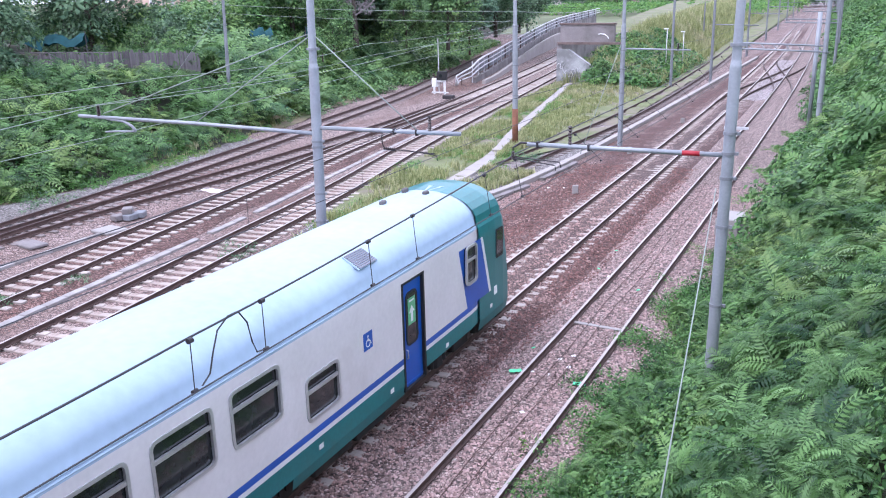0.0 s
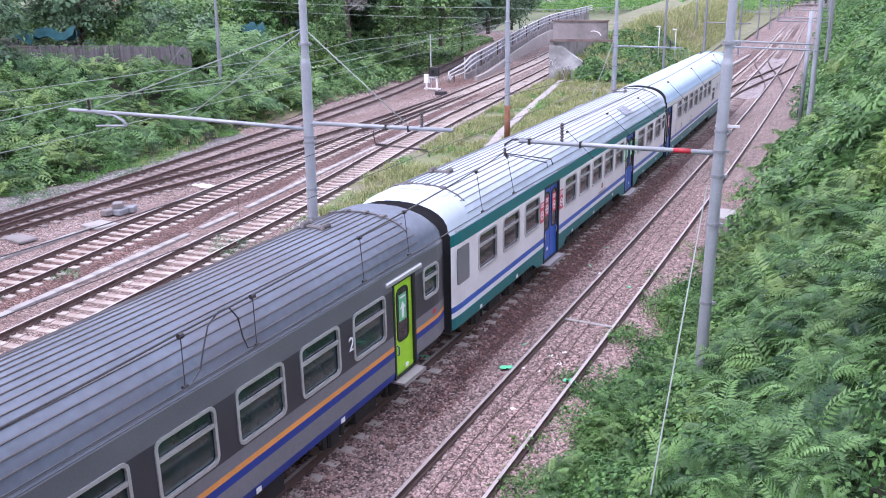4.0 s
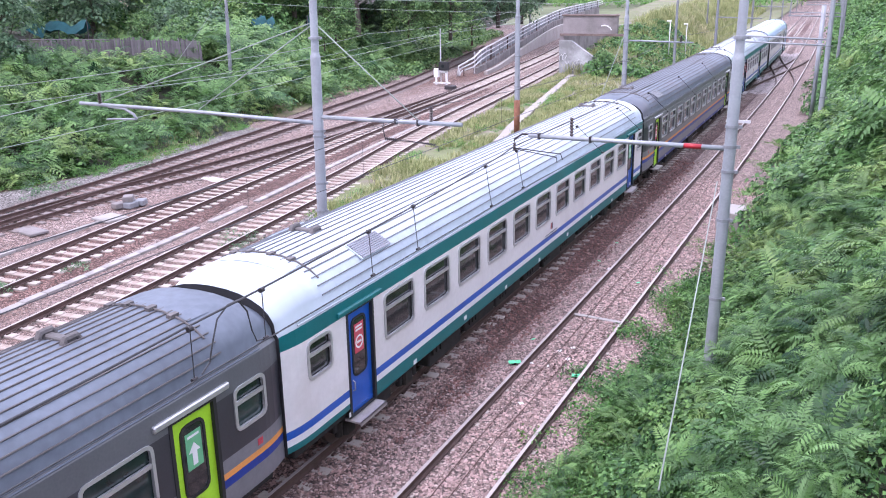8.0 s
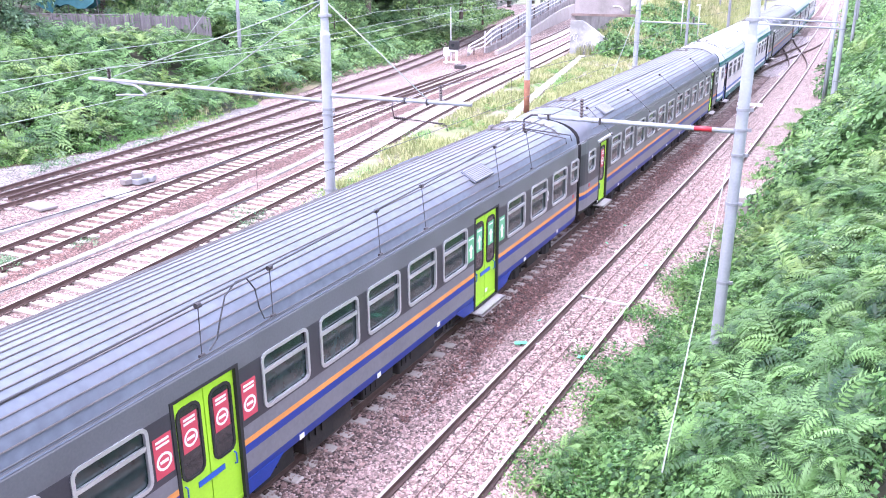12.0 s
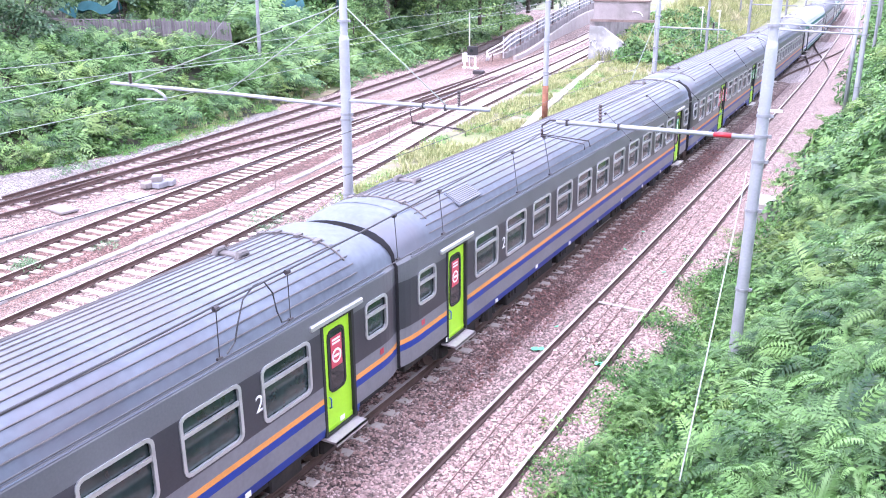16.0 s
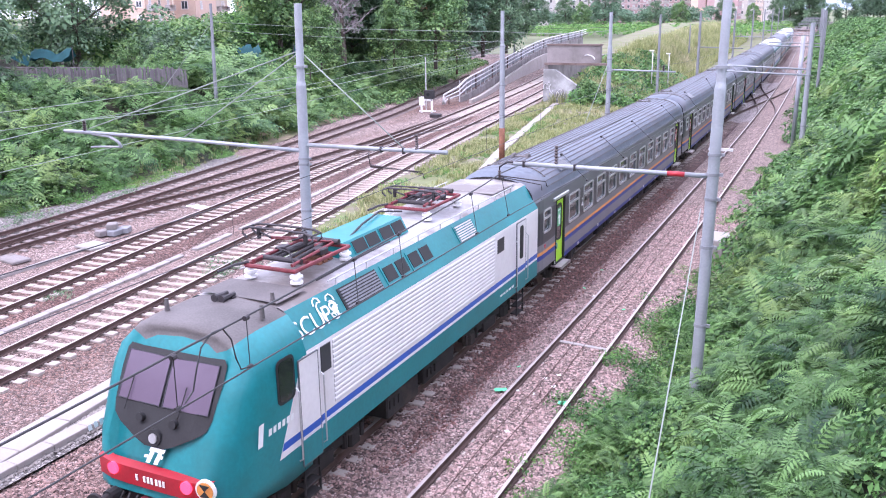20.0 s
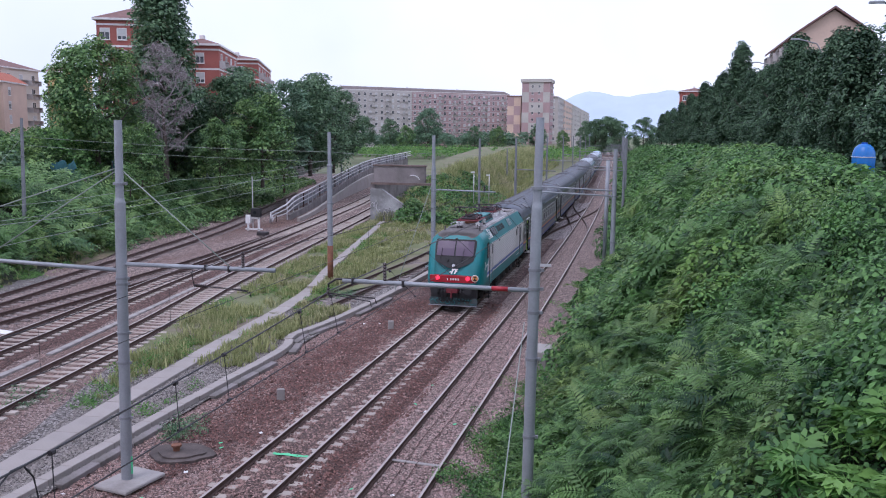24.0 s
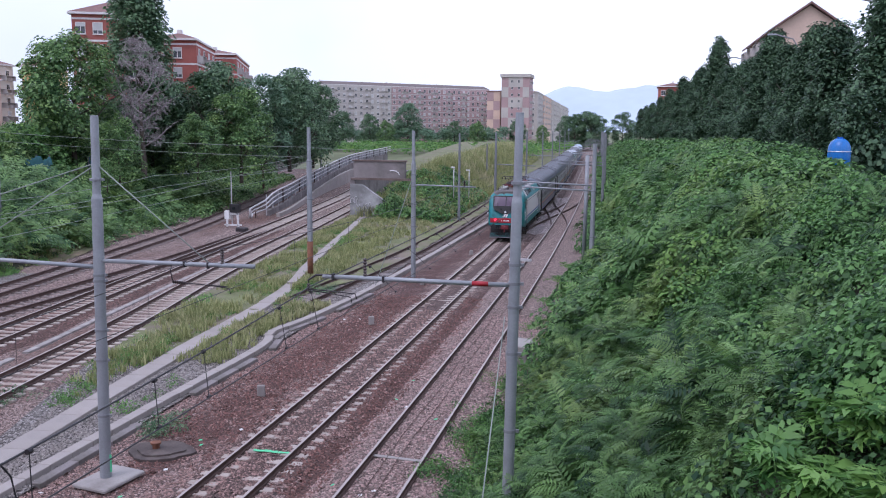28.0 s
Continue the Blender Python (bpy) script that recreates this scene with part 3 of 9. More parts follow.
def bank_right(x, y):
    """Height of the east bank: foot at the ballast, crest about eight metres up, then the street's level."""
    d = x - foot_right(y)
    w = 8.4 + 0.6 * math.sin(y * 0.11)
    crest = 6.65 + 0.35 * smooth((y - 25) / 30) - 0.012 * max(y - 60, 0)
    d -= 1.5
    u = min(max(d / w, 0.0), 1.0)
    return -0.25 + (crest + 0.25) * (0.35 * u + 0.65 * smooth(u)) + (0.75 * noise.noise((x * 0.36, y * 0.36, 2)) + 0.35 * noise.noise((x * 0.95, y * 0.95, 7))) * smooth((d - 0.5) / 2.5) - 0.5 * smooth((d - w - 1.5) / 3) - 0.35 * (1 - smooth(d / 0.8 + 0.5))


def bank_left(x, y):
    d = foot_left(y) - x
    return -0.25 - 0.4 * (1 - smooth(d / 3.2)) + 4.0 * smooth(d / (15 - 6.5 * smooth((y - 38) / 8) * (1 - smooth((y - 58) / 10)))) + 1.6 * smooth((d - 22) / 20) + 0.25 * noise.noise((x * 0.3, y * 0.3, 5)) * smooth(d / 2)


def mound(x, y):
    """The grassed rise behind the bridge end, between the two lines."""
    right = line_k(max(y, 42)) - 1.9
    left = min(island_left(y) + 0.5, -29.0 + 0.0 * y) if y > 84 else island_left(y) + 0.5
    rise = 0.2 * smooth((y - 50) / 30) + 4.2 * smooth((y - 78) / 45)
    across = smooth((right - x) / 7.0)
    if y < 85:
        across *= smooth((x - left) / 5.0)
    return -0.30 + 0.14 * smooth((y - 27) / 9) + rise * across + 0.12 * noise.noise((x * 0.5, y * 0.5, 8))


def sheet(name, left, right, ys, nx, height, mats, label, kind="structure", category="ground"):
    """A ground sheet between two lines."""
    v, f = [], []
    for y in ys:
        a, b = left(y), right(y)
        for i in range(nx + 1):
            x = a + (b - a) * i / nx
            v.append((x, y, height(x, y)))
    for j in range(len(ys) - 1):
        for i in range(nx):
            o = j * (nx + 1) + i
            f.append((o, o + 1, o + nx + 2, o + nx + 1))
    me = big_mesh(name, v, f, mats)
    me.polygons.foreach_set("use_smooth", [True] * len(f))
    return tagged(new(name, me), label, category, "", kind)


def steps(a, b, d, far=None):
    out = [a + d * i for i in range(int((b - a) / d) + 1)]
    if far:
        while out[-1] < far:
            out.append(out[-1] + max(d, (out[-1] - b + 10) * 0.15))
    return out


def bed(x, y, lines):
    """Ballast: level under the tracks, dipping between them."""
    near = min(abs(x - q(y)) for q in lines)
    return -0.19 - 0.12 * smooth((near - 1.3) / 0.7) + 0.035 * noise.noise((x * 2.1, y * 2.1, 1)) + 0.02 * noise.noise((x * 7, y * 7, 4))


tagged(new("ground", big_mesh("ground", [(-4500, -800, -0.6), (4500, -800, -0.6), (4500, 4800, -0.6), (-4500, 4800, -0.6)], [(0, 1, 2, 3)], FIELD)),
       "flat dull green and grey far ground", "ground", "", "structure")
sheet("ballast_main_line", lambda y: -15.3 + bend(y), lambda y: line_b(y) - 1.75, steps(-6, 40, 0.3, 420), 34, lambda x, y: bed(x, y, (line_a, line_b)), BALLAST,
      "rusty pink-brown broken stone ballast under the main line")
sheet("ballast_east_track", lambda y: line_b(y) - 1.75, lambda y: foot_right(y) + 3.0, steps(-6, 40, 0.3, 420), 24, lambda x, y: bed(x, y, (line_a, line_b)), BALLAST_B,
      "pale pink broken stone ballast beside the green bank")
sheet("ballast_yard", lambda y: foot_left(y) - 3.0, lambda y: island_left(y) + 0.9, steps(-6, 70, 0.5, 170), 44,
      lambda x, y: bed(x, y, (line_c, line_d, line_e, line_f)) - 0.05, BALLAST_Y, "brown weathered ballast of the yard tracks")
sheet("rusty_bed", lambda y: line_d(y) - 1.0, lambda y: line_d(y) + 1.85 + 0.15 * math.sin(y * 0.8), steps(4, 72, 0.5), 14, lambda x, y: bed(x, y, (line_d,)) - 0.035, BALLAST_R, "rust-red ballast between the rails of the yard")
sheet("grey_verge", lambda y: foot_left(y) - 1.2, lambda y: (line_e(y) if y < 27 else line_f(y)) - 1.35 - 0.2 * math.sin(y * 0.5), steps(-2, 47, 0.5), 12, lambda x, y: bed(x, y, (line_e, line_f)) - 0.03, BALLAST_G, "pale grey gravel between the siding and the bank")
sheet("pale_crossing", lambda y: line_a(y) + 0.95, lambda y: line_b(y) - 0.95, steps(76, 118, 0.6), 8, lambda x, y: bed(x, y, (line_a, line_b)) + 0.02, BALLAST_W, "pale clean stones between the main tracks at the crossover")
sheet("gravel_strip", lambda y: island_left(y) - 0.2, lambda y: -15.0 + bend(y), steps(-6, 62, 0.5), 20, lambda x, y: -0.235 + 0.03 * noise.noise((x * 2, y * 2, 3)), BALLAST_G,
      "grey gravel strip beside the concrete walkway")
sheet("grass_island", island_left, lambda y: -18.9 - 0.1 * (y - 40) + (0.10 * (y - 40) + 3.3) * smooth((y - 36) / 18) + bend(y), steps(22, 90, 1.0, 400), 22, mound, GRASSY, "dry grassy strip of ground between two railway lines")
sheet("east_bank", foot_right, lambda y: foot_right(y) + 70, steps(-14, 60, 0.8, 500), 90, bank_right, SOIL, "steep bank of soil, coloured dark for the shade under dense shrubs")
sheet("dry_verge", lambda y: foot_left(y) - 3.6, lambda y: foot_left(y) + 0.35 + 0.3 * math.sin(y * 0.6), steps(46, 118, 0.8), 10, lambda x, y: max(bank_left(x, y) + 0.06, -0.27 + 0.08 * noise.noise((x * 0.7, y * 0.7, 3))) - 0.3 * (1 - smooth((y - 46) / 9)), BROWNISH,
      "dry brown verge with dead grass at the foot of the bank")
sheet("west_bank", lambda y: foot_left(y) - 150, foot_left, steps(-14, 60, 1.5, 420), 90, bank_left, SOIL, "bank of soil, coloured dark for the shade under dense shrubs")


# ---- tracks ----
RAIL_PROFILE = [(-0.07, -0.17), (0.07, -0.17), (0.07, -0.15), (0.012, -0.13), (0.012, -0.045), (0.037, -0.035), (0.037, -0.004), (0.030, 0.0), (-0.030, 0.0),
                (-0.037, -0.004), (-0.037, -0.035), (-0.012, -0.045), (-0.012, -0.13), (-0.07, -0.15)]


def rail_shape(at, off, y0, y1, d=2.0):
    s, n = Shape(), len(RAIL_PROFILE)
    ys = steps(y0, min(y1, 160), d, y1)
    v = []
    for y in ys:
        c, t = at(y), (at(y + 0.5) - at(y - 0.5))
        k = 1 / math.hypot(1, t)
        for px, pz in RAIL_PROFILE:
            o = off + px
            v.append((c + o * k, y - o * t * k, pz))
    f, mm = [], []
    for j in range(len(ys) - 1):
        for i in range(n):
            f.append((j * n + i, j * n + (i + 1) % n, (j + 1) * n + (i + 1) % n, (j + 1) * n + i))
            mm.append(1 if 6 <= i <= 8 else 0)
    s.add(v, f)
    s.m = mm
    return s


def sleeper_mesh(name, mats, half=1.2, w=0.13, top=-0.165):
    """A sleeper: two thick ends and a lower waist."""
    s = Shape()
    for a, b, t in ((-half, -0.38, top), (-0.38, 0.38, top - 0.03), (0.38, half, top)):
        s.box(a, b, -w, w, -0.36, t, cut=0.018)
    for q in (-RAIL, RAIL):
        for e in (-0.11, 0.11):
            s.box(q + e - 0.03, q + e + 0.03, -0.06, 0.06, top, top + 0.035, 1)
    return s.mesh(name, mats)


SLEEPER_ME = sleeper_mesh("sleeper", [SLEEPER, RAIL_R])
SLEEPER_OLD = sleeper_mesh("sleeper", [SLEEPER_O, RAIL_R], 1.25, 0.12, -0.175)


def track(name, at, y0, y1, label, head, me, near, pitch=0.6, lift=0.0, skip=None):
    """Two rails and their sleepers; those within `near` are pieces of their own."""
    t = thing(name, label, "railway track", kind="structure")
    for off in (-RAIL, RAIL):
        part("rail", rail_shape(at, off, y0, y1), [RAIL_R, head], t)
    rng = random.Random(name)
    far = []
    y = y0 + 0.3
    tv = np.array([v.co for v in me.vertices])
    quads = [tuple(p.vertices) for p in me.polygons]
    while y < min(y1, 190):
        a = math.atan2(at(y + 0.5) - at(y - 0.5), 1.0)
        m = Matrix.LocRotScale((at(y) + rng.uniform(-0.03, 0.03), y, lift + rng.uniform(-0.022, 0.006)), Euler((0, rng.uniform(-0.008, 0.008), -a + rng.uniform(-0.012, 0.012))), None)
        if near[0] < y < near[1]:
            part("sleeper", me, None, t, m=m)
        else:
            far.append(m)
        y += pitch
    s = Shape()
    for m in far:
        s.add([m @ Vector(p) for p in tv], quads)
    if far:
        tagged(part("far_sleepers", s, SLEEPER if me is SLEEPER_ME else SLEEPER_O, t), kind="stuff")
    return t


track("track_1", line_a, -6, 420, "main line track with polished rails on concrete sleepers", RAIL_T, SLEEPER_ME, (4, 70), lift=-0.004)
track("track_2", line_b, -6, 420, "main line track with sleepers sunk in pink ballast", RAIL_T, SLEEPER_ME, (-1, -1), lift=-0.055)
track("track_3", line_c, 4, 140, "yard track with polished rails on pale concrete sleepers", RAIL_T, SLEEPER_ME, (10, 70))
track("track_4", line_d, 6, 140, "yard track with polished rails on pale concrete sleepers", RAIL_T, SLEEPER_ME, (10, 72))
track("track_5", line_e, 8, 72, "rusty dark siding track on old sleepers", RAIL_D, SLEEPER_OLD, (12, 60), pitch=0.65)
track("track_6", line_f, 22, 120, "rusty dark siding track curving along the bank", RAIL_D, SLEEPER_OLD, (22, 80), pitch=0.65)
track("track_7", line_k, 42, 150, "rusty siding track beside the cable trough", RAIL_D, SLEEPER_OLD, (42, 70), pitch=0.65)
for y0, y1, fr, to, nm in ((72, 112, line_a, line_b, "crossover_1"), (78, 118, line_b, line_a, "crossover_2")):
    def over(y, y0=y0, y1=y1, fr=fr, to=to):
        u = smooth((y - y0) / (y1 - y0))
        return fr(y) * (1 - u) + to(y) * u
    t = thing(nm, "dark rails of a crossover between the main tracks", "railway track", kind="structure")
    for off in (-RAIL, RAIL):
        part("rail", rail_shape(over, off, y0, y1, 1.5), [RAIL_R, RAIL_D], t)


# ---- the train ----
CAR = 25.81  # from one coupling to the next
HALF = CAR / 2
SIDE = 1.45


def on_side(x, y, z, sgn):
    """A pose on a car's side: local x runs along the car, y up, z outwards."""
    if sgn > 0:
        r = Matrix(((0, 0, 1), (1, 0, 0), (0, 1, 0)))
    else:
        r = Matrix(((0, 0, -1), (-1, 0, 0), (0, 1, 0)))
    return Matrix.Translation((sgn * x, y, z)) @ r.to_4x4()


END_WALL = mat("black_end_wall", (0.016, 0.016, 0.020), 0.75, var=0.25, scale=2.0)


def shell(name, parent, bands, roof, y0, y1, holes, mats, dome=0.55, label="", drop=0.28, floor=0.0):
    """A car body. bands: (z, x, slot) up the side; roof: (x, z) to the ridge; holes: (ya, yb, za, zb) in both sides."""
    cuts = sorted({y0, y0 + dome * 0.35, y0 + dome, y1 - dome, y1 - dome * 0.35, y1} | {q for h in holes for q in h[:2]})
    zs = [(z, x) for z, x, _ in bands]
    prof = [(x, z) for z, x in zs] + roof
    slots = [b[2] for b in bands[:-1]] + [bands[-1][2]] + [len(mats) - 1] * (len(roof) - 1)
    s, n = Shape(), len(prof)
    for sgn in (1, -1):
        v, f, mm = [], [], []
        for y in cuts:
            e = max(0.0, 1 - min(y - y0, y1 - y) / dome)
            for x, z in prof:
                lower = drop * e * e * max(0.0, (z - 3.2) / 1.02)
                v.append((sgn * (x - 0.05 * e * e), y, z - lower))
        for j in range(len(cuts) - 1):
            ym = (cuts[j] + cuts[j + 1]) / 2
            for i in range(n - 1):
                zm = (prof[i][1] + prof[i + 1][1]) / 2
                if any(a < ym < b and za < zm < zb for a, b, za, zb in holes) and prof[i][1] < 3.2:
                    continue
                q = (j * n + i, (j + 1) * n + i, (j + 1) * n + i + 1, j * n + i + 1)
                f.append(q if sgn > 0 else q[::-1])
                mm.append(slots[i])
        o = len(s.f)
        s.add(v, f)
        s.m[o:] = mm
    for j, flip in ((0, 1), (len(cuts) - 1, 0)):
        e = 1.0
        ring = [(x - 0.05, cuts[j], max(z, floor) - drop * max(0.0, (z - 3.2) / 1.02)) for x, z in prof]
        ring += [(-x, y, z) for x, y, z in reversed(ring[:-1] if prof[-1][0] == 0 else ring)]
        s.add(ring, [tuple(range(len(ring)))[:: -1 if not flip else 1]], len(mats))
    ob = part(name, s, list(mats) + [END_WALL], parent, label)
    for face in ob.data.polygons:
        face.use_smooth = face.material_index == len(mats) - 1
    return ob


WIN_CACHE = {}


def window(parent, y, z, w, h, sgn, glass, frame, bar=0.30, r=0.09, name="window", x=SIDE):
    """A framed side window with a hinged upper light."""
    key = (round(w, 3), round(h, 3), glass.name, frame.name)
    if key not in WIN_CACHE:
        s = Shape()
        s.ring(rounded(w + 0.10, h + 0.10, r + 0.05), rounded(w - 0.02, h - 0.02, r), -0.03, 0.022)
        b = Shape()
        b.box(-w / 2, w / 2, h / 2 - bar - 0.035, h / 2 - bar + 0.035, -0.03, 0.012)
        g = Shape()
        g.prism(rounded(w + 0.04, h + 0.04, r), -0.065, -0.045)
        WIN_CACHE[key] = (s.mesh("window_frame", frame), b.mesh("transom", frame), g.mesh("pane", glass))
    fr, ba, gl = WIN_CACHE[key]
    ob = part(name, fr, None, parent, m=on_side(x, y, z, sgn))
    if bar:
        part("transom", ba, None, ob)
    part("pane", gl, None, ob)
    return ob


def sticker(parent, y, z, sgn, kind, x, w=0.34, h=0.62):
    """A door notice: red with a bar in a ring, or green with an upward arrow; its words are bars."""
    s = Shape()
    s.box(-w / 2, w / 2, -h / 2, h / 2, 0, 0.004)
    for k, q in enumerate((0.24, 0.17) if kind == "red" else (0.24,)):
        s.box(-w * 0.36, w * 0.36, q * h / 0.62 - 0.02, q * h / 0.62 + 0.02, 0.004, 0.007, 1)
    if kind == "red":
        n = 14
        o = [(0.145 * math.cos(2 * math.pi * i / n) * w / 0.34, -0.09 + 0.145 * math.sin(2 * math.pi * i / n)) for i in range(n)]
        i_ = [(0.105 * math.cos(2 * math.pi * i / n) * w / 0.34, -0.09 + 0.105 * math.sin(2 * math.pi * i / n)) for i in range(n)]
        s.ring(o, i_, 0.004, 0.008, 1)
        s.box(-0.08, 0.08, -0.115, -0.065, 0.004, 0.008, 1)
    else:
        s.prism([(-0.05, -0.25), (0.05, -0.25), (0.05, -0.03), (0.125, -0.03), (0, 0.13), (-0.125, -0.03), (-0.05, -0.03)], 0.004, 0.008, 1)
    return part("notice", s, [STICK_R if kind == "red" else STICK_G, MARK], parent,
                "red no-entry notice" if kind == "red" else "green notice with a white arrow", m=on_side(x, y, z, sgn))


def door(parent, y, w, z0, z1, sgn, paint, leaves, notice, frame=RUBBER, step=True):
    """A recessed door of one or two leaves, its windows, handles and the step board under it."""
    d = part("door_frame", Shape().ring([(-w / 2 - 0.05, z0 - 0.02), (w / 2 + 0.05, z0 - 0.02), (w / 2 + 0.05, z1 + 0.05), (-w / 2 - 0.05, z1 + 0.05)],
                                        [(-w / 2 + 0.02, z0), (w / 2 - 0.02, z0), (w / 2 - 0.02, z1), (-w / 2 + 0.02, z1)], -0.10, 0.012), frame, parent, m=on_side(SIDE, y, 0, sgn))
    lw = w / leaves
    for k in range(leaves):
        c = -w / 2 + lw * (k + 0.5)
        leaf = Shape()
        leaf.box(c - lw / 2 + 0.012, c + lw / 2 - 0.012, z0, z1 - 0.02, -0.11, -0.06, cut=0.0)
        leaf.box(c - lw / 2 + 0.03, c + lw / 2 - 0.03, z0 + 0.05, z0 + 0.09, -0.06, -0.045)
        lf = part("door", leaf, paint, parent, m=on_side(SIDE, y, 0, sgn))
        gw, gh = min(0.46, lw * 0.62), 1.18
        g = Shape()
        g.ring([(a + c, b + 2.22) for a, b in rounded(gw + 0.08, gh + 0.08, 0.15)], [(a + c, b + 2.22) for a, b in rounded(gw - 0.01, gh - 0.01, 0.12)], -0.06, -0.04, 0)
        g.prism([(a + c, b + 2.22) for a, b in rounded(gw, gh, 0.12)], -0.059, -0.052, 1)
        part("door_window", g, [RUBBER, GLASS], lf)
        h = Shape()
        h.tube([(c + (0.3 if k else -0.3) * lw, 1.32, -0.06), (c + (0.3 if k else -0.3) * lw, 1.34, -0.015), (c + (0.3 if k else -0.3) * lw, 1.52, -0.015), (c + (0.3 if k else -0.3) * lw, 1.54, -0.06)], 0.014, 6)
        part("handle", h, ALU if paint is not LIME else BLUE, lf)
        if notice:
            ys = c if sgn > 0 else -c
            sticker(parent, y + ys, 2.38, sgn, notice, SIDE - 0.05, min(0.34, gw * 0.8), 0.62)
    if step:
        b = Shape()
        b.box(-w / 2 - 0.05, w / 2 + 0.05, z0 - 0.10, z0 - 0.06, -0.15, 0.24)
        b.box(-w / 2 - 0.05, w / 2 + 0.05, z0 - 0.14, z0 - 0.06, 0.215, 0.24)
        part("step_board", b, STEP, parent, m=on_side(SIDE, y, 0, sgn))
    return d


def bogie_parts(parent, y):
    """A bogie: frame with springs, two wheelsets."""
    s = Shape()
    for sgn in (1, -1):
        s.box(sgn * 1.05 - 0.09, sgn * 1.05 + 0.09, y - 1.75, y + 1.75, 0.48, 0.70, cut=0.03)
        s.box(sgn * 1.05 - 0.14, sgn * 1.05 + 0.14, y - 0.45, y + 0.45, 0.33, 0.62, cut=0.03)
        for q in (-1.25, 1.25):
            s.box(sgn * 1.08 - 0.13, sgn * 1.08 + 0.13, y + q - 0.2, y + q + 0.2, 0.30, 0.62, cut=0.05)
            s.tube([(sgn * 1.12, y + q - 0.33, 0.35), (sgn * 1.12, y + q - 0.33, 0.66)], 0.08, 8)
            s.tube([(sgn * 1.12, y + q + 0.33, 0.35), (sgn * 1.12, y + q + 0.33, 0.66)], 0.08, 8)
    s.box(-1.0, 1.0, y - 0.25, y + 0.25, 0.45, 0.75)
    b = part("bogie", s, UNDER, parent)
    for q in (-1.25, 1.25):
        w = Shape()
        for sgn in (1, -1):
            w.disc((sgn * RAIL, y + q, 0.44), (1, 0, 0), 0.44, 0.12, 20)
            w.disc((sgn * (RAIL - 0.06), y + q, 0.44), (1, 0, 0), 0.465, 0.03, 20)
        w.disc((0, y + q, 0.44), (1, 0, 0), 0.09, 1.6, 8)
        part("wheelset", w, WHEEL, b)


def underfloor(parent, seed, y0, y1, x=1.24):
    rng = random.Random(seed)
    y = y0
    while y < y1 - 0.8:
        w = rng.uniform(0.7, 1.9)
        s = Shape()
        s.box(-x, x - rng.uniform(0, 0.12), y, min(y + w, y1), rng.uniform(0.22, 0.42), 0.81, cut=0.03)
        for q in range(3):
            s.box(x - 0.02, x + 0.02, y + 0.1 + 0.2 * q, y + 0.2 + 0.2 * q, 0.5, 0.7)
        part("equipment_box", s, UNDER, parent)
        y += w + rng.uniform(0.1, 0.45)


def buffers(parent, y, sgn):
    for x in (-0.87, 0.87):
        s = Shape()
        s.tube([(x, y - sgn * 0.25, 1.05), (x, y + sgn * 0.05, 1.05)], 0.11, 10)
        s.disc((x, y + sgn * 0.06, 1.05), (0, 1, 0), 0.23, 0.05, 16)
        part("buffer", s, UNDER, parent)


def roof_of(x0, z0, top, n=7, power=2.3):
    """A roof arch from the gutter to the ridge."""
    out = []
    for i in range(1, n + 1):
        a = math.pi / 2 * i / n
        out.append((x0 * math.cos(a) ** (2 / power), z0 + (top - z0) * math.sin(a) ** (2 / power)))
    out[-1] = (0.0, top)
    return out


def roof_ribs(parent, roof, x0, z0, y0, y1, mats, skip=(), count=18):
    """Raised seams along the roof."""
    pts = [(x0, z0)] + roof
    path = pts + [(-x, z) for x, z in reversed(pts[:-1])]
    lens = [0]
    for a, b in zip(path, path[1:]):
        lens.append(lens[-1] + math.hypot(b[0] - a[0], b[1] - a[1]))
    s = Shape()
    s.prism([(-0.013, 0), (0.013, 0), (0.009, 0.022), (-0.009, 0.022)], y0, y1)
    s.v = [(x, z, y) for x, y, z in s.v]
    s.f = [q[::-1] for q in s.f]
    me = s.mesh("roof_rib", mats)
    for k in range(count):
        d = lens[-1] * (k + 1.2) / (count + 1.4)
        i = max(j for j in range(len(lens) - 1) if lens[j] <= d)
        u = (d - lens[i]) / (lens[i + 1] - lens[i])
        (xa, za), (xb, zb) = path[i], path[i + 1]
        x, z = xa + (xb - xa) * u, za + (zb - za) * u
        ang = math.atan2(zb - za, xb - xa)
        part("roof_rib", me, None, parent, m=Matrix.Translation((x, 0, z)) @ Matrix.Rotation(-(ang + math.pi), 4, "Y"))


def roof_at(x):
    """Height and slope of the coach roof, x metres from the middle."""
    pts = [EAVE] + ROOF_ARC
    for (xa, za), (xb, zb) in zip(pts, pts[1:]):
        if xb <= abs(x) <= xa:
            return za + (zb - za) * (abs(x) - xa) / (xb - xa), math.atan2(zb - za, xa - xb)
    return ROOF_Z, 0.0


def louvre(parent, x, y, z, ang, w, l, mats, n=9, name="roof_vent"):
    """A slatted vent lying on the roof's slope."""
    s = Shape()
    s.box(-w / 2, w / 2, -l / 2, l / 2, -0.01, 0.018)
    for k in range(n):
        q = -w / 2 + w * (k + 0.5) / n
        s.box(q - w / n * 0.3, q + w / n * 0.3, -l / 2 + 0.03, l / 2 - 0.03, 0.018, 0.04, 1)
    return part(name, s, mats, parent, m=Matrix.Translation((x, y, z)) @ Matrix.Rotation(-ang, 4, "Y"))


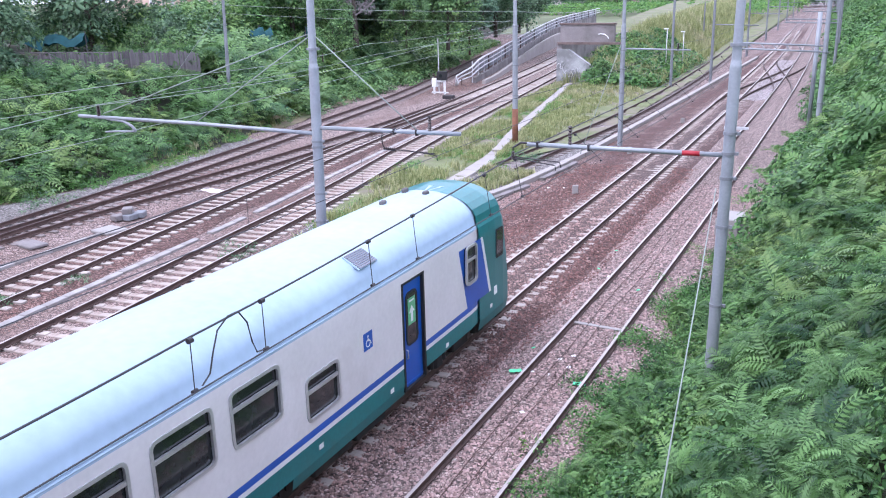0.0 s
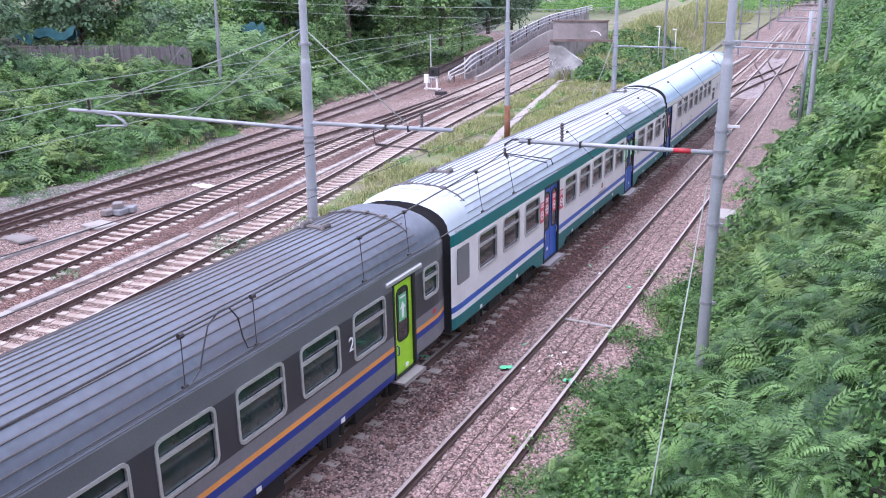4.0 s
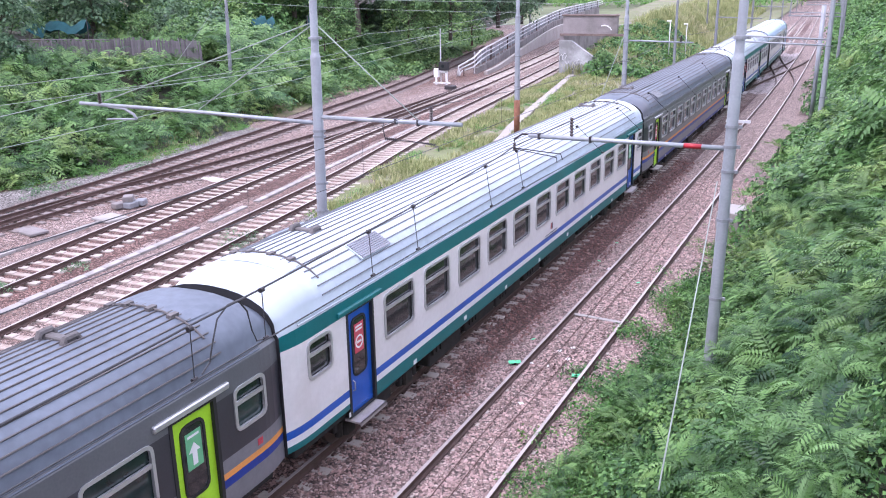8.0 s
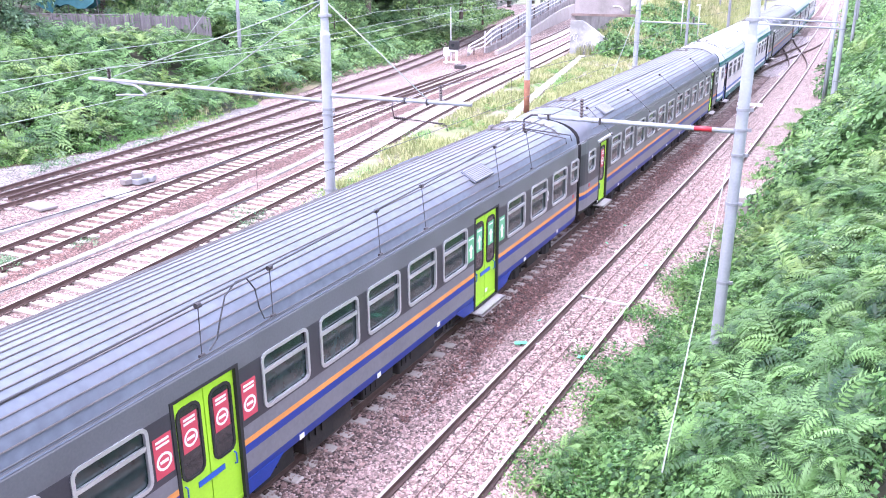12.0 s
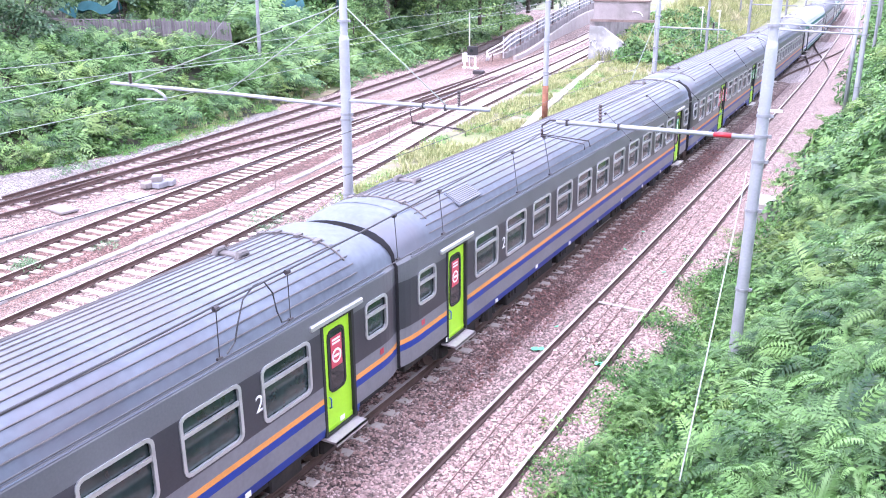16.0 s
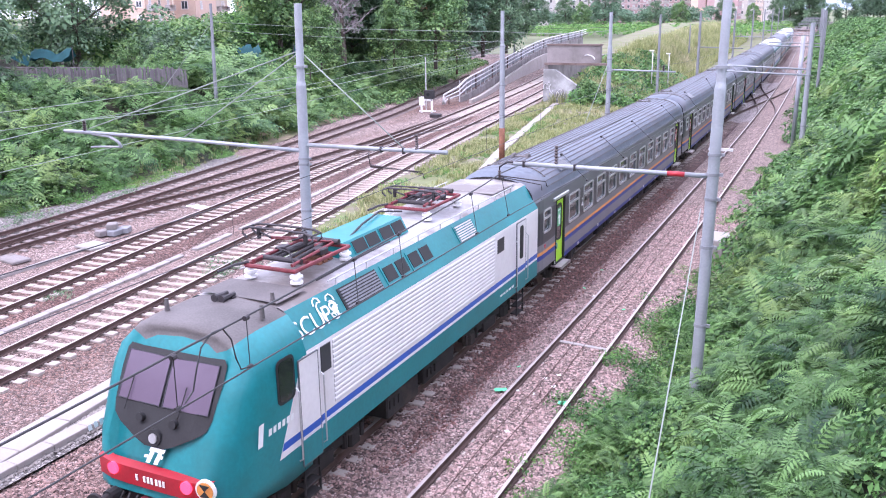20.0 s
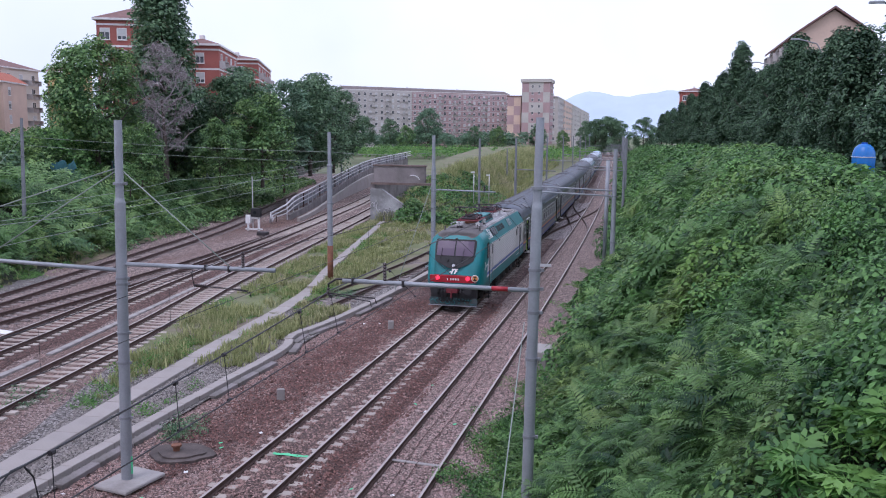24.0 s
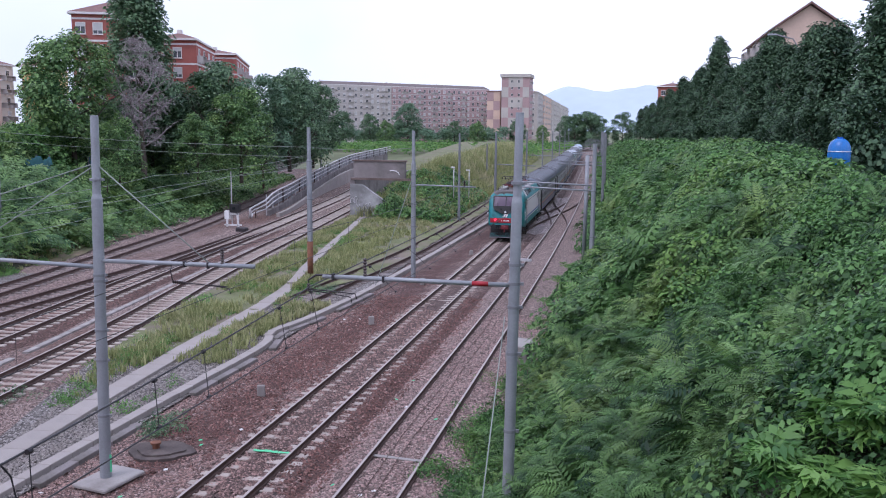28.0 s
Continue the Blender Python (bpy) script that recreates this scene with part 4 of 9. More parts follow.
def roof_gear(parent, dark, ends=(1, -1)):
    """Small fittings on the roof: ventilators, a cable with clips, a raised end plate."""
    for sgn in ends:
        y = sgn * (HALF - 3.1)
        s = Shape()
        z = ROOF_Z - 0.02
        for q in (-0.26, 0.26):
            s.tube([(-0.25 + q, y - 0.02, z), (-0.25 + q, y + 0.02, z + 0.08), (-0.25 + q, y + 0.22, z + 0.08), (-0.25 + q, y + 0.26, z)], 0.06, 8)
        s.box(-0.55, 0.05, y + 0.04, y + 0.2, z, z + 0.06, cut=0.02)
        part("roof_ventilator", s, SOOT, parent)
        c = Shape()
        y2 = sgn * (HALF - 1.55)
        xs = (-1.2, -1.0, -0.75, -0.4, 0, 0.4, 0.75, 1.0, 1.2)
        c.tube([(x, y2, roof_at(x)[0] + 0.03) for x in xs], 0.018, 6)
        for x in (-0.75, -0.35, 0.15, 0.6):
            c.box(x - 0.05, x + 0.05, y2 - 0.09, y2 + 0.09, roof_at(x)[0], roof_at(x)[0] + 0.06)
        part("roof_cable", c, SOOT, parent)
        p = Shape()
        qs = (1.02, 1.5)
        xs = (-0.85, -0.6, -0.3, 0, 0.3, 0.6, 0.85)
        p.add([(x, sgn * (HALF - q), roof_at(x)[0] + 0.022 - 0.01 * (q < 1.2)) for q in qs for x in xs],
              [(i, i + 1, i + 8, i + 7) if sgn < 0 else (i + 7, i + 8, i + 1, i) for i in range(6)])
        part("roof_end_plate", p, ROOF_D if dark is ROOF_D else ROOF_W, parent)


def gangway(parent, ends=(1, -1)):
    """Rubber bellows and a dark end wall at both ends."""
    for sgn in ends:
        s = Shape()
        for k in range(4):
            y = sgn * (HALF - 0.28 + 0.085 * k)
            r = 0.05 * (k % 2)
            o = rounded(1.75 + r, 2.6 + r, 0.35)
            i_ = rounded(1.05, 2.1, 0.2)
            m = Matrix(((1, 0, 0, 0), (0, 0, 1, y), (0, 1, 0, 2.35), (0, 0, 0, 1)))
            s.ring(o, i_, -0.03, 0.03, 0, m)
        part("gangway_bellows", s, RUBBER, parent)
        buffers(parent, sgn * (HALF - 0.08), sgn)
        t = Shape()
        t.tube([(0.25, sgn * (HALF - 0.15), 1.0), (0.3, sgn * (HALF - 0.05), 0.7), (0.35, sgn * (HALF - 0.02), 0.55)], 0.03, 6)
        t.box(-0.12, 0.12, sgn * HALF - 0.2, sgn * HALF + 0.2, 0.85, 1.08)
        part("coupling", t, UNDER, parent)


ROOF_Z = 4.22
EAVE = (1.39, 3.42)
ROOF_ARC = roof_of(EAVE[0], EAVE[1], ROOF_Z)


def coach(label, livery, doors, windows, small, blind, notices, smooth_roof=False, skirt_deep=None, front_cab=False):
    """A coach with its origin on the rails under its middle; its front is at +y. Places are metres from the front end."""
    c = thing("railway_coach", label, "railway coach", group="coaches of the train")
    glass, wframe = (GLASS_G, ALU) if livery == "grey" else (GLASS, ALU)
    wh = 0.93
    wz0, wz1 = (2.16, 3.10) if smooth_roof else (1.98, 2.91)
    holes = [(HALF - s_ - w / 2, HALF - s_ + w / 2, wz0, wz1) for s_, w in [(q, 1.22) for q in windows]]
    ends = doors[0][2] == 1 and not front_cab
    holes += [(HALF - q - 0.36, HALF - q + 0.36, 2.24, 2.91) for q in small]
    if front_cab:
        holes += [(HALF - 6.0, HALF - 2.4, 0.0, 1.0), (HALF - 20.6, HALF - 11.2, 0.0, 0.70), (HALF - 23.8, HALF - 20.6, 0.0, 1.0)]
    if front_cab:
        holes += [(HALF - q - 0.53, HALF - q + 0.53, 1.65, 2.47) for q in blind]
    if ends:
        holes += [(-HALF, -HALF + 2.1, 0.0, 1.035), (HALF - 1.6, HALF, 0.0, 1.035)]
    dz0 = 0.82 if ends else 0.62
    holes += [(HALF - s_ - w / 2, HALF - s_ + w / 2, dz0, 3.12 if smooth_roof else 3.03) for s_, w, _ in doors]
    if livery == "grey":
        mats = [NAVY, SILVER, ORANGE, GRAPHITE, SILVER_D, ROOF_D]
        low = 0.84
        bands = [(low, 1.42, 0), (low + 0.16, SIDE, 0), (1.02, SIDE, 1), (1.38, SIDE, 0), (1.53, SIDE, 2), (1.64, SIDE, 1), (1.88, SIDE, 3), (1.98, SIDE, 3), (2.24, SIDE, 3), (2.91, SIDE, 3),
                 (2.93, SIDE, 4), (3.03, SIDE, 4), (3.34, 1.44, 4), (EAVE[1], EAVE[0], 5)]
    elif smooth_roof:
        mats = [TEAL, WHITE, BLUE, CREAM, SILVER, ROOF_S]
        bands = [(0.55, 1.40, 0), (0.80, SIDE, 0), (1.20, SIDE, 1), (1.25, SIDE, 1), (1.30, SIDE, 2), (1.44, SIDE, 3), (1.65, SIDE, 3), (2.16, SIDE, 3), (2.47, SIDE, 3), (3.10, SIDE, 3), (3.15, SIDE, 3),
                 (3.34, 1.445, 5), (3.38, 1.43, 5), (EAVE[1], EAVE[0], 5)]
    else:
        mats = [TEAL_DARK, WHITE, BLUE, CREAM, TEAL_DARK, ROOF_W]
        bands = [(0.80, 1.40, 0), (0.86, SIDE, 0), (1.035, SIDE, 0), (1.16, SIDE, 1), (1.30, SIDE, 2), (1.46, SIDE, 3), (1.98, SIDE, 3), (2.24, SIDE, 3), (2.91, SIDE, 3), (2.97, SIDE, 3), (3.03, SIDE, 4),
                 (3.34, 1.44, 5), (EAVE[1], EAVE[0], 5)]
    y1 = HALF - 0.26 if not front_cab else HALF - 2.95
    body = shell("body", c, bands, ROOF_ARC, -HALF + (0.26 if not front_cab else 0.12), y1, holes, mats, dome=0.5, drop=0.13 if not front_cab else 0.0, floor=1.035 if ends else 0.0)
    for sgn in (1, -1):
        for q in windows:
            window(c, HALF - q, (wz0 + wz1) / 2, 1.22, wh, sgn, glass, wframe)
        for q in small:
            window(c, HALF - q, 2.585, 0.70, 0.68, sgn, glass, wframe, bar=0.24)
        for q in blind:
            if front_cab:
                window(c, HALF - q, 2.06, 1.02, 0.80, sgn, glass, wframe, bar=0.26)
                continue
            s = Shape()
            s.prism(rounded(0.72, 0.95, 0.05), 0, 0.012)
            part("blanked_window", s, SILVER, c, "blanked grey window panel", m=on_side(SIDE, HALF - q, 2.45, sgn))
        for (q, w, leaves), kind in zip(doors, notices):
            door(c, HALF - q, w, dz0 + (0.02 if leaves == 1 else -0.02), 3.10 if smooth_roof else 3.01, sgn, LIME if livery == "grey" else BLUE, leaves, kind, step=not front_cab)
            if leaves == 2:
                for d in (-w / 2 - 0.26, w / 2 + 0.26):
                    sticker(c, HALF - q + d, 2.33, sgn, kind, SIDE + 0.003, 0.36, 0.66)
                for half in ([(w / 2, 0.60), (w / 2 + 0.62, 0.62), (w / 2 + 1.05, 0.88), (w / 2, 0.88)], [(-w / 2, 0.88), (-w / 2 - 1.05, 0.88), (-w / 2 - 0.62, 0.62), (-w / 2, 0.60)]):
                    part("deep_skirt", Shape().prism(half, -0.03, 0.012), NAVY if livery == "grey" else TEAL_DARK, c, m=on_side(SIDE - 0.02, HALF - q, 0, sgn))
                b = Shape()
                b.box(-0.3, 0.3, -0.05, 0.05, 0, 0.01)
                if livery == "grey":
                    part("door_badge", b, BLUE, c, m=on_side(SIDE - 0.045, HALF - q, 1.42, sgn))
            else:
                if smooth_roof:
                    continue
                g = Shape()
                g.box(-w / 2 - 0.35, w / 2 + 0.35, 3.06, 3.17, -0.02, 0.05, cut=0.02)
                part("rain_strip", g, ALU if livery == "grey" else (mats[4] if not smooth_roof else ROOF_S), c, m=on_side(SIDE, HALF - q, 0, sgn))
        g = Shape()
        for z in (3.385, 3.435):
            g.tube([(sgn * (1.455 - (z - 3.35) * 0.5), -HALF + 0.5, z), (sgn * (1.455 - (z - 3.35) * 0.5), y1 - 0.3, z)], 0.016, 6)
        part("gutter", g, mats[-1], c)
        for k in range(9):
            b = Shape()
            b.box(-0.07, 0.07, -0.05, 0.05, 0, 0.008)
            part("data_plate", b, MARK, c, m=on_side(SIDE + 0.001, HALF - 2.2 - k * 2.7, 0.92 if k % 3 else 1.0, sgn))
    rm = ROOF_D if livery == "grey" else ROOF_W
    if not smooth_roof:
        roof_ribs(c, ROOF_ARC, EAVE[0], EAVE[1], -HALF + 1.4, HALF - 1.4, SOOT if livery == "grey" else SILVER_D)
        roof_gear(c, ROOF_D if livery == "grey" else SILVER)
        for sgn in (1, -1):
            for q in ((22.3,) if doors[0][2] == 1 else (7.4,)):
                louvre(c, sgn * 1.1, HALF - q, roof_at(1.1)[0] + 0.012, -sgn * roof_at(1.1)[1], 0.46, 1.15, [rm, SILVER_D if livery == "grey" else SILVER])
    part("underframe", Shape().box(-1.30, 1.30, -HALF + 0.3, HALF - (0.3 if not front_cab else 2.4), 0.80, 0.98, cut=0.03), UNDER, c)
    gangway(c, (-1,) if front_cab else (1, -1))
    bogie_parts(c, HALF - 3.6)
    bogie_parts(c, -HALF + 3.6)
    underfloor(c, label, -HALF + 5.9, HALF - 5.9)
    if livery == "grey":
        num = text_shape("2", 0.42, "class_number", MARK)
        for q in ((20.70, 4.45) if doors[0][2] == 1 else (3.15, 22.2)):
            part("class_number", num, None, c, m=on_side(SIDE + 0.005, HALF - q, 2.36, 1))
        for q in (0.75, 24.9):
            lg = Shape()
            lg.box(-0.07, 0.01, -0.06, 0.06, 0, 0.004)
            lg.box(0.02, 0.06, -0.06, 0.06, 0, 0.004)
            part("emblem", lg, STICK_R, c, "small faded red emblem", m=on_side(SIDE + 0.001, HALF - q, 1.77, 1))
    else:
        for q in ((18.45,) if front_cab else (11.9,)):
            lg = Shape()
            lg.box(-0.1, -0.02, -0.1, 0.1, 0, 0.004, 1)
            lg.box(0.0, 0.08, -0.1, 0.1, 0, 0.004, 0)
            for k in range(2):
                lg.box(-0.6, 0.5, -0.22 - k * 0.08, -0.19 - k * 0.08, 0, 0.004, 0)
            part("emblem", lg, [GRAPHITE, RED], c, "small red and grey emblem with rows of small print", m=on_side(SIDE + 0.001, HALF - q, 1.72, 1))
    return c


END_WINDOWS = [3.72 + 1.8 * k for k in range(11)]
END_DOORS = [(2.22, 0.92, 1), (23.3, 0.92, 1)]
MID_WINDOWS = [2.12, 3.88, 5.62, 9.4, 11.05, 12.7, 14.33, 16.0, 19.83, 21.58, 23.32]
MID_DOORS = [(7.58, 1.40, 2), (17.97, 1.40, 2)]
coach_mid_white = coach("off-white coach with teal skirt and blue double doors", "white", MID_DOORS, MID_WINDOWS, [0.85], [24.92], ["green", "red"])
coach_grey = coach("dark grey coach with lime green end doors and orange stripe", "grey", END_DOORS, END_WINDOWS, [0.92, 24.72], [], ["green", "red"])
coach_grey_last = coach("dark grey coach with lime green end doors next to the locomotive", "grey", END_DOORS, END_WINDOWS, [0.92, 24.72], [], ["red", "green"])
coach_white = coach("off-white coach with teal skirt and blue end doors", "white", END_DOORS, END_WINDOWS, [0.92, 24.72], [], ["green", "red"])
coach_grey_mid = coach("dark grey coach with lime green double doors and orange stripe", "grey", MID_DOORS, MID_WINDOWS, [0.72, 24.85], [], ["green", "red"])


def driving_coach():
    """The leading coach: smooth roof, a teal driving cab at its front."""
    doors = [(6.52, 0.94, 1), (25.1, 0.98, 1)]
    wins = [22.42, 20.62, 18.86, 17.14, 15.42, 13.70, 12.0]
    c = coach("off-white driving coach with smooth pale roof and teal cab", "white", doors, wins, [], [10.1], ["green", "red"], smooth_roof=True, front_cab=True)
    yb = HALF - 2.95
    prof = [(1.40, 0.55), (SIDE, 0.80), (SIDE, 1.20), (SIDE, 1.44), (SIDE, 2.0), (SIDE, 3.12), (1.43, 3.34), EAVE] + ROOF_ARC
    rings = [(yb, 1.0, 0.0, 0.0), (HALF - 1.9, 1.0, 0.0, 0.0), (HALF - 1.3, 0.985, 0.02, 0.10), (HALF - 0.85, 0.95, 0.03, 0.42), (HALF - 0.65, 0.88, 0.05, 0.62)]
    s, n = Shape(), len(prof)
    full = prof + [(-x, z) for x, z in reversed(prof[:-1])]
    N = len(full)
    v, f, mm = [], [], []
    for y, k, low, back in rings:
        for x, z in full:
            q = max(0.0, (z - 1.6) / 2.4)
            v.append((x * k * (1 - 0.06 * back * q), y - back * 0.9 * q, z - low - 0.25 * back * q))
    for j in range(len(rings) - 1):
        for i in range(N - 1):
            f.append((j * N + i, (j + 1) * N + i, (j + 1) * N + i + 1, j * N + i + 1))
            zm = (full[i][1] + full[i + 1][1]) / 2
            mm.append(0)
    f.append(tuple((len(rings) - 1) * N + i for i in reversed(range(N))))
    mm.append(0)
    s.add(v, f)
    s.m = mm
    part("cab", s, [TEAL], c, "teal driving cab with rounded nose")
    for sgn in (1, -1):
        w = Shape()
        w.prism([(-0.35, 1.44), (1.02, 1.44), (0.50, 3.06), (-0.80, 3.06)] if sgn > 0 else [(0.35, 1.44), (0.80, 3.06), (-0.50, 3.06), (-1.02, 1.44)], 0, 0.006)
        part("blue_panel", w, BLUE, c, m=on_side(SIDE, HALF - 3.35, 0, sgn))
        e = Shape()
        e.prism([(1.02, 1.44), (1.15, 1.44), (0.63, 3.06), (0.50, 3.06)] if sgn > 0 else [(-1.02, 1.44), (-0.50, 3.06), (-0.63, 3.06), (-1.15, 1.44)], 0, 0.008)
        part("white_edge", e, WHITE, c, m=on_side(SIDE, HALF - 3.35, 0, sgn))
        window(c, HALF - 3.55, 2.58, 0.56, 0.92, sgn, GLASS, ALU, bar=0.33, x=SIDE + 0.07, name="blind_window")
        g = Shape()
        g.prism(rounded(0.5, 0.8, 0.06), 0, 0.012, 0)
        g.prism(rounded(0.42, 0.72, 0.05), 0.012, 0.016, 1)
        part("cab_window", g, [RUBBER, GLASS], c, m=on_side(SIDE - 0.004, HALF - 1.6, 2.62, sgn))
        k = Shape()
        k.box(-0.1, 0.1, -0.12, 0.12, 0, 0.03, cut=0.02)
        part("lamp_box", k, MARK, c, m=on_side(SIDE - 0.01, HALF - 1.9, 1.35, sgn))
    sg = Shape()
    sg.box(-0.24, 0.24, -0.26, 0.26, 0, 0.006)
    sg.disc((0.0, 0.13, 0.008), (0, 0, 1), 0.035, 0.006, 10, 1)
    sg.tube([(0.0, 0.09, 0.009), (-0.01, 0.0, 0.009), (0.10, -0.02, 0.009), (0.14, -0.12, 0.009)], 0.018, 5, 1)
    sg.ring([(0.12 * math.cos(2 * math.pi * i / 14) - 0.01, 0.12 * math.sin(2 * math.pi * i / 14) - 0.07) for i in range(14)],
            [(0.09 * math.cos(2 * math.pi * i / 14) - 0.01, 0.09 * math.sin(2 * math.pi * i / 14) - 0.07) for i in range(14)], 0.006, 0.012, 1)
    part("wheelchair_sign", sg, [BLUE, MARK], c, "blue sign with a white wheelchair symbol", m=on_side(SIDE + 0.002, HALF - 8.47, 2.42, 1) @ Matrix.Scale(0.72, 4))
    part("class_number", text_shape("2", 0.40, "class_number", SILVER_D), None, c, m=on_side(SIDE + 0.005, HALF - 21.6, 1.68, 1))
    for sgn in (1, -1):
        hz = Shape()
        hz.ring(rounded(1.22, 1.78, 0.03), rounded(1.19, 1.75, 0.03), 0, 0.006)
        part("hatch_seam", hz, SILVER, c, m=on_side(SIDE + 0.001, HALF - 23.85, 2.26, sgn))
    part("wheelchair_sign", sg.mesh("wheelchair_sign", [BLUE, MARK]), None, c, "blue sign with a white wheelchair symbol", m=on_side(SIDE + 0.002, HALF - 21.52, 2.62, 1) @ Matrix.Scale(0.6, 4))
    ws = Shape()
    ws.add([(-1.0, HALF - 0.78, 2.22), (1.0, HALF - 0.78, 2.22), (0.84, HALF - 1.02, 3.15), (-0.84, HALF - 1.02, 3.15)], [(3, 2, 1, 0)])
    part("windscreen", ws, GLASS, c)
    louvre(c, 1.1, HALF - 8.05, roof_at(1.1)[0] + 0.012, -roof_at(1.1)[1], 0.44, 0.72, [ROOF_S, SILVER])
    pl = Shape()
    pl.box(-1.15, 1.15, HALF - 1.2, HALF - 0.7, 0.25, 0.75, cut=0.06)
    part("plough", pl, UNDER, c)
    ant = Shape()
    for x, y in ((-0.5, 3.2), (0.15, 3.3), (-0.35, 4.6)):
        ant.box(x - 0.06, x + 0.06, HALF - y - 0.1, HALF - y + 0.1, ROOF_Z - 0.05, ROOF_Z + 0.07, cut=0.02)
    part("aerial", ant, SOOT, c)
    return c


coach_driving = driving_coach()

# ---- the locomotive: its cab faces the rear ----
LOCO = 15.2
LW = 1.50


def pantograph(parent, y, open_=0.0, label=""):
    """A pantograph on insulators: base frame, springs and cylinders, jointed arms, a bowed collector head."""
    ring = [(-0.58, y - 1.0, 4.30), (0.58, y - 1.0, 4.30), (0.58, y + 1.0, 4.30), (-0.58, y + 1.0, 4.30), (-0.58, y - 1.0, 4.30)]
    p = part("pantograph", Shape().tube(ring, 0.045, 8), PANTO, parent, label or "maroon pantograph folded down on the roof")
    for sgn in (1, -1):
        part("lower_arm", Shape().tube([(sgn * 0.46, y - 0.9, 4.38), (sgn * 0.38, y + 0.75, 4.44)], 0.035, 8), PANTO, p)
        part("upper_arm", Shape().tube([(sgn * 0.36, y + 0.75, 4.45), (sgn * 0.26, y - 0.55, 4.52 + open_ * 0.8)], 0.026, 8), PANTO, p)
        part("diagonal_rod", Shape().tube([(sgn * 0.36, y + 0.75, 4.45), (-sgn * 0.26, y - 0.55, 4.50 + open_ * 0.8)], 0.014, 6), PANTO, p)
    for q in (-0.35, 0.4):
        part("cross_bar", Shape().tube([(-0.62, y + q, 4.30), (0.62, y + q, 4.30)], 0.04, 8), PANTO, p)
    part("drive_box", Shape().box(-0.2, 0.2, y + 0.35, y + 0.7, 4.32, 4.46, cut=0.03), PANTO, p)
    k = Shape()
    k.tube([(-0.5, y + 0.75, 4.45), (0.5, y + 0.75, 4.45)], 0.065, 10)
    k.tube([(-0.48, y - 0.6, 4.38), (0.48, y - 0.6, 4.38)], 0.055, 10)
    for x in (-0.26, -0.1, 0.12, 0.3):
        k.tube([(x, y - 0.55, 4.40), (x * 0.8, y + 0.6, 4.44)], 0.038, 8)
    k.tube([(-0.1, y - 0.3, 4.45), (0.05, y + 0.45, 4.52)], 0.075, 10)
    k.box(-0.5, -0.3, y - 0.15, y + 0.15, 4.33, 4.47, cut=0.02)
    k.box(0.25, 0.5, y + 0.1, y + 0.35, 4.33, 4.45, cut=0.02)
    k.tube([(-0.55, y - 0.95, 4.36), (-0.62, y - 1.3, 4.38), (-0.66, y - 1.75, 4.36)], 0.028, 6)
    k.tube([(0.45, y - 0.8, 4.34), (0.2, y - 0.6, 4.55), (-0.3, y - 0.3, 4.5), (-0.45, y + 0.5, 4.36)], 0.016, 6)
    part("air_cylinder_assembly", k, IRON, p, "black springs and air cylinders")
    h = Shape()
    z = 4.60 + open_
    for q in (-0.70, -0.38):
        h.tube([(-0.74, y + q, z - 0.16), (-0.84, y + q, z - 0.08), (-0.82, y + q, z + 0.01), (-0.66, y + q, z + 0.06), (0, y + q, z + 0.07), (0.66, y + q, z + 0.06), (0.82, y + q, z + 0.01), (0.84, y + q, z - 0.08), (0.74, y + q, z - 0.16)], 0.024, 6)
    for x in (-0.82, -0.45, 0.45, 0.82):
        h.tube([(x, y - 0.70, z + 0.02), (x, y - 0.38, z + 0.02)], 0.018, 6)
    for x in (-0.56, 0.56):
        h.tube([(x, y - 0.54, z + 0.05), (x, y - 0.54, z - 0.2)], 0.045, 8)
        h.tube([(x, y - 0.54, z - 0.05), (x * 0.45, y - 0.55, z - 0.12 - open_ * 0.1)], 0.022, 6)
    part("collector_head", h, IRON, p)
    for x in (-0.55, 0.55):
        for q in (-0.9, 0.9):
            i = Shape()
            for t in range(4):
                i.disc((x, y + q, 4.06 + 0.055 * t), (0, 0, 1), 0.13 if t % 2 == 0 else 0.08, 0.05, 12)
            part("insulator", i, MARK, p)


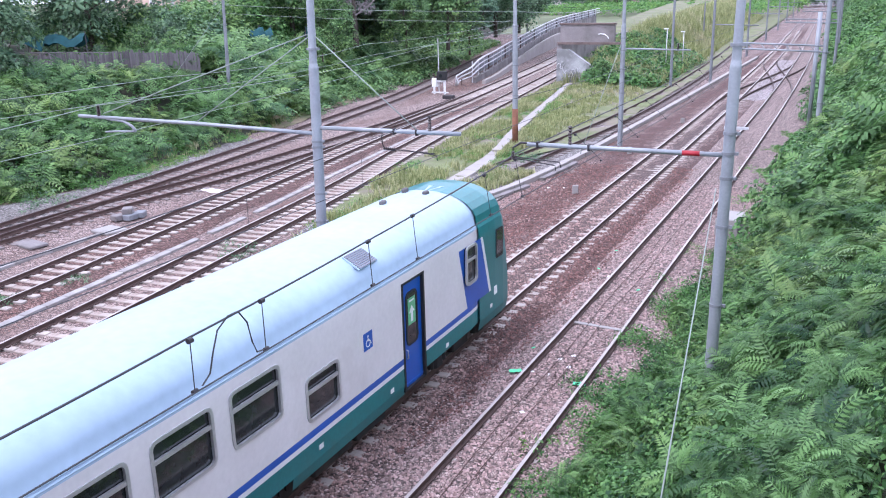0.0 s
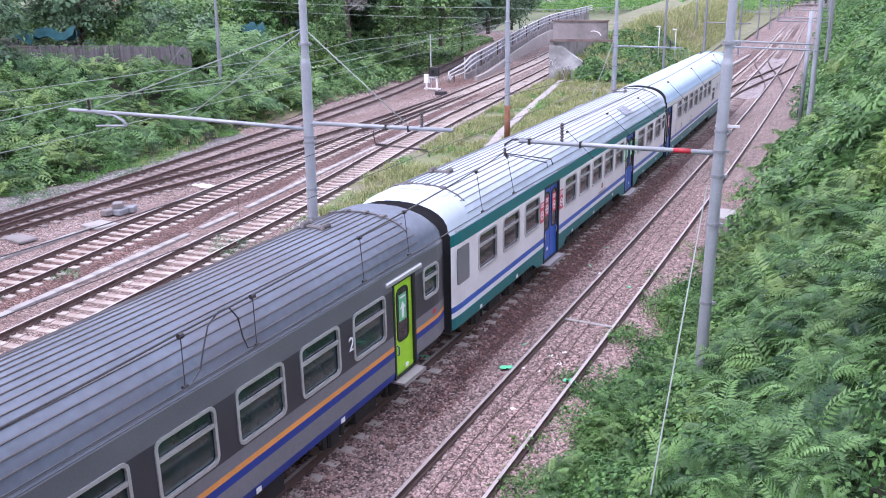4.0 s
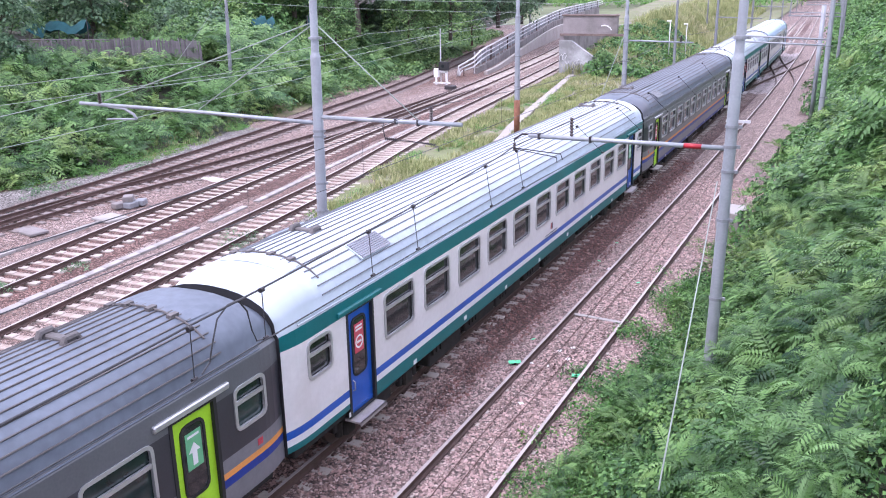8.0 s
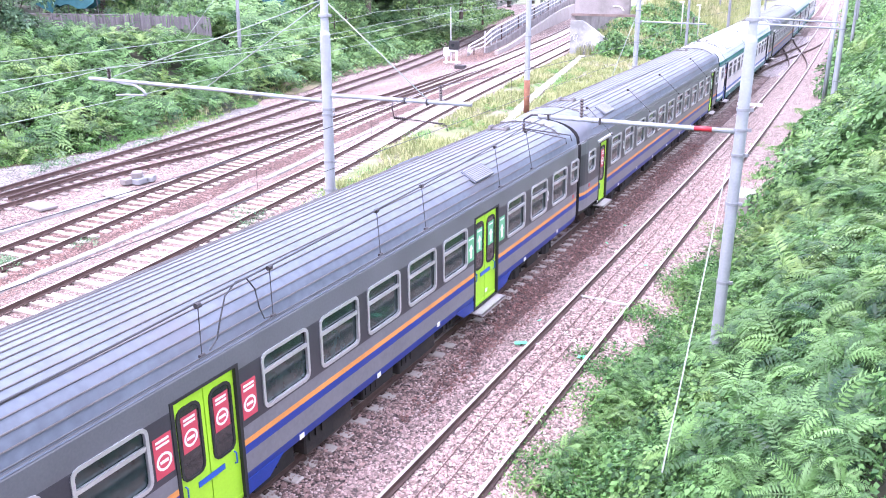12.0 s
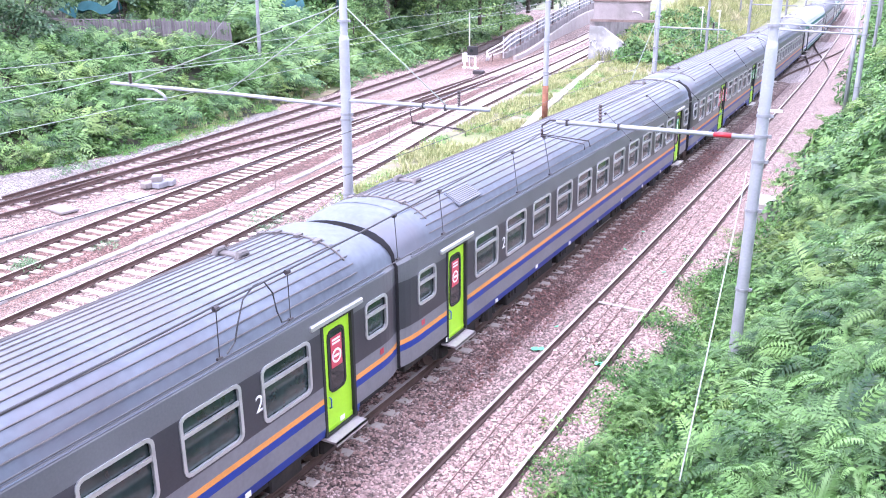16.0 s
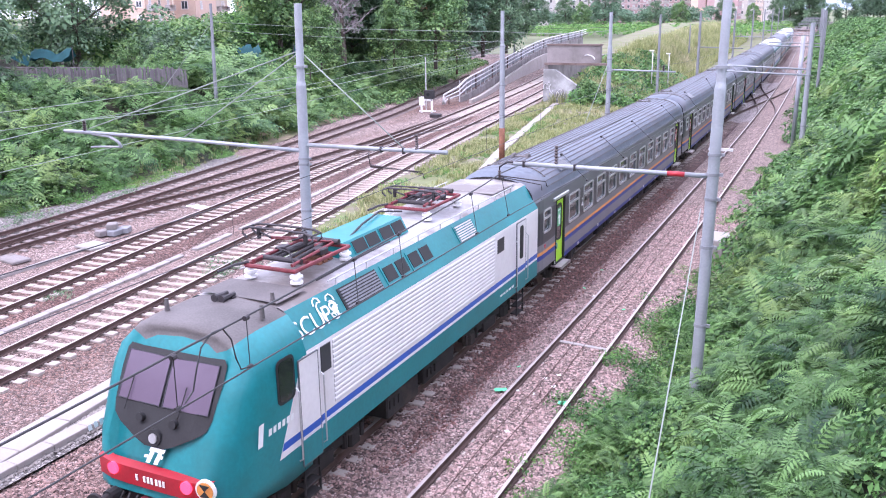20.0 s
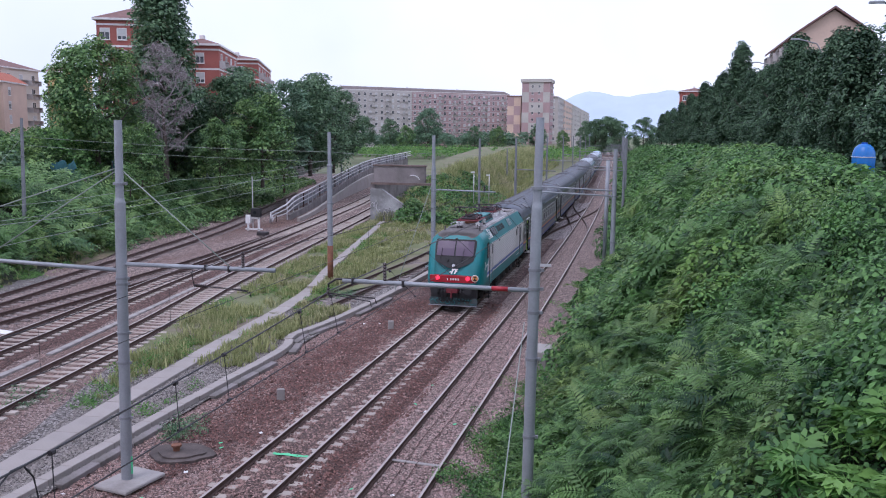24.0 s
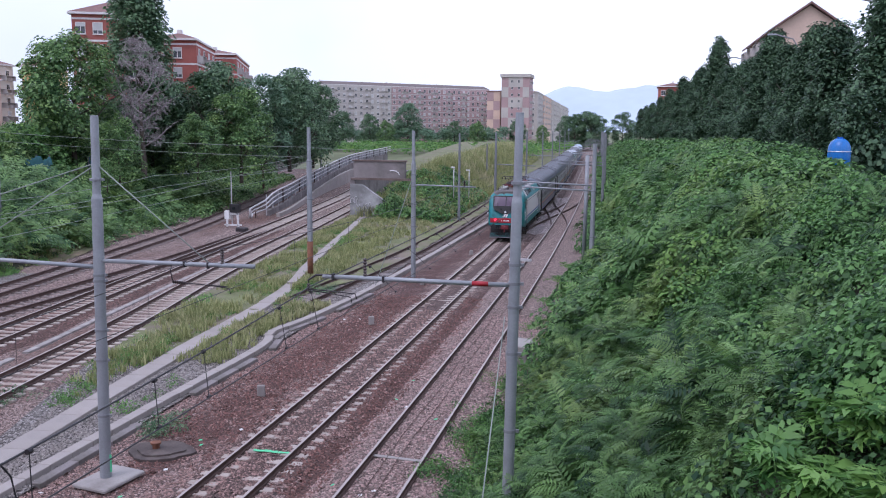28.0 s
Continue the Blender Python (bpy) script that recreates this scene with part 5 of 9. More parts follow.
def locomotive():
    c = thing("electric_locomotive", "teal and white electric locomotive with ribbed sides and graffiti", "locomotive")
    h = LOCO / 2

    def Y(s_):
        return h - s_
    mats = [TEAL_LOCO, BLUE, WHITE, CREAM, TEAL_LOCO, ROOF_L]
    prof = [(1.36, 0.98, 0), (LW, 1.04, 0), (LW, 1.56, 2), (LW, 1.63, 1), (LW, 1.77, 3), (LW, 3.14, 3), (LW - 0.01, 3.20, 4), (1.06, 3.90, 5), (0.95, 3.95, 5), (0.0, 4.03, 5)]
    ys = [Y(0.05), Y(2.7), Y(10.9), Y(12.65)]
    s = Shape()
    n = len(prof)
    full = [(x, z) for x, z, _ in prof] + [(-x, z) for x, z, _ in reversed(prof[:-1])]
    sl = [q[2] for q in prof[:-1]] + [q[2] for q in reversed(prof[:-1])]
    N = len(full)
    v, f, mm = [], [], []
    for y in ys:
        v += [(x, y, z) for x, z in full]
    for j in range(len(ys) - 1):
        for i in range(N - 1):
            f.append((j * N + i, j * N + i + 1, (j + 1) * N + i + 1, (j + 1) * N + i))
            mm.append(sl[i])
    f.append(tuple(range(N)))
    mm.append(3)
    s.add(v, f)
    s.m = mm
    part("body", s, mats, c)
    # the cab: raked and rounded nose
    cab_prof = [(1.36, 0.80), (LW, 0.92), (LW, 1.30), (LW, 1.50), (LW, 2.2), (LW, 3.05), (LW - 0.03, 3.25), (1.36, 3.60), (1.12, 3.86), (0.80, 3.98), (0.0, 4.03)]
    cfull = cab_prof + [(-x, z) for x, z in reversed(cab_prof[:-1])]
    N = len(cfull)
    rings = [(12.65, 1.0, 0.0, 0), (13.5, 1.0, 0.0, 0.0), (14.2, 0.995, 0.0, 0.25), (14.75, 0.96, 0.0, 0.62), (15.05, 0.86, 0.02, 0.95), (15.15, 0.70, 0.05, 1.0)]
    v, f, mm = [], [], []
    for sy, k, low, rake in rings:
        for x, z in cfull:
            up = max(0.0, (z - 1.75) / 2.28)
            mid = 1 - (abs(x) / LW) ** 2 * 0.0
            z = max(z, 0.90 + 0.30 * smooth((sy - 13.6) / 1.3))
            zz = z if z < 1.5 else z - rake * 0.16 * up ** 2.0
            v.append((x * k, Y(sy - rake * (1.05 * up ** 1.25) * mid), 1.9 + (zz - 1.9) * (1 - low)))
    for j in range(len(rings) - 1):
        for i in range(N - 1):
            f.append((j * N + i, j * N + i + 1, (j + 1) * N + i + 1, (j + 1) * N + i))
            zm = (cfull[i][1] + cfull[i + 1][1]) / 2
            mm.append(1 if zm > 3.9 else 0)
    f.append(tuple((len(rings) - 1) * N + i for i in range(N)))
    mm.append(0)
    s = Shape()
    s.add(v, f)
    s.m = mm
    part("cab", s, [TEAL_LOCO, SOOT], c, "rounded teal driving cab", smooth=True)

    def nose(x, z, out=0.0):
        """A point on the nose's face."""
        up = max(0.0, (z - 1.75) / 2.28)
        zz = z - 0.97 * 0.16 * up ** 2.0
        side = max(0.0, (abs(x) / LW - 0.45)) ** 2 * 1.25
        return (x, Y(15.13 + out - 0.98 * 1.05 * up ** 1.25 - side * 0.62), zz)
    # windscreen surround, two panes, wipers
    g = Shape()
    cols = [-1.13, -0.8, -0.4, 0, 0.4, 0.8, 1.13]
    rows = [(2.14, 0.20), (2.22, 0.42), (2.42, 0.82), (2.54, 1.00), (2.72, 1.06), (3.0, 1.08), (3.3, 1.10), (3.6, 1.09), (3.70, 1.02)]
    for (za, wa), (zb, wb) in zip(rows, rows[1:]):
        for a, b in zip(cols, cols[1:]):
            a, b = a / 1.13, b / 1.13
            g.add([nose(a * wa, za, 0.035), nose(b * wa, za, 0.035), nose(b * wb, zb, 0.035), nose(a * wb, zb, 0.035)], [(0, 1, 2, 3)])
    part("windscreen_surround", g, [RUBBER], c, smooth=True)
    for xs in ([-0.98, -0.66, -0.33, -0.03], [0.03, 0.33, 0.66, 0.98]):
        g = Shape()
        rows = [2.80 + 0.80 * t / 4 for t in range(5)]
        for a, b in zip(xs, xs[1:]):
            for p, q in zip(rows, rows[1:]):
                g.add([nose(a, p, 0.055), nose(b, p, 0.055), nose(b, q, 0.055), nose(a, q, 0.055)], [(0, 1, 2, 3)])
        pane = part("windscreen", g, WINDSHIELD, c, smooth=True)
        r = Shape()
        edge = [nose(xs[0], 2.80, 0.06), nose(xs[-1], 2.80, 0.06), nose(xs[-1], 3.60, 0.06), nose(xs[0], 3.60, 0.06), nose(xs[0], 2.80, 0.06)]
        r.tube(edge, 0.011, 6)
        part("windscreen_frame", r, GRAPHITE, pane)
        w = Shape()
        xa = xs[0] + 0.25 if xs[0] < 0 else xs[-1] - 0.55
        w.tube([nose(xa, 2.66, 0.1), nose(xa + 0.03, 2.9, 0.1), nose(xa + 0.05, 3.2, 0.1)], 0.011, 5)
        part("wiper", w, RUBBER, pane)
    for x, z, r in ((-0.36, 2.58, 0.075), (0.36, 2.58, 0.075)):
        q = Shape()
        q.disc(nose(x, z, 0.07), (0, -1, 0.25), r, 0.09, 12)
        part("nose_fitting", q, RUBBER, c)
    q = Shape()
    q.disc(nose(0, 2.30, 0.04), (0, -1, 0.2), 0.145, 0.08, 18)
    q.disc(nose(0, 2.30, 0.075), (0, -1, 0.2), 0.085, 0.06, 18, 1)
    part("headlight", q, [RUBBER, ALU], c)
    lg = Shape()
    for stroke in ([(-0.15, 1.86), (-0.06, 1.86), (0.03, 2.08), (-0.06, 2.08)], [(0.02, 1.86), (0.11, 1.86), (0.20, 2.08), (0.11, 2.08)], [(-0.10, 2.06), (0.22, 2.06), (0.25, 2.13), (-0.07, 2.13)],
                   [(-0.20, 1.94), (-0.10, 1.94), (-0.08, 1.99), (-0.18, 1.99)], [(0.11, 1.97), (0.20, 1.97), (0.22, 2.02), (0.13, 2.02)]):
        lg.add([nose(x, zz, 0.014) for x, zz in stroke], [(0, 1, 2, 3)])
    part("emblem", lg, MARK, c, "white emblem on the nose")
    # red lamp band with its number as bars, tail lamps, buffers
    b = Shape()
    pts = [-1.24, -0.9, -0.45, 0.0, 0.45, 0.9, 1.24]

    def front(x, z, o=0.0):
        return (x, Y(15.17 + o - max(0.0, abs(x) / LW - 0.45) ** 2 * 0.8), z)
    b.add([front(x, z, o_) for x in pts for z, o_ in ((1.40, -0.1), (1.43, 0.05), (1.76, 0.05), (1.80, -0.1))],
          [(4 * i + j, 4 * i + 4 + j, 4 * i + 5 + j, 4 * i + 1 + j) for i in range(len(pts) - 1) for j in range(3)])
    band = part("lamp_band", b, RED, c, "red lamp band across the nose")
    k = Shape()
    for i, x in enumerate((-0.27, -0.1, -0.02, 0.06, 0.16, 0.24, 0.32)):
        k.box(x - 0.022, x + 0.022, Y(15.24), Y(15.225), 1.55, 1.66)
    part("number_bars", k, MARK, band)
    for x in (-0.80, 0.80):
        q = Shape()
        q.disc(front(x, 1.66, 0.055), (0, -1, 0), 0.11, 0.06, 16)
        part("tail_lamp", q, TAIL, c, "red tail lamp, lit")
    q = Shape()
    q.disc((1.17, Y(15.17), 1.68), (0.1, -1, 0), 0.19, 0.05, 20)
    q.disc((1.175, Y(15.20), 1.68), (0.1, -1, 0), 0.15, 0.03, 20, 1)
    flat = Matrix(((1, 0, 0, 0), (0, 0, 1, 0), (0, 1, 0, 0), (0, 0, 0, 1)))
    q.prism([(1.175, 1.68), (1.07, 1.79), (1.28, 1.79)], Y(15.225), Y(15.215), 2, flat)
    q.prism([(1.175, 1.68), (1.28, 1.57), (1.07, 1.57)], Y(15.225), Y(15.215), 2, flat)
    part("tail_disc", q, [MARK, ORANGE, RUBBER], c, "round orange and white tail signal disc")
    for x in (-0.88, 0.88):
        q = Shape()
        q.tube([(x, Y(14.8), 1.12), (x, Y(15.35), 1.12)], 0.13, 12)
        q.tube([(x, Y(15.30), 1.12), (x, Y(15.58), 1.12)], 0.09, 12)
        q.disc((x, Y(15.60), 1.12), (0, 1, 0), 0.22, 0.05, 20)
        part("buffer", q, RUBBER, c)
    q = Shape()
    q.box(-0.30, 0.30, Y(15.45), Y(15.0), 0.92, 1.20, cut=0.03)
    q.tube([(0, Y(15.1), 1.2), (0, Y(15.5), 1.10), (0, Y(15.55), 0.68)], 0.05, 8)
    bm_ = Shape()
    bm_.box(-1.22, 1.22, Y(15.02), Y(14.6), 0.60, 1.40, cut=0.05)
    for x in (-0.5, 0.5):
        bm_.box(x - 0.2, x + 0.2, Y(15.12), Y(15.0), 0.62, 0.98, cut=0.03)
    part("buffer_beam", bm_, RUBBER, c, "black buffer beam with fittings")
    part("coupling", q, [PANTO], c, "faded dark red coupling hook cover")
    for x in (-0.75, -0.6, -0.42, -0.2, 0.24, 0.42, 0.58, 0.72):
        part("brake_hose", Shape().tube([(x, Y(15.1), 1.15), (x + 0.03, Y(15.38), 0.92), (x + 0.08, Y(15.36), 0.52), (x + 0.16, Y(15.24), 0.44), (x + 0.2, Y(15.12), 0.6)], 0.032, 6), RUBBER, c)
    q = Shape()
    q.prism([(-1.22, 0.16), (1.22, 0.16), (1.30, 0.46), (1.15, 0.70), (-1.15, 0.70), (-1.30, 0.46)], -0.04, 0.04, 0, Matrix(((1, 0, 0, 0), (0, 0.25, -1, Y(15.1)), (0, 1, 0.25, 0), (0, 0, 0, 1))))
    q.tube([(-1.3, Y(15.16), 0.2), (1.3, Y(15.16), 0.2)], 0.03, 6, 1)
    plough = part("plough", q, [PLOUGH, SILVER], c, "dark plough plate with faded turquoise scribbles and a pale edge")
    srng = random.Random(21)
    gs = Shape()
    for k in range(9):
        u, w = -1.05 + 0.26 * k, 0.42 + srng.uniform(-0.06, 0.06)
        gs.tube([(u + 0.13 * math.cos(a), Y(15.17) + 0.0, w + 0.13 * math.sin(a)) for a in [k + 0.9 * j for j in range(5)]], 0.018, 5)
    part("graffiti", gs, TEAL, plough, "faded turquoise scribbled strokes")
    # ribbed sides
    for sgn in (1, -1):
        rib = Shape()
        rib.prism([(0, 0), (0.016, 0.022), (0.016, 0.066), (0, 0.088)], -4.1, 4.1)
        rib.v = [(sgn * x, y, z) for x, z, y in rib.v]
        me = rib.mesh("side_rib", CREAM)
        for k in range(13):
            part("side_rib", me, None, c, m=Matrix.Translation((sgn * LW, Y(7.7), 1.83 + 0.101 * k)))
        # sloping roof panels with louvres
        for q, wide, grey in ((10.25, 1.5, 1), (8.75, 1.1, 2), (7.58, 1.1, 2), (5.0, 1.1, 0)):
            l = Shape()
            l.box(-0.24, 0.24, -wide / 2, wide / 2, -0.01, 0.02)
            for t in range(7 if grey != 2 else 2):
                u = -0.22 + 0.44 * (t + 0.5) / (7 if grey != 2 else 2)
                if grey == 2:
                    l.box(-0.17, 0.17, -wide / 2 + 0.05 + t * wide / 2, -wide / 2 + 0.49 + t * wide / 2, 0.02, 0.035, 1)
                else:
                    l.box(u - 0.018, u + 0.018, -wide / 2 + 0.05, wide / 2 - 0.05, 0.02, 0.05, 1)
            part("louvre_panel", l, [[TEAL_DARK, ALU], [RUBBER, SILVER], [TEAL_LOCO, RUBBER]][grey], c,
                 m=Matrix.Translation((sgn * 1.235, Y(q), 3.62)) @ Matrix.Rotation(sgn * math.atan2(0.70, 0.43), 4, "Y"))
        hr = Shape()
        hr.tube([(sgn * 1.06, Y(1.2), 4.05), (sgn * 1.06, Y(11.2), 4.05)], 0.016, 6)
        for k in range(9):
            hr.tube([(sgn * 1.06, Y(1.3 + 1.2 * k), 3.9), (sgn * 1.06, Y(1.3 + 1.2 * k), 4.05)], 0.014, 6)
        part("roof_rail", hr, ALU, c)
        # crew doors and cab side window
        for q, w, nm in ((1.55, 0.72, 1), (12.66, 0.60, 0)):
            d = Shape()
            d.box(-w / 2, w / 2, 1.05, 3.12, 0, 0.025)
            dd = part("crew_door", d, CREAM, c, "white crew door with handrails", m=on_side(LW + (0.0 if nm else 0.012), Y(q), 0, sgn))
            e = Shape()
            e.ring(rounded(w + 0.03, 2.11, 0.02), rounded(w - 0.012, 2.06, 0.02), 0, 0.027, 0, Matrix.Translation((0, 2.085, 0)))
            part("door_seal", e, SILVER_D, dd)
            st = Shape()
            st.box(-w / 2, w / 2, 1.63, 1.77, 0.025, 0.029)
            kick = Shape().box(-w / 2, w / 2, 1.05, 1.56, 0.025, 0.028)
            part("lower_panel", kick, TEAL_LOCO, dd)
            part("blue_stripe", st, BLUE, dd)
            if nm:
                wd = Shape()
                wd.prism([(a, b + 2.5) for a, b in rounded(0.26, 1.0, 0.08)], 0.025, 0.04)
                part("door_window", wd, RUBBER, dd)
            for e_ in (-1, 1):
                hb = Shape()
                hb.tube([(e_ * (w / 2 + 0.1), 1.2, 0.0), (e_ * (w / 2 + 0.1), 1.25, 0.07), (e_ * (w / 2 + 0.1), 2.6, 0.07), (e_ * (w / 2 + 0.1), 2.65, 0.0)], 0.016, 6)
                part("handrail", hb, ALU, dd)
            lad = Shape()
            for k in range(3):
                lad.box(-0.24, 0.24, 0.28 + 0.24 * k, 0.31 + 0.24 * k, -0.2, 0.02)
            for e_ in (-0.25, 0.25):
                lad.box(e_ - 0.015, e_ + 0.015, 0.26, 1.04, -0.02, 0.02)
            part("ladder", lad, UNDER, c, m=on_side(LW - 0.02, Y(q), 0, sgn))
        wd = Shape()
        wd.prism(rounded(0.52, 0.85, 0.12), 0, 0.012, 0)
        wd.prism(rounded(0.42, 0.75, 0.10), 0.012, 0.018, 1)
        part("cab_side_window", wd, [RUBBER, GLASS], c, m=on_side(LW + 0.001, Y(13.32), 2.92, sgn))
        wd = Shape()
        wd.box(-0.24, 0.24, -0.2, 0.2, 0, 0.012, 0)
        part("side_vent", wd, GRAPHITE, c, m=on_side(LW, Y(3.15), 2.80, sgn))
        wd = Shape()
        wd.box(-0.16, 0.16, -0.26, 0.26, 0, 0.022, 0)
        part("side_vent", wd, GRAPHITE, c, m=on_side(LW + 0.002, Y(12.06), 2.86, sgn))
        tri = Shape()
        tri.prism([(-0.95, 1.50), (0.42, 1.50), (0.42, 3.14), (-0.12, 3.14)] if sgn > 0 else [(0.95, 1.50), (0.12, 3.14), (-0.42, 3.14), (-0.42, 1.50)], 0, 0.008)
        part("white_wedge", tri, CREAM, c, "white wedge panel behind the cab", m=on_side(LW, Y(12.68), 0, sgn))
        st = Shape()
        st.prism([(-0.88, 1.63), (0.42, 1.63), (0.42, 1.77), (-0.81, 1.77)] if sgn > 0 else [(0.88, 1.63), (0.81, 1.77), (-0.42, 1.77), (-0.42, 1.63)], 0, 0.012)
        part("blue_stripe", st, BLUE, c, m=on_side(LW + 0.001, Y(12.68), 0, sgn))
        lg = Shape()
        lg.prism([(-0.11, -0.2), (0.02, -0.2), (0.09, 0.2), (-0.04, 0.2)], 0, 0.006)
        for k in range(6):
            lg.prism([(0.20 + 0.13 * k, -0.1), (0.28 + 0.13 * k, -0.1), (0.30 + 0.13 * k, 0.02), (0.22 + 0.13 * k, 0.02)], 0, 0.006)
        part("emblem", lg, MARK, c, "white emblem with bars", m=on_side(LW + 0.002, Y(14.1), 2.2, sgn))
        for k in range(5):
            b = Shape()
            b.box(-0.08, 0.08, -0.03, 0.03, 0, 0.006)
            part("data_plate", b, MARK, c, m=on_side(LW + 0.001, Y(2.2 + 0.22 * k), 1.3, sgn))
    # roof: raised hood with openings, insulators, cables, horn, pantographs
    hood = Shape()
    hood.prism([(-0.62, 0), (0.62, 0), (0.42, 0.36), (-0.42, 0.36)], Y(9.6), Y(6.95))
    hood.v = [(x, z, 4.0 + y) for x, y, z in hood.v]
    hood.f = [q[::-1] for q in hood.f]
    hd = part("roof_hood", hood, TEAL_LOCO, c, "teal raised roof hood with grilles")
    for q in (8.8, 7.6):
        for sgn in (1, -1):
            o = Shape()
            o.box(-0.15, 0.15, -0.55, 0.55, 0, 0.02, 0)
            for t in (-0.28, 0.28):
                o.box(-0.14, 0.14, t - 0.25, t + 0.25, 0.02, 0.03, 1)
            part("hood_grille", o, [TEAL_LOCO, RUBBER], hd, m=Matrix.Translation((sgn * 0.52, Y(q), 4.19)) @ Matrix.Rotation(sgn * 1.06, 4, "Y"))
    pantograph(c, Y(10.6), 0.34, "maroon pantograph half raised over the roof")
    pantograph(c, Y(4.9), 0.06)
    rb = Shape()
    for k in range(3):
        rb.prism([(-0.35, 0), (0.35, 0), (0.28, 0.16), (-0.28, 0.16)], Y(10.25 - 0.2 * k), Y(10.12 - 0.2 * k))
    rb.v = [(x - 0.1, z, 4.02 + y) for x, y, z in rb.v]
    part("resistor_box", rb, RUSTY, c, "rust-brown ribbed box on the roof")
    pl = Shape()
    pl.box(-0.9, 0.9, Y(2.2), Y(0.5), 4.0, 4.035, cut=0.02)
    part("roof_plate", pl, ROOF_L, c)
    hn = Shape()
    for x in (-0.25, -0.08):
        hn.tube([(x, Y(12.6), 4.08), (x, Y(12.9), 4.08), (x, Y(12.98), 4.08)], 0.04, 8, r1=0.075)
    hn.box(-0.32, 0.0, Y(12.75), Y(12.65), 4.0, 4.06)
    part("horn", hn, IRON, c)
    for x, q in ((-0.8, 13.6), (0.75, 12.55), (1.0, 13.2)):
        a = Shape()
        a.tube([(x, Y(q), 3.95), (x, Y(q), 4.2)], 0.05, 8, r1=0.035)
        part("aerial", a, SOOT, c)
    cb = Shape()
    cb.tube([(0.3, Y(9.3), 4.3), (0.1, Y(8.2), 4.44), (-0.2, Y(6.9), 4.42), (0.1, Y(6.3), 4.32)], 0.025, 6)
    cb.tube([(0.95, Y(11.4), 4.12), (0.9, Y(9.5), 4.14), (0.85, Y(8.3), 4.12)], 0.02, 6)
    part("roof_cable", cb, IRON, c)
    soot = Shape()
    soot.add([(x, Y(q), 4.042 - 0.022 * abs(x) / 0.95) for q in (12.62, 11.7) for x in (-0.9, -0.3, 0.3, 0.9)], [(0, 1, 5, 4), (1, 2, 6, 5), (2, 3, 7, 6)])
    part("sooty_patch", soot, SOOT, c)
    gr = text_shape("SCUPS", 0.52, "graffiti", MARK, 0.002)
    part("graffiti", gr, None, c, "white graffiti lettering on the teal roof edge",
         m=Matrix.Translation((1.315, Y(12.0), 3.53)) @ Matrix(((0, -0.52, 0.85), (1, 0, 0), (0, 0.85, 0.52))).to_4x4())
    sc = Shape()
    srng = random.Random(8)
    for q in range(9):
        u, w = 0.75 + 0.07 * q + srng.uniform(-0.1, 0.1), srng.uniform(-0.05, 0.35)
        sc.tube([(u + 0.12 * math.cos(a), w + 0.13 * math.sin(a), 0) for a in [q + 0.8 * t for t in range(5)]], 0.016, 5)
    part("graffiti", sc, MARK, c, "white scribbled graffiti strokes", m=Matrix.Translation((1.335, Y(12.45), 3.485)) @ Matrix(((0, -0.52, 0.85), (1, 0, 0), (0, 0.85, 0.52))).to_4x4())
    bogie_parts(c, Y(3.2))
    bogie_parts(c, Y(11.9))
    underfloor(c, "loco", Y(9.4), Y(5.6), 1.28)
    buffers(c, Y(0.02), 1)
    return c


loco = locomotive()

TRAIN = [coach_driving, coach_mid_white, coach_grey, coach_white]
TRAIN += [copy_thing(coach_grey, pose(0, 0, 0)), coach_grey_mid, copy_thing(coach_grey, pose(0, 0, 0)), coach_grey_last, loco]


def travel(t):
    """Where the first coupling stands at t seconds, in metres along the line."""
    u = (t - 14) / 14
    return 149.6594 + 136.0777 * u - 15.695 * u ** 2 + 2.6129 * u ** 3 - 2.516 * u ** 4 - 4.1846 * u ** 5 - 0.7187 * u ** 6


def motions():
    for k, ob in enumerate(TRAIN):
        rows = []
        for i in range(57):
            t = i * 0.5
            mid = travel(t) + HALF - k * CAR
            reach = 9.0
            if ob is loco:
                mid = travel(t) + CAR - 8 * CAR - LOCO / 2 + 0.1
                reach = 4.5
            xa, xb = line_a(mid + reach), line_a(mid - reach)
            rows.append((t, pose((xa + xb) / 2, mid, 0, 0, 0, -math.degrees(math.atan2(xa - xb, 2 * reach)))))
        walk(ob, rows)


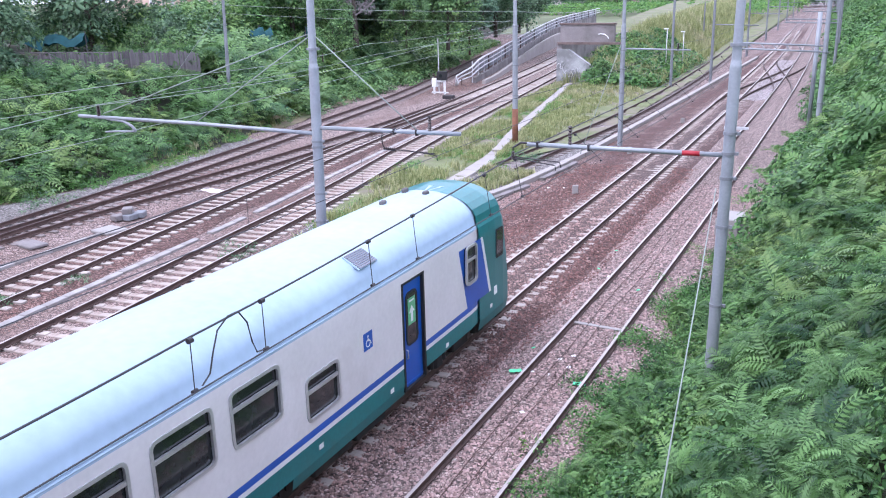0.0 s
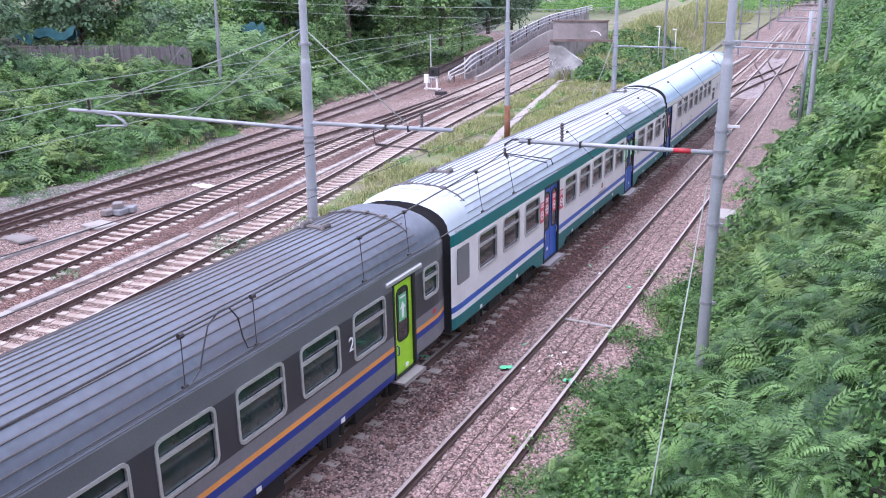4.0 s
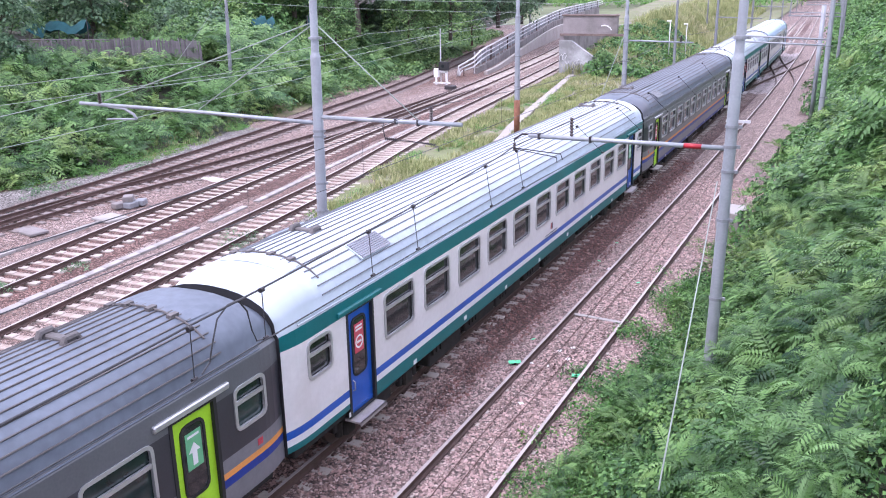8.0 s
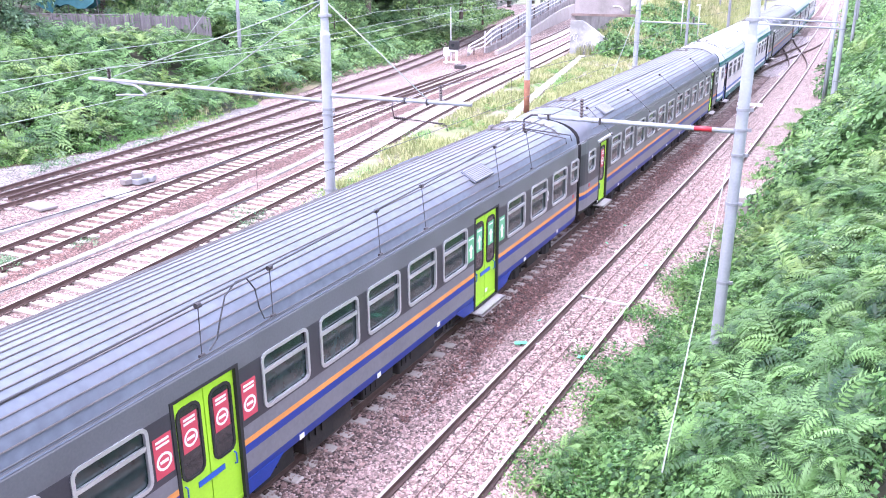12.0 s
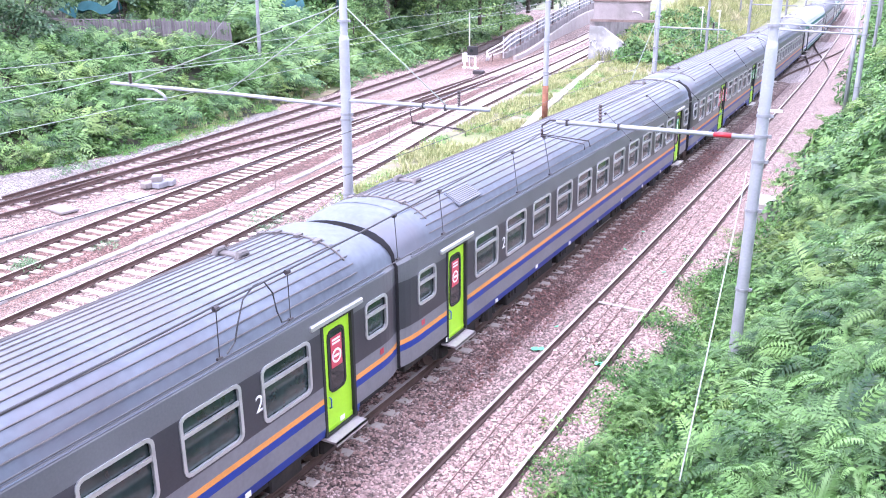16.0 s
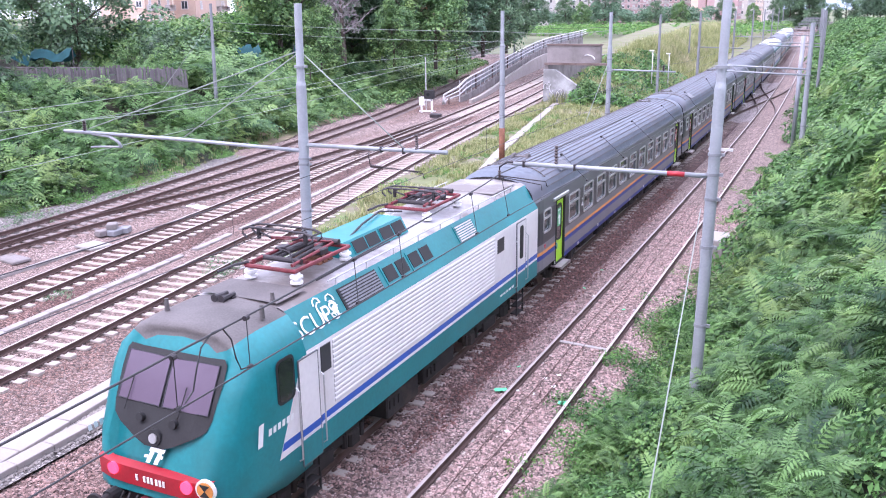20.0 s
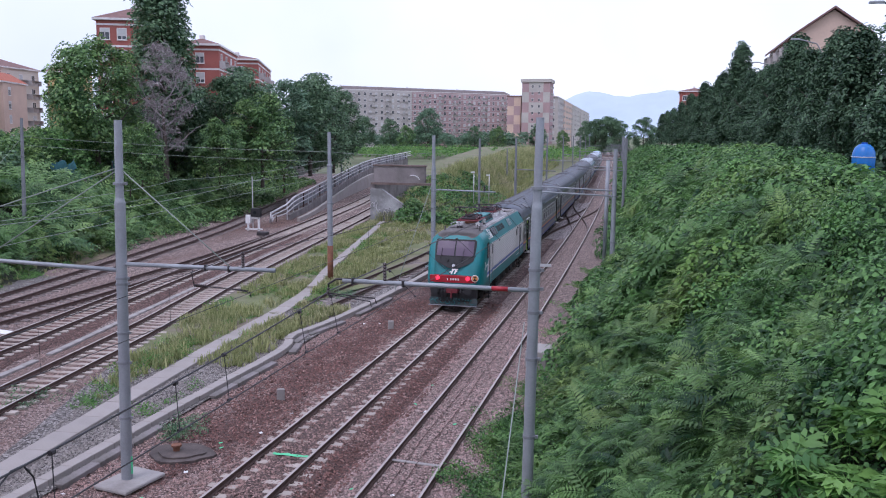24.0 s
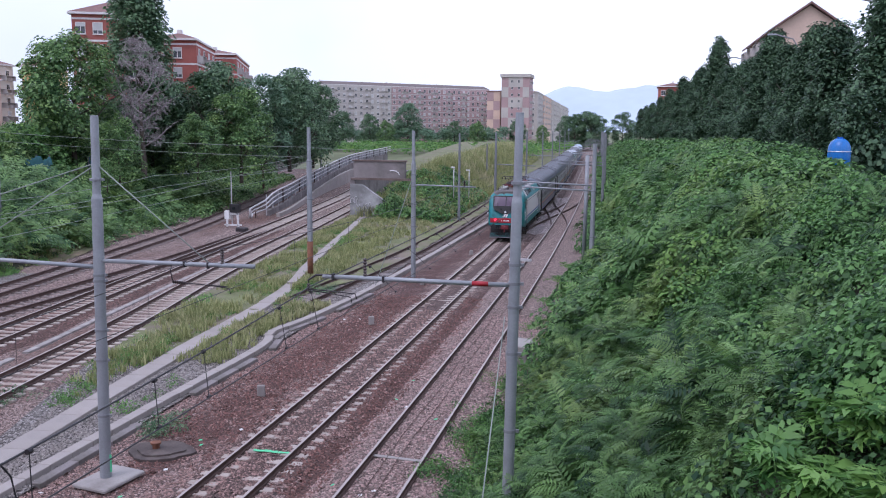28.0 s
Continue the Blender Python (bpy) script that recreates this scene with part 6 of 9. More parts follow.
# ---- line-side: masts, wires, ducts, walls ----
def mast(x, y, z0, top, r0=0.148, r1=0.100, lean=0.0, label="grey tubular steel mast beside the track", paint=None, rust=0.0, bands=(2.4, 3.9, 5.2, 6.6), step=True):
    m = thing("catenary_mast", label, "mast", Matrix.Translation((x, y, z0)), group="catenary masts")
    h = top - z0
    paint = paint or MAST
    s = Shape()
    zs = [0, h * 0.78, h * 0.78 + 0.12, h] if step else [0, h]
    rs = [r0, r0 * 0.92, r1 * 1.06, r1] if step else [r0, r1]
    for a, b, ra, rb in zip(zs, zs[1:], rs, rs[1:]):
        s.tube([(lean * a / h, 0, a), (lean * b / h, 0, b)], ra, 14, 0, caps=False, r1=rb)
    s.tube([(lean, 0, h - 0.02), (lean, 0, h)], r1, 14)
    part("shaft", s, paint, m, smooth=True)
    if rust:
        q = Shape()
        q.tube([(0, 0, 0), (lean * rust / h, 0, rust)], r0 + 0.012, 14)
        part("rusted_foot", q, RUSTY, m, "rust-red painted foot", smooth=True)
    for b in bands:
        if b < h:
            q = Shape()
            q.tube([(lean * b / h, 0, b - 0.03), (lean * b / h, 0, b + 0.03)], r0 + 0.012, 14)
            q.box(lean * b / h + r0, lean * b / h + r0 + 0.07, -0.03, 0.03, b - 0.03, b + 0.03)
            part("clamp_band", q, MAST_D, m)
    return m


def insulator(parent, a, b, r=0.07, n=6):
    """A ribbed insulator turned round the line from a to b."""
    a, b = Vector(a), Vector(b)
    d = (b - a).normalized()
    p = d.orthogonal().normalized()
    q = d.cross(p)
    s, v, m = Shape(), [], 10
    rings = [(k / (2 * n), r if k % 2 else r * 0.5) for k in range(2 * n + 1)]
    for u, w in rings:
        v += [a + (b - a) * u + (p * math.cos(2 * math.pi * i / m) + q * math.sin(2 * math.pi * i / m)) * w for i in range(m)]
    f = [(k * m + i, k * m + (i + 1) % m, (k + 1) * m + (i + 1) % m, (k + 1) * m + i) for k in range(2 * n) for i in range(m)]
    s.add(v, f + [tuple(range(m - 1, -1, -1)), tuple(range(2 * n * m, (2 * n + 1) * m))])
    return part("insulator", s, PORCELAIN, parent)


def bar(parent, name, pts, r, mats, label="", n=8):
    return part(name, Shape().tube(pts, r, n), mats, parent, label, smooth=True)


# mast between the two lines, with long arms to both sides
m1 = mast(-13.47, 19.2, -0.15, 9.35, lean=0.17, bands=(1.7, 3.2, 4.0, 5.3, 5.45, 7.9), label="grey tubular mast with arms on both sides on a concrete pad")
o = Vector((-13.47, 19.2, -0.15))


def rel(p):
    return tuple(Vector(p) - o)


bar(m1, "arm", [rel((-13.3, 19.2, 5.50)), rel((-17.6, 19.2, 5.60)), rel((-22.38, 19.2, 5.64))], 0.055, MAST, "long grey tubular arm")
bar(m1, "arm", [rel((-13.3, 19.2, 5.67)), rel((-9.06, 19.2, 5.70))], 0.055, MAST, "grey tubular arm")
bar(m1, "arm_hook", [rel((-21.2, 19.2, 5.6)), rel((-20.5, 19.2, 5.55)), rel((-20.15, 19.2, 5.4)), rel((-20.04, 19.2, 5.25))], 0.045, MAST)
bar(m1, "steady_arm", [rel((-20.05, 19.2, 5.25)), rel((-20.8, 19.2, 5.22)), rel((-21.3, 19.2, 5.18))], 0.03, MAST)
insulator(m1, rel((-21.5, 19.2, 5.66)), rel((-21.5, 19.2, 6.0)))
insulator(m1, rel((-9.92, 19.2, 5.72)), rel((-9.92, 19.2, 6.12)), 0.055)
insulator(m1, rel((-11.3, 19.2, 5.22)), rel((-10.95, 19.2, 5.2)), 0.05)
bar(m1, "steady_arm", [rel((-11.0, 19.2, 5.2)), rel((-9.8, 19.2, 5.16))], 0.013, IRON)
bar(m1, "steady_arm", [rel((-10.6, 19.2, 5.2)), rel((-9.75, 19.2, 5.12)), rel((-9.72, 19.2, 4.98))], 0.011, IRON)
bar(m1, "hook_rod", [rel((-11.3, 19.2, 5.68)), rel((-11.35, 19.2, 5.5)), rel((-11.3, 19.2, 5.25))], 0.013, IRON)
for x in (-10.95, -10.3):
    part("arm_clamp", Shape().box(x - o.x - 0.025, x - o.x + 0.025, -0.065, 0.065, 5.75, 5.91, cut=0.01), IRON, m1)
bar(m1, "guy_wire", [rel((-13.32, 19.2, 8.15)), rel((-10.3, 19.2, 5.75))], 0.016, WIRE_G)
bar(m1, "guy_wire", [rel((-13.36, 19.2, 8.10)), rel((-17.62, 19.2, 5.62))], 0.016, WIRE_G)
bar(m1, "guy_wire", [rel((-13.36, 19.2, 8.15)), rel((-21.3, 19.2, 5.75))], 0.016, WIRE_G)
q = Shape()
q.box(0.155, 0.175, -0.03, 0.03, 0.15, 0.62)
part("green_mark", q, GREEN_SPRAY, m1)
thing("mast_foundation", "pale concrete pad round the mast's foot", "foundation", pose(-13.38, 19.2, -0.24, 0, 0, -10), shape=Shape().box(-0.56, 0.56, -0.74, 0.74, 0, 0.085, cut=0.03), mats=CONCRETE)
mh = thing("manhole", "low dark mound of oily earth round an iron stub", "manhole", pose(-13.2, 21.4, -0.30))
for r, z0, z1 in ((1.0, 0.0, 0.08), (0.72, 0.08, 0.13)):
    part("mound", Shape().prism([(r * (1 + 0.12 * math.sin(3 * a) + 0.06 * math.sin(7 * a + 1)) * math.cos(a), 0.72 * r * (1 + 0.1 * math.sin(4 * a + 2)) * math.sin(a)) for a in [2 * math.pi * k / 26 for k in range(26)]], z0, z1), DIRT, mh)
part("stub", Shape().tube([(-0.12, 0, 0.1), (-0.12, 0, 0.26)], 0.10, 12).tube([(-0.12, 0, 0.26), (-0.12, 0, 0.31)], 0.15, 12), RUSTY, mh)

# mast in the shrubs, with the striped arm over the east track
m2 = mast(-2.46, 17.5, 1.1, 9.43, 0.122, 0.085, lean=0.10, bands=(1.6, 3.3, 4.3, 4.8, 5.2, 6.9), label="grey tubular mast standing in the shrubs of the bank")
o = Vector((-2.46, 17.5, 1.1))
bar(m2, "arm", [rel((-2.5, 17.5, 5.86)), rel((-6.64, 17.5, 5.86))], 0.05, MAST, "grey tubular arm with a red section")
bar(m2, "red_section", [rel((-2.95, 17.5, 5.86)), rel((-3.3, 17.5, 5.86))], 0.054, RED)
bar(m2, "arm_hook", [rel((-6.35, 17.5, 5.90)), rel((-6.8, 17.5, 5.88)), rel((-6.98, 17.5, 5.76)), rel((-6.98, 17.5, 5.58))], 0.024, IRON)
bar(m2, "steady_arm", [rel((-6.98, 17.5, 5.56)), rel((-5.9, 17.5, 5.50)), rel((-5.86, 17.5, 5.38))], 0.013, IRON)
bar(m2, "steady_arm", [rel((-6.98, 17.5, 5.54)), rel((-6.0, 17.5, 5.42)), rel((-5.98, 17.5, 5.3))], 0.011, IRON)
insulator(m2, rel((-5.67, 17.5, 5.9)), rel((-5.67, 17.5, 6.3)), 0.05)
insulator(m2, rel((-6.98, 17.5, 5.68)), rel((-6.98, 17.5, 5.5)), 0.045, 4)
for x in (-6.4, -5.25):
    part("arm_clamp", Shape().box(x - o.x - 0.025, x - o.x + 0.025, -0.06, 0.06, 4.69, 4.83, cut=0.01), IRON, m2)
part("bracket", Shape().box(-0.06, 0.4, -0.03, 0.03, 5.28, 5.33), GALV, m2)
bar(m2, "stay_wire", [rel((-2.58, 17.4, 5.2)), rel((-1.72, 9.0, 3.3))], 0.011, WIRE_G, "pale stay wire running down into the shrubs")

# masts farther along
mast(-19.44, 49.1, -0.15, 9.1, 0.17, 0.11, rust=2.3, label="grey tubular mast with a rust-red foot in the grass", bands=(3.1, 4.9, 7.2))
m4 = mast(-13.4, 51.1, -0.15, 8.95, 0.15, 0.10, label="grey tubular mast with a thin arm beside the duct", bands=(3.2, 4.6, 5.7, 6.4))
o = Vector((-13.4, 51.1, -0.15))
bar(m4, "arm", [rel((-13.4, 51.1, 5.64)), rel((-9.5, 51.1, 5.57))], 0.045, MAST)
insulator(m4, rel((-10.2, 51.1, 5.6)), rel((-10.2, 51.1, 5.95)))
bar(m4, "stay_wire", [rel((-13.5, 51.0, 5.9)), rel((-14.6, 47.0, 0.0))], 0.02, WIRE_G)
m5 = mast(-2.5, 52.5, 0.6, 8.25, 0.16, 0.12, step=False, bands=(2.0, 4.8), label="pair of grey masts carrying a cross beam, standing in shrubs")
o = Vector((-2.5, 52.5, 0.6))
bar(m5, "second_shaft", [(-0.55, 1.4, 0.0), (-0.50, 1.4, 6.9)], 0.12, MAST)
for dz in (0.0, 0.32):
    bar(m5, "cross_beam", [rel((-2.6, 52.5, 5.42 + dz)), rel((-7.0, 52.5, 5.58 + dz))], 0.05, MAST)
for k in range(6):
    bar(m5, "beam_strut", [rel((-3.0 - 0.65 * k, 52.5, 5.44 + 0.02 * k)), rel((-3.3 - 0.65 * k, 52.5, 5.78 + 0.02 * k))], 0.02, MAST)
insulator(m5, rel((-6.9, 52.5, 5.95)), rel((-6.9, 52.5, 6.35)))
mast(-44.4, 52.4, 0.2, 9.9, 0.16, 0.10, lean=0.3, paint=MAST_D, label="slim dull mast at the foot of the west bank", bands=(2.0, 3.1, 4.0, 7.0), step=False)
mast(-51.2, 112, 0.5, 9.0, 0.16, 0.10, paint=RAIL_R, label="slim dark rusty mast in the bank's shrubs", bands=(3, 6), step=False)
mast(-50.2, 132, 0.5, 8.6, 0.15, 0.10, paint=MAST_D, label="slim dull mast by the ramp", bands=(3,), step=False)
mast(-37.4, 74.6, -0.2, 4.9, 0.06, 0.05, paint=GALV, label="thin white post beside the ground signal", bands=(), step=False)
for k, (x, y, top) in enumerate(((-24.8, 143.5, 6.6), (-20.4, 96, 4.4), (-19.4, 100, 3.9), (-17.3, 84, 8.6), (-16.0, 60, 3.4))):
    if k in (1, 2):
        lp = thing("platform_lamp", "thin lamp post with a small flat head", "lamp post", Matrix.Translation((x, y, 0.3)), group="thin lamp posts")
        bar(lp, "post", [(0, 0, 0), (0, 0, top)], 0.05, GALV)
        part("lamp_head", Shape().box(-0.35, 0.1, -0.12, 0.12, top - 0.05, top + 0.06, cut=0.02), MARK, lp)
    elif k != 4:
        mast(x, y, -0.2, top, 0.14, 0.10, paint=MAST_D, bands=(3,), step=False, label="grey mast among the tracks farther off")
for y in (88, 122, 157, 192, 228, 265, 300):
    a = mast(line_b(y) + 3.8, y, 0.3, 8.6, 0.15, 0.11, paint=MAST_D, bands=(4,), step=False, label="grey mast at the foot of the bank farther off")
    bar(a, "cross_beam", [(0, 0, 5.2), (-4.6, 0, 5.3)], 0.06, MAST_D)
    bar(a, "cross_beam", [(0, 0, 5.5), (-4.6, 0, 5.6)], 0.05, MAST_D)
    b = mast(line_a(y + 1) - 3.6, y + 1, -0.2, 8.7, 0.15, 0.11, paint=MAST_D, bands=(4,), step=False, label="grey mast beside the west main track farther off")
    bar(b, "cross_beam", [(0, 0, 5.6), (4.2, 0, 5.5)], 0.05, MAST_D)


# ---- overhead wires ----
def wire(name, pts, r, mats, label, sag=0.0):
    """A wire through supports, sagging a little between them."""
    line_ = []
    for a, b in zip(pts, pts[1:]):
        n = 12
        for i in range(n):
            u = i / n
            line_.append(tuple(a[k] + (b[k] - a[k]) * u - (sag * 4 * u * (1 - u) if k == 2 else 0) for k in range(3)))
    line_.append(pts[-1])
    t = thing(name, label, "overhead wire", group="overhead wires")
    part("strand", Shape().tube(line_, r, 6), mats, t)
    return t


east = wire("overhead_line", [(-6.75, -4.0, 5.36), (-6.75, 3.0, 5.32), (-6.75, 6.8, 5.36), (-6.75, 10.85, 5.44), (-6.86, 15.6, 5.55), (-6.98, 17.5, 5.6), (-7.0, 35, 5.55), (-7.0, 52.5, 5.95), (line_b(88), 88, 6.0), (line_b(122), 122, 6.0), (line_b(192), 192, 6.0)], 0.014, WIRE,
            "black messenger and contact wires over the east track with droppers", 0.015)
contact = [(-6.72 + (y > 20) * bend(y), y, 4.68) for y in (-4, 6, 12, 18)] + [(line_b(y), y, 4.75) for y in (30, 52.5, 88, 122, 192)]
part("contact_wire", Shape().tube(contact, 0.011, 6), WIRE, east)
for y, zt in ((6.8, 5.36), (8.15, 5.38), (10.88, 5.42), (12.4, 5.46), (15.62, 5.52), (17.4, 5.52), (22, 5.35), (26, 5.3), (30, 5.3), (35, 5.35), (40, 5.45), (46, 5.6)):
    part("dropper", Shape().tube([(-6.78 + (y - 12) * -0.02 if y < 20 else -6.98, y, zt + 0.02), (-6.74 if y < 20 else line_b(y), y + 0.05, 4.69)], 0.007, 5), WIRE, east)
    part("clip", Shape().disc((-6.78 + (y - 12) * -0.02 if y < 20 else -6.98, y, zt), (0, 1, 0), 0.035, 0.07, 8), IRON, east)
    part("clip", Shape().disc((-6.74 if y < 20 else line_b(y), y + 0.05, 4.69), (0, 1, 0), 0.026, 0.08, 8), IRON, east)
part("jumper_loop", Shape().tube([(-6.74, 6.98, 4.70), (-6.73, 7.12, 4.8), (-6.72, 7.2, 5.05), (-6.73, 7.32, 5.28), (-6.75, 7.55, 5.38), (-6.76, 7.75, 5.37), (-6.74, 7.88, 5.18), (-6.73, 7.93, 4.9), (-6.74, 8.02, 4.72), (-6.74, 8.2, 4.69)], 0.011, 6), WIRE, east)
west = wire("overhead_line", [(-10.0, -4, 6.3), (-9.92, 19.2, 6.12), (-10.2, 51.1, 5.95), (line_a(89), 89, 6.0), (line_a(123), 123, 6.0), (line_a(193), 193, 6.0)], 0.009, WIRE,
            "thin wires over the west main track", 0.4)
part("contact_wire", Shape().tube([(line_a(y), y, 5.0) for y in (-4, 19, 35, 51, 70, 89, 123, 193)], 0.008, 6), WIRE, west)
for y in (12, 16, 24, 29, 34, 40, 46):
    part("dropper", Shape().tube([(line_a(y), y, 5.75), (line_a(y), y, 5.0)], 0.005, 4), WIRE, west)
yard = wire("overhead_line", [(line_c(-4) - 0.3, -4, 6.1), (-21.5, 19.2, 6.0), (-24.8, 49, 6.0), (-33, 99, 6.0)], 0.012, WIRE_G, "grey-green wires over the yard tracks", 0.35)
part("contact_wire", Shape().tube([(line_c(y), y, 5.1) for y in (-4, 19, 49, 75, 99)], 0.010, 6), WIRE_G, yard)
for y in (8, 14, 25, 31, 38):
    part("dropper", Shape().tube([(line_c(y), y, 5.65), (line_c(y), y, 5.1)], 0.005, 4), WIRE, yard)
wire("overhead_line", [(-30.5, 6, 6.2), (-29.0, 30, 5.7), (-30.5, 50, 5.9), (-36, 90, 6.0)], 0.014, WIRE_G, "pale green wire over the yard", 0.3)
wire("overhead_line", [(-29.0, 6, 5.4), (-28.0, 30, 5.1), (-30.0, 50, 5.2), (-36, 90, 5.3)], 0.012, WIRE_G, "pale green wire over the yard", 0.15)
wire("overhead_line", [(-44.3, 52.4, 8.6), (-19.44, 49.1, 7.9), (-13.4, 51.1, 7.9)], 0.014, WIRE_G, "grey span wire between masts", 0.15)
wire("overhead_line", [(-44.3, 52.4, 8.0), (-19.44, 49.1, 7.3)], 0.012, WIRE_G, "grey span wire between masts", 0.15)
wire("overhead_line", [(-44.4, 52.4, 8.3), (-45.8, 45.0, 1.2)], 0.014, WIRE_G, "grey stay wire of the slim mast")
wire("overhead_line", [(-51.2, 112, 7.5), (-30.0, 118, 7.4), (-20.0, 122, 7.4)], 0.02, WIRE, "dark span wire far off", 0.2)
wire("overhead_line", [(-51.2, 112, 6.9), (-30.0, 118, 6.8)], 0.02, WIRE, "dark span wire far off", 0.2)

# ---- concrete duct, walkway and small slabs ----
duct_line = line([(-4, -15.5), (17, -15.45), (25, -15.4), (31.5, -15.25), (33.5, -15.35), (35.2, -15.85), (37, -15.6), (39, -15.3), (47, -14.75), (63, -14.45), (80, -14.3)])
walk_line = line([(-4, -14.6), (8, -15.9), (19, -17.05), (25, -17.65), (32.5, -18.3), (41.5, -18.95), (47, -19.75), (53, -21.2), (61.5, -22.9), (79, -26.4)])
pink_line = line([(8, -22.3), (16, -23.1), (24, -23.9), (30, -24.6), (36, -25.5), (50, -27.5), (64, -29.4)])


def slab_row(name, label, at, y0, y1, length, width, top, mats, category, seed, gap=0.005, depth=0.3, drop=0.0):
    """A row of concrete lids, each a piece of its own, a little uneven."""
    t = thing(name, label, category, kind="structure")
    me = Shape().box(-width / 2, width / 2, -length / 2 + gap, length / 2 - gap, -depth, 0, cut=0.015).mesh("slab", mats)
    rng = random.Random(seed)
    y = y0
    while y < y1:
        if rng.random() >= drop:
            a = math.atan2(at(y + 0.5) - at(y - 0.5), 1.0)
            part("slab", me, None, t, m=Matrix.LocRotScale((at(y) + rng.uniform(-0.015, 0.015), y, top + rng.uniform(-0.008, 0.006)), Euler((rng.uniform(-0.005, 0.005), rng.uniform(-0.008, 0.008), -a + rng.uniform(-0.005, 0.005))), None))
        y += length
    return t


slab_row("cable_duct", "long concrete cable duct with worn lids", duct_line, -3, 122, 0.95, 0.38, -0.06, CONCRETE_P, "cable duct", 3)
slab_row("duct_footing", "broken darker concrete edging beside the duct", lambda y: duct_line(y) + 0.42, 16, 46, 1.6, 0.30, -0.17, CONCRETE_D, "edging", 5, drop=0.2)
slab_row("walkway", "pale concrete slab walkway beside the gravel", walk_line, -3, 47, 1.5, 0.80, -0.12, CONCRETE_P, "walkway", 4)
slab_row("walkway_end", "narrow pale concrete path through the grass", walk_line, 47.5, 84, 1.5, 0.6, 0.0, CONCRETE_P, "walkway", 6)
slab_row("yard_duct", "pinkish concrete duct between the yard tracks", pink_line, 8, 62, 0.9, 0.30, -0.27, CONCRETE, "cable duct", 7, drop=0.08)
slab_row("yard_strip", "narrow white concrete strip beside the yard track", lambda y: -28.25 - 0.06 * (y - 20), 14, 25, 1.8, 0.13, -0.24, CONCRETE, "edging", 8)
for x, y, w, l, mm, lb in ((-29.2, 32.7, 1.7, 0.5, MARK, "white rounded plate lying between the yard tracks"), (-28.45, 25.1, 1.2, 1.0, CONCRETE, "grey concrete plate lying between the yard tracks"),
                           (-29.9, 22.3, 1.4, 0.8, CONCRETE_D, "cracked grey concrete plate on the ballast"), (-15.9, 52.0, 1.6, 0.7, CONCRETE_D, "concrete cover beside the duct"),
                           (-4.35, 34.0, 0.9, 1.5, CONCRETE, "pale concrete block at the foot of the bank")):
    hgt = 0.75 if x > -5 else 0.1
    thing("concrete_plate", lb, "concrete slab", pose(x, y, -0.30, 0, 0, -8), shape=Shape().box(-w / 2, w / 2, -l / 2, l / 2, 0, hgt, cut=0.03), mats=mm)
for k, (dx, dy, dz) in enumerate(((0, 0, 0), (0.55, 0.35, 0), (0.05, 0.75, 0), (0.6, 1.05, 0), (0.3, 0.45, 0.26))):
    thing("concrete_block", "blue-grey concrete block stacked between yard tracks", "block", pose(-29.6 + dx * 0.8, 26.7 + dy * 0.8, -0.30 + dz, 0, 0, 12 * k - 10), group="stacked blocks",
          shape=Shape().box(-0.22, 0.22, -0.27, 0.27, 0, 0.24, cut=0.03), mats=MAST_D if k % 2 else CONCRETE_D)
for x, y in ((-12.6, 27.0), (-12.2, 38.6), (-12.4, 49.5), (-11.8, 62.0)):
    st = thing("marker_stone", "small pale upright marker stone in the ballast", "marker", pose(x, y, -0.3, 4, 0, 20), group="marker stones", shape=Shape().box(-0.14, 0.14, -0.05, 0.05, 0, 0.42, cut=0.03), mats=CONCRETE)


def spray(name, x, y, w, l, z, seed, turn=0):
    """A sprayed mark: a few ragged strokes."""
    rng = random.Random(seed)
    us = [-w / 2 + w * k / 10 for k in range(11)]
    outline = [(u, -l * rng.uniform(0.2, 0.5)) for u in us] + [(u, l * rng.uniform(0.2, 0.5)) for u in reversed(us)]
    s = Shape().prism(outline, 0, 0.006)
    thing(name, "bright green spray-painted mark on the track bed", "paint mark", pose(x, y, z, 0, 0, turn), group="green paint marks", shape=s, mats=GREEN_SPRAY)


spray("paint_mark", -9.92, 21.9, 1.15, 0.2, -0.150, 1)
spray("paint_mark", -10.0, 18.35, 1.1, 0.2, -0.150, 2)
spray("paint_mark", -7.32, 18.5, 0.32, 0.25, -0.12, 3, 30)
spray("paint_mark", -5.62, 18.4, 0.3, 0.28, -0.12, 4, 10)
thing("duct_cover", "pale thin cover strip lying across the east track", "cover strip", pose(-6.35, 22.3, -0.17, 0, 0, -4), shape=Shape().box(-0.75, 0.75, -0.07, 0.07, 0, 0.03, cut=0.01), mats=CONCRETE)
for k, x in enumerate((-0.32, 0.05)):
    t = thing("track_cable", "thin dark cable lying in the ballast between the rails", "cable", group="cables in the ballast")
    part("strand", Shape().tube([(line_b(y) + x + 0.05 * math.sin(y * 0.7 + k), y, -0.145) for y in range(2, 60, 2)], 0.011, 5), RAIL_R, t)
rng = random.Random(12)
for k in range(26):
    x, y = (rng.uniform(-7.9, -3.9), rng.uniform(10, 34)) if k < 15 else (rng.uniform(-14.5, -11.2), rng.uniform(17, 40))
    thing("litter", "small pale scrap of paper on the ballast", "litter", pose(x, y, -0.17, rng.uniform(-20, 20), rng.uniform(-20, 20), rng.uniform(0, 90)), group="scraps of litter",
          shape=Shape().box(-0.05, 0.06, -0.04, 0.04, 0, 0.012, cut=0.004), mats=MARK if k % 3 else GREEN_SPRAY)

